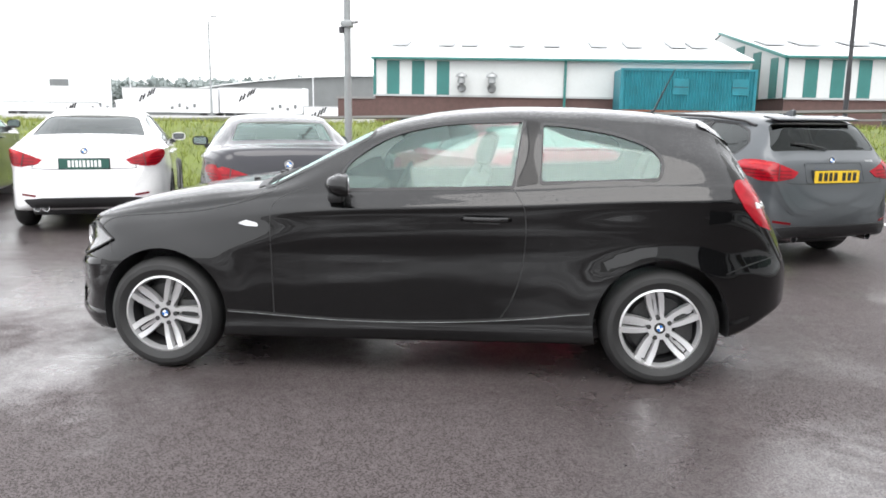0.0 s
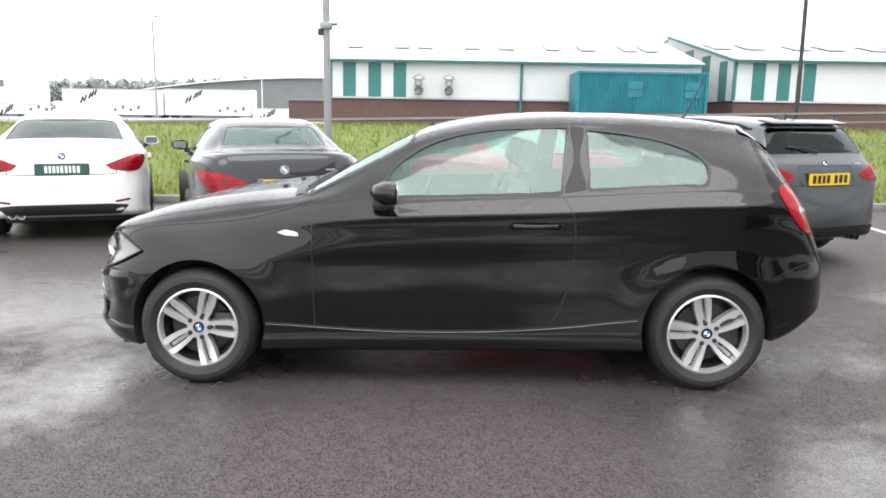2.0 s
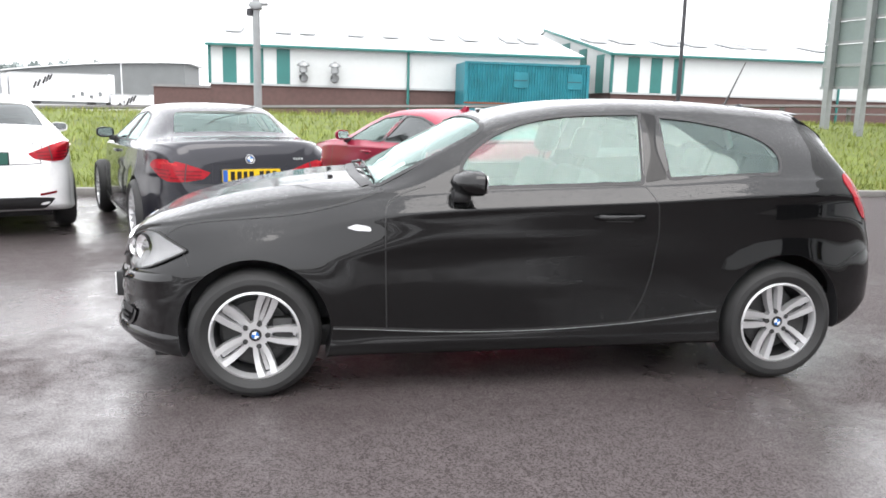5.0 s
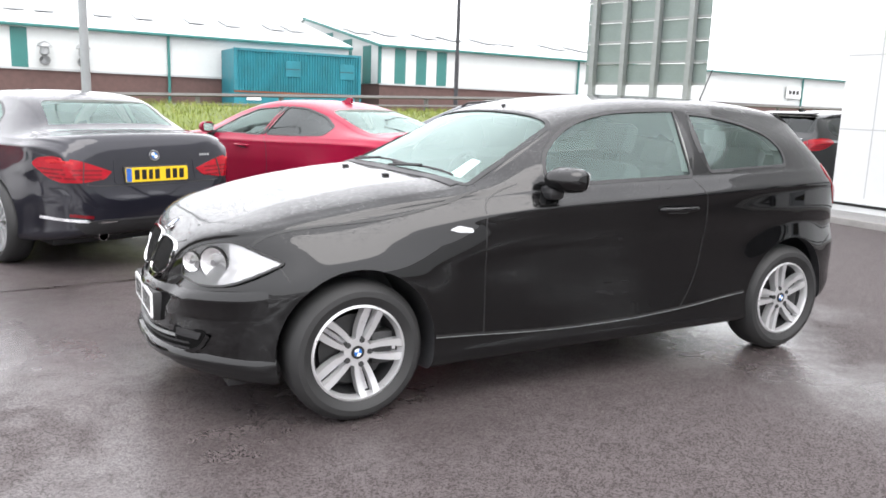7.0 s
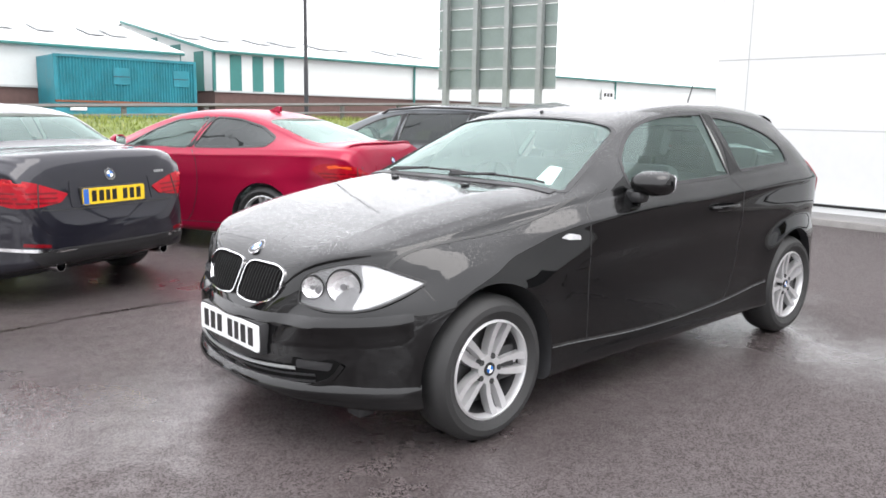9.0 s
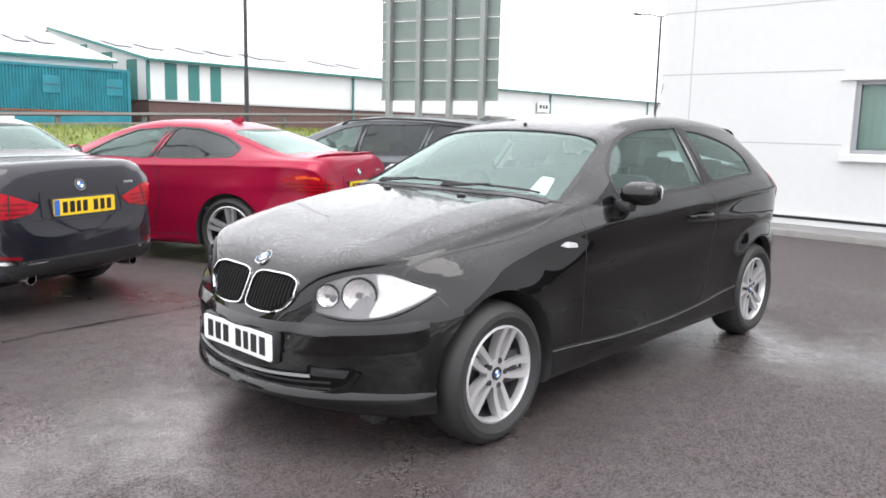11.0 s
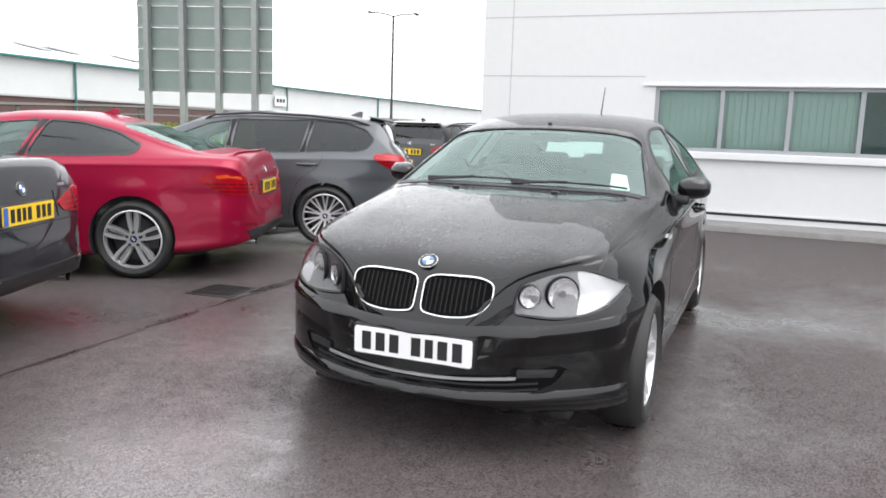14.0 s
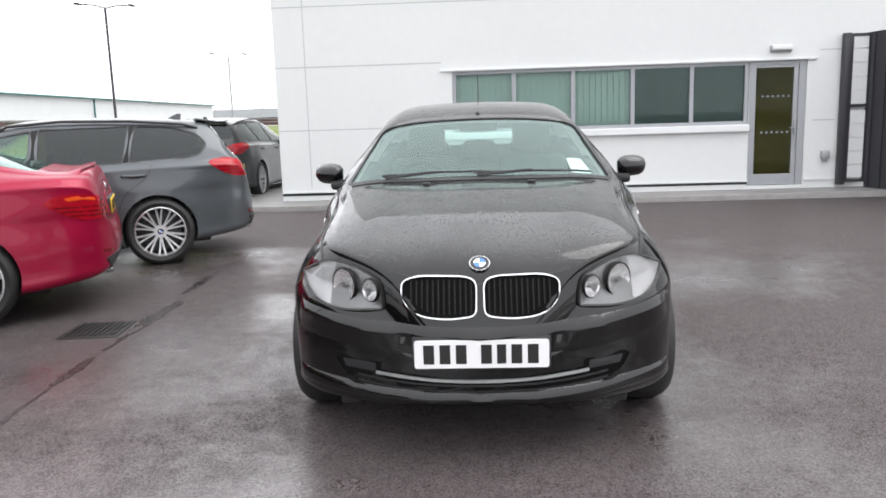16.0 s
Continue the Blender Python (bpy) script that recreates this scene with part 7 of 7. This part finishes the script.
part("window", solid_box(-54.1, -51.7, 87.95, 88.0, 4.0, 4.8), FAR_GREY, root, "", False)
root = thing("grey_hall", "far dark grey hall with a shallow curved roof", "building")
bm = bmesh.new()
outline = [(-40.3, 0.9), (-15.3, 0.9), (-15.3, 5.6)] + [(-15.3 - 25 * k / 10, 5.83 - 2.2 * (k / 10) ** 2) for k in range(11)]
prism(bm, outline, lambda a, b, s: (a, 95 + 12 * s, b))
part("wall", bm, FAR_GREY, root, "", False)
bm = bmesh.new()
pts = [(-15.3 + 0.7 - 25.8 * k / 10, 5.88 - 2.22 * (k / 10) ** 2) for k in range(11)]
prism(bm, pts + [(a, b + 0.14) for a, b in reversed(pts)], lambda a, b, s: (a, 94.6 + 13 * s, b))
part("roof", bm, ROOF, root, "pale curved roof edge", False)
root = thing("brick_wall", "low brown brick wall with a pale coping", "wall", kind="structure")
part("bricks", solid_box(-11.8, -4.1, 58, 58.4, 0.5, 2.48), BRICK, root, "", False)
part("coping", solid_box(-11.9, -4.0, 57.9, 58.5, 2.48, 2.66), CONCRETE, root, "", False)
root = thing("far_house", "far red brick houses under grey roofs", "house", "far houses")
part("wall", solid_box(150, 156, 36, 58, 0, 3.4), BRICK, root, "", False)
bm = bmesh.new()
prism(bm, [(149.5, 3.4), (153, 5.2), (156.5, 3.4)], lambda p, q, s: (p, 35.5 + 23 * s, q))
part("roof", bm, FAR_GREY, root, "", False)

# the yards beyond the road lie on a slight slope against the car park
slope = Matrix.Translation((-4.5, 0, 0)) @ pose(0, 0, 0, 0, 0.35, 0) @ Matrix.Translation((4.5, 0, 0))
for o in [o for o in bpy.data.objects if o not in before and o.parent is None]:
    if not o.name.startswith(('street_lamp', 'road_sign')):
        o.matrix_world = slope @ o.matrix_world

# far trees: an uneven belt of leaf clumps, haze put into their pale colour
LEAF = leafy("haze_pale_leaf", (0.20, 0.24, 0.23), (0.34, 0.38, 0.37))
verts, faces = [], []


def leaf_clumps(cx, cy, w, d, h, count, base=0.0):
    for _ in range(count):
        a, r = rng.uniform(0, 6.283), rng.random() ** 0.5
        t = rng.random()
        x = cx + w * r * math.cos(a) * (1 - 0.5 * t)
        y = cy + d * r * math.sin(a)
        z = base + h * (0.1 + 0.9 * t * (1 - 0.25 * r))
        s = rng.uniform(0.16, 0.45)
        u = Vector(rng.normal(size=3)).normalized()
        v = u.orthogonal().normalized()
        i = len(verts)
        p = Vector((x, y, z))
        verts.extend([tuple(p + s * u), tuple(p + s * v), tuple(p - s * u), tuple(p - s * v * 0.8)])
        faces.append((i, i + 1, i + 2, i + 3))


for k in range(34):
    x = -88 + k * 1.42
    hh = 6.7 + 1.3 * noise.noise(Vector((k * 0.37, 0, 0))) + 0.8 * noise.noise(Vector((k * 1.3, 4, 0)))
    leaf_clumps(x, 160 + rng.uniform(-3, 3), 1.8, 2.5, hh - 1.6, 330, 3.4)
for x, hh, w in ((-47, 10.0, 3.0), (-41.7, 9.7, 2.6), (-63, 9.0, 1.2), (-84, 8.4, 2.2)):
    leaf_clumps(x, 158, w, 3, hh, 420)
for y, hh in ((31, 6.2), (36, 5.6), (43, 5.0), (50, 5.2)):
    leaf_clumps(170, y * 1.15, 4, 3.5, hh, 300)
me = bpy.data.meshes.new("far_trees")
me.from_pydata(verts, [], faces)
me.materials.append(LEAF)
tagged(new("far_trees", me), "distant belt of trees, leaves paled grey-green for haze", "trees", kind="stuff")
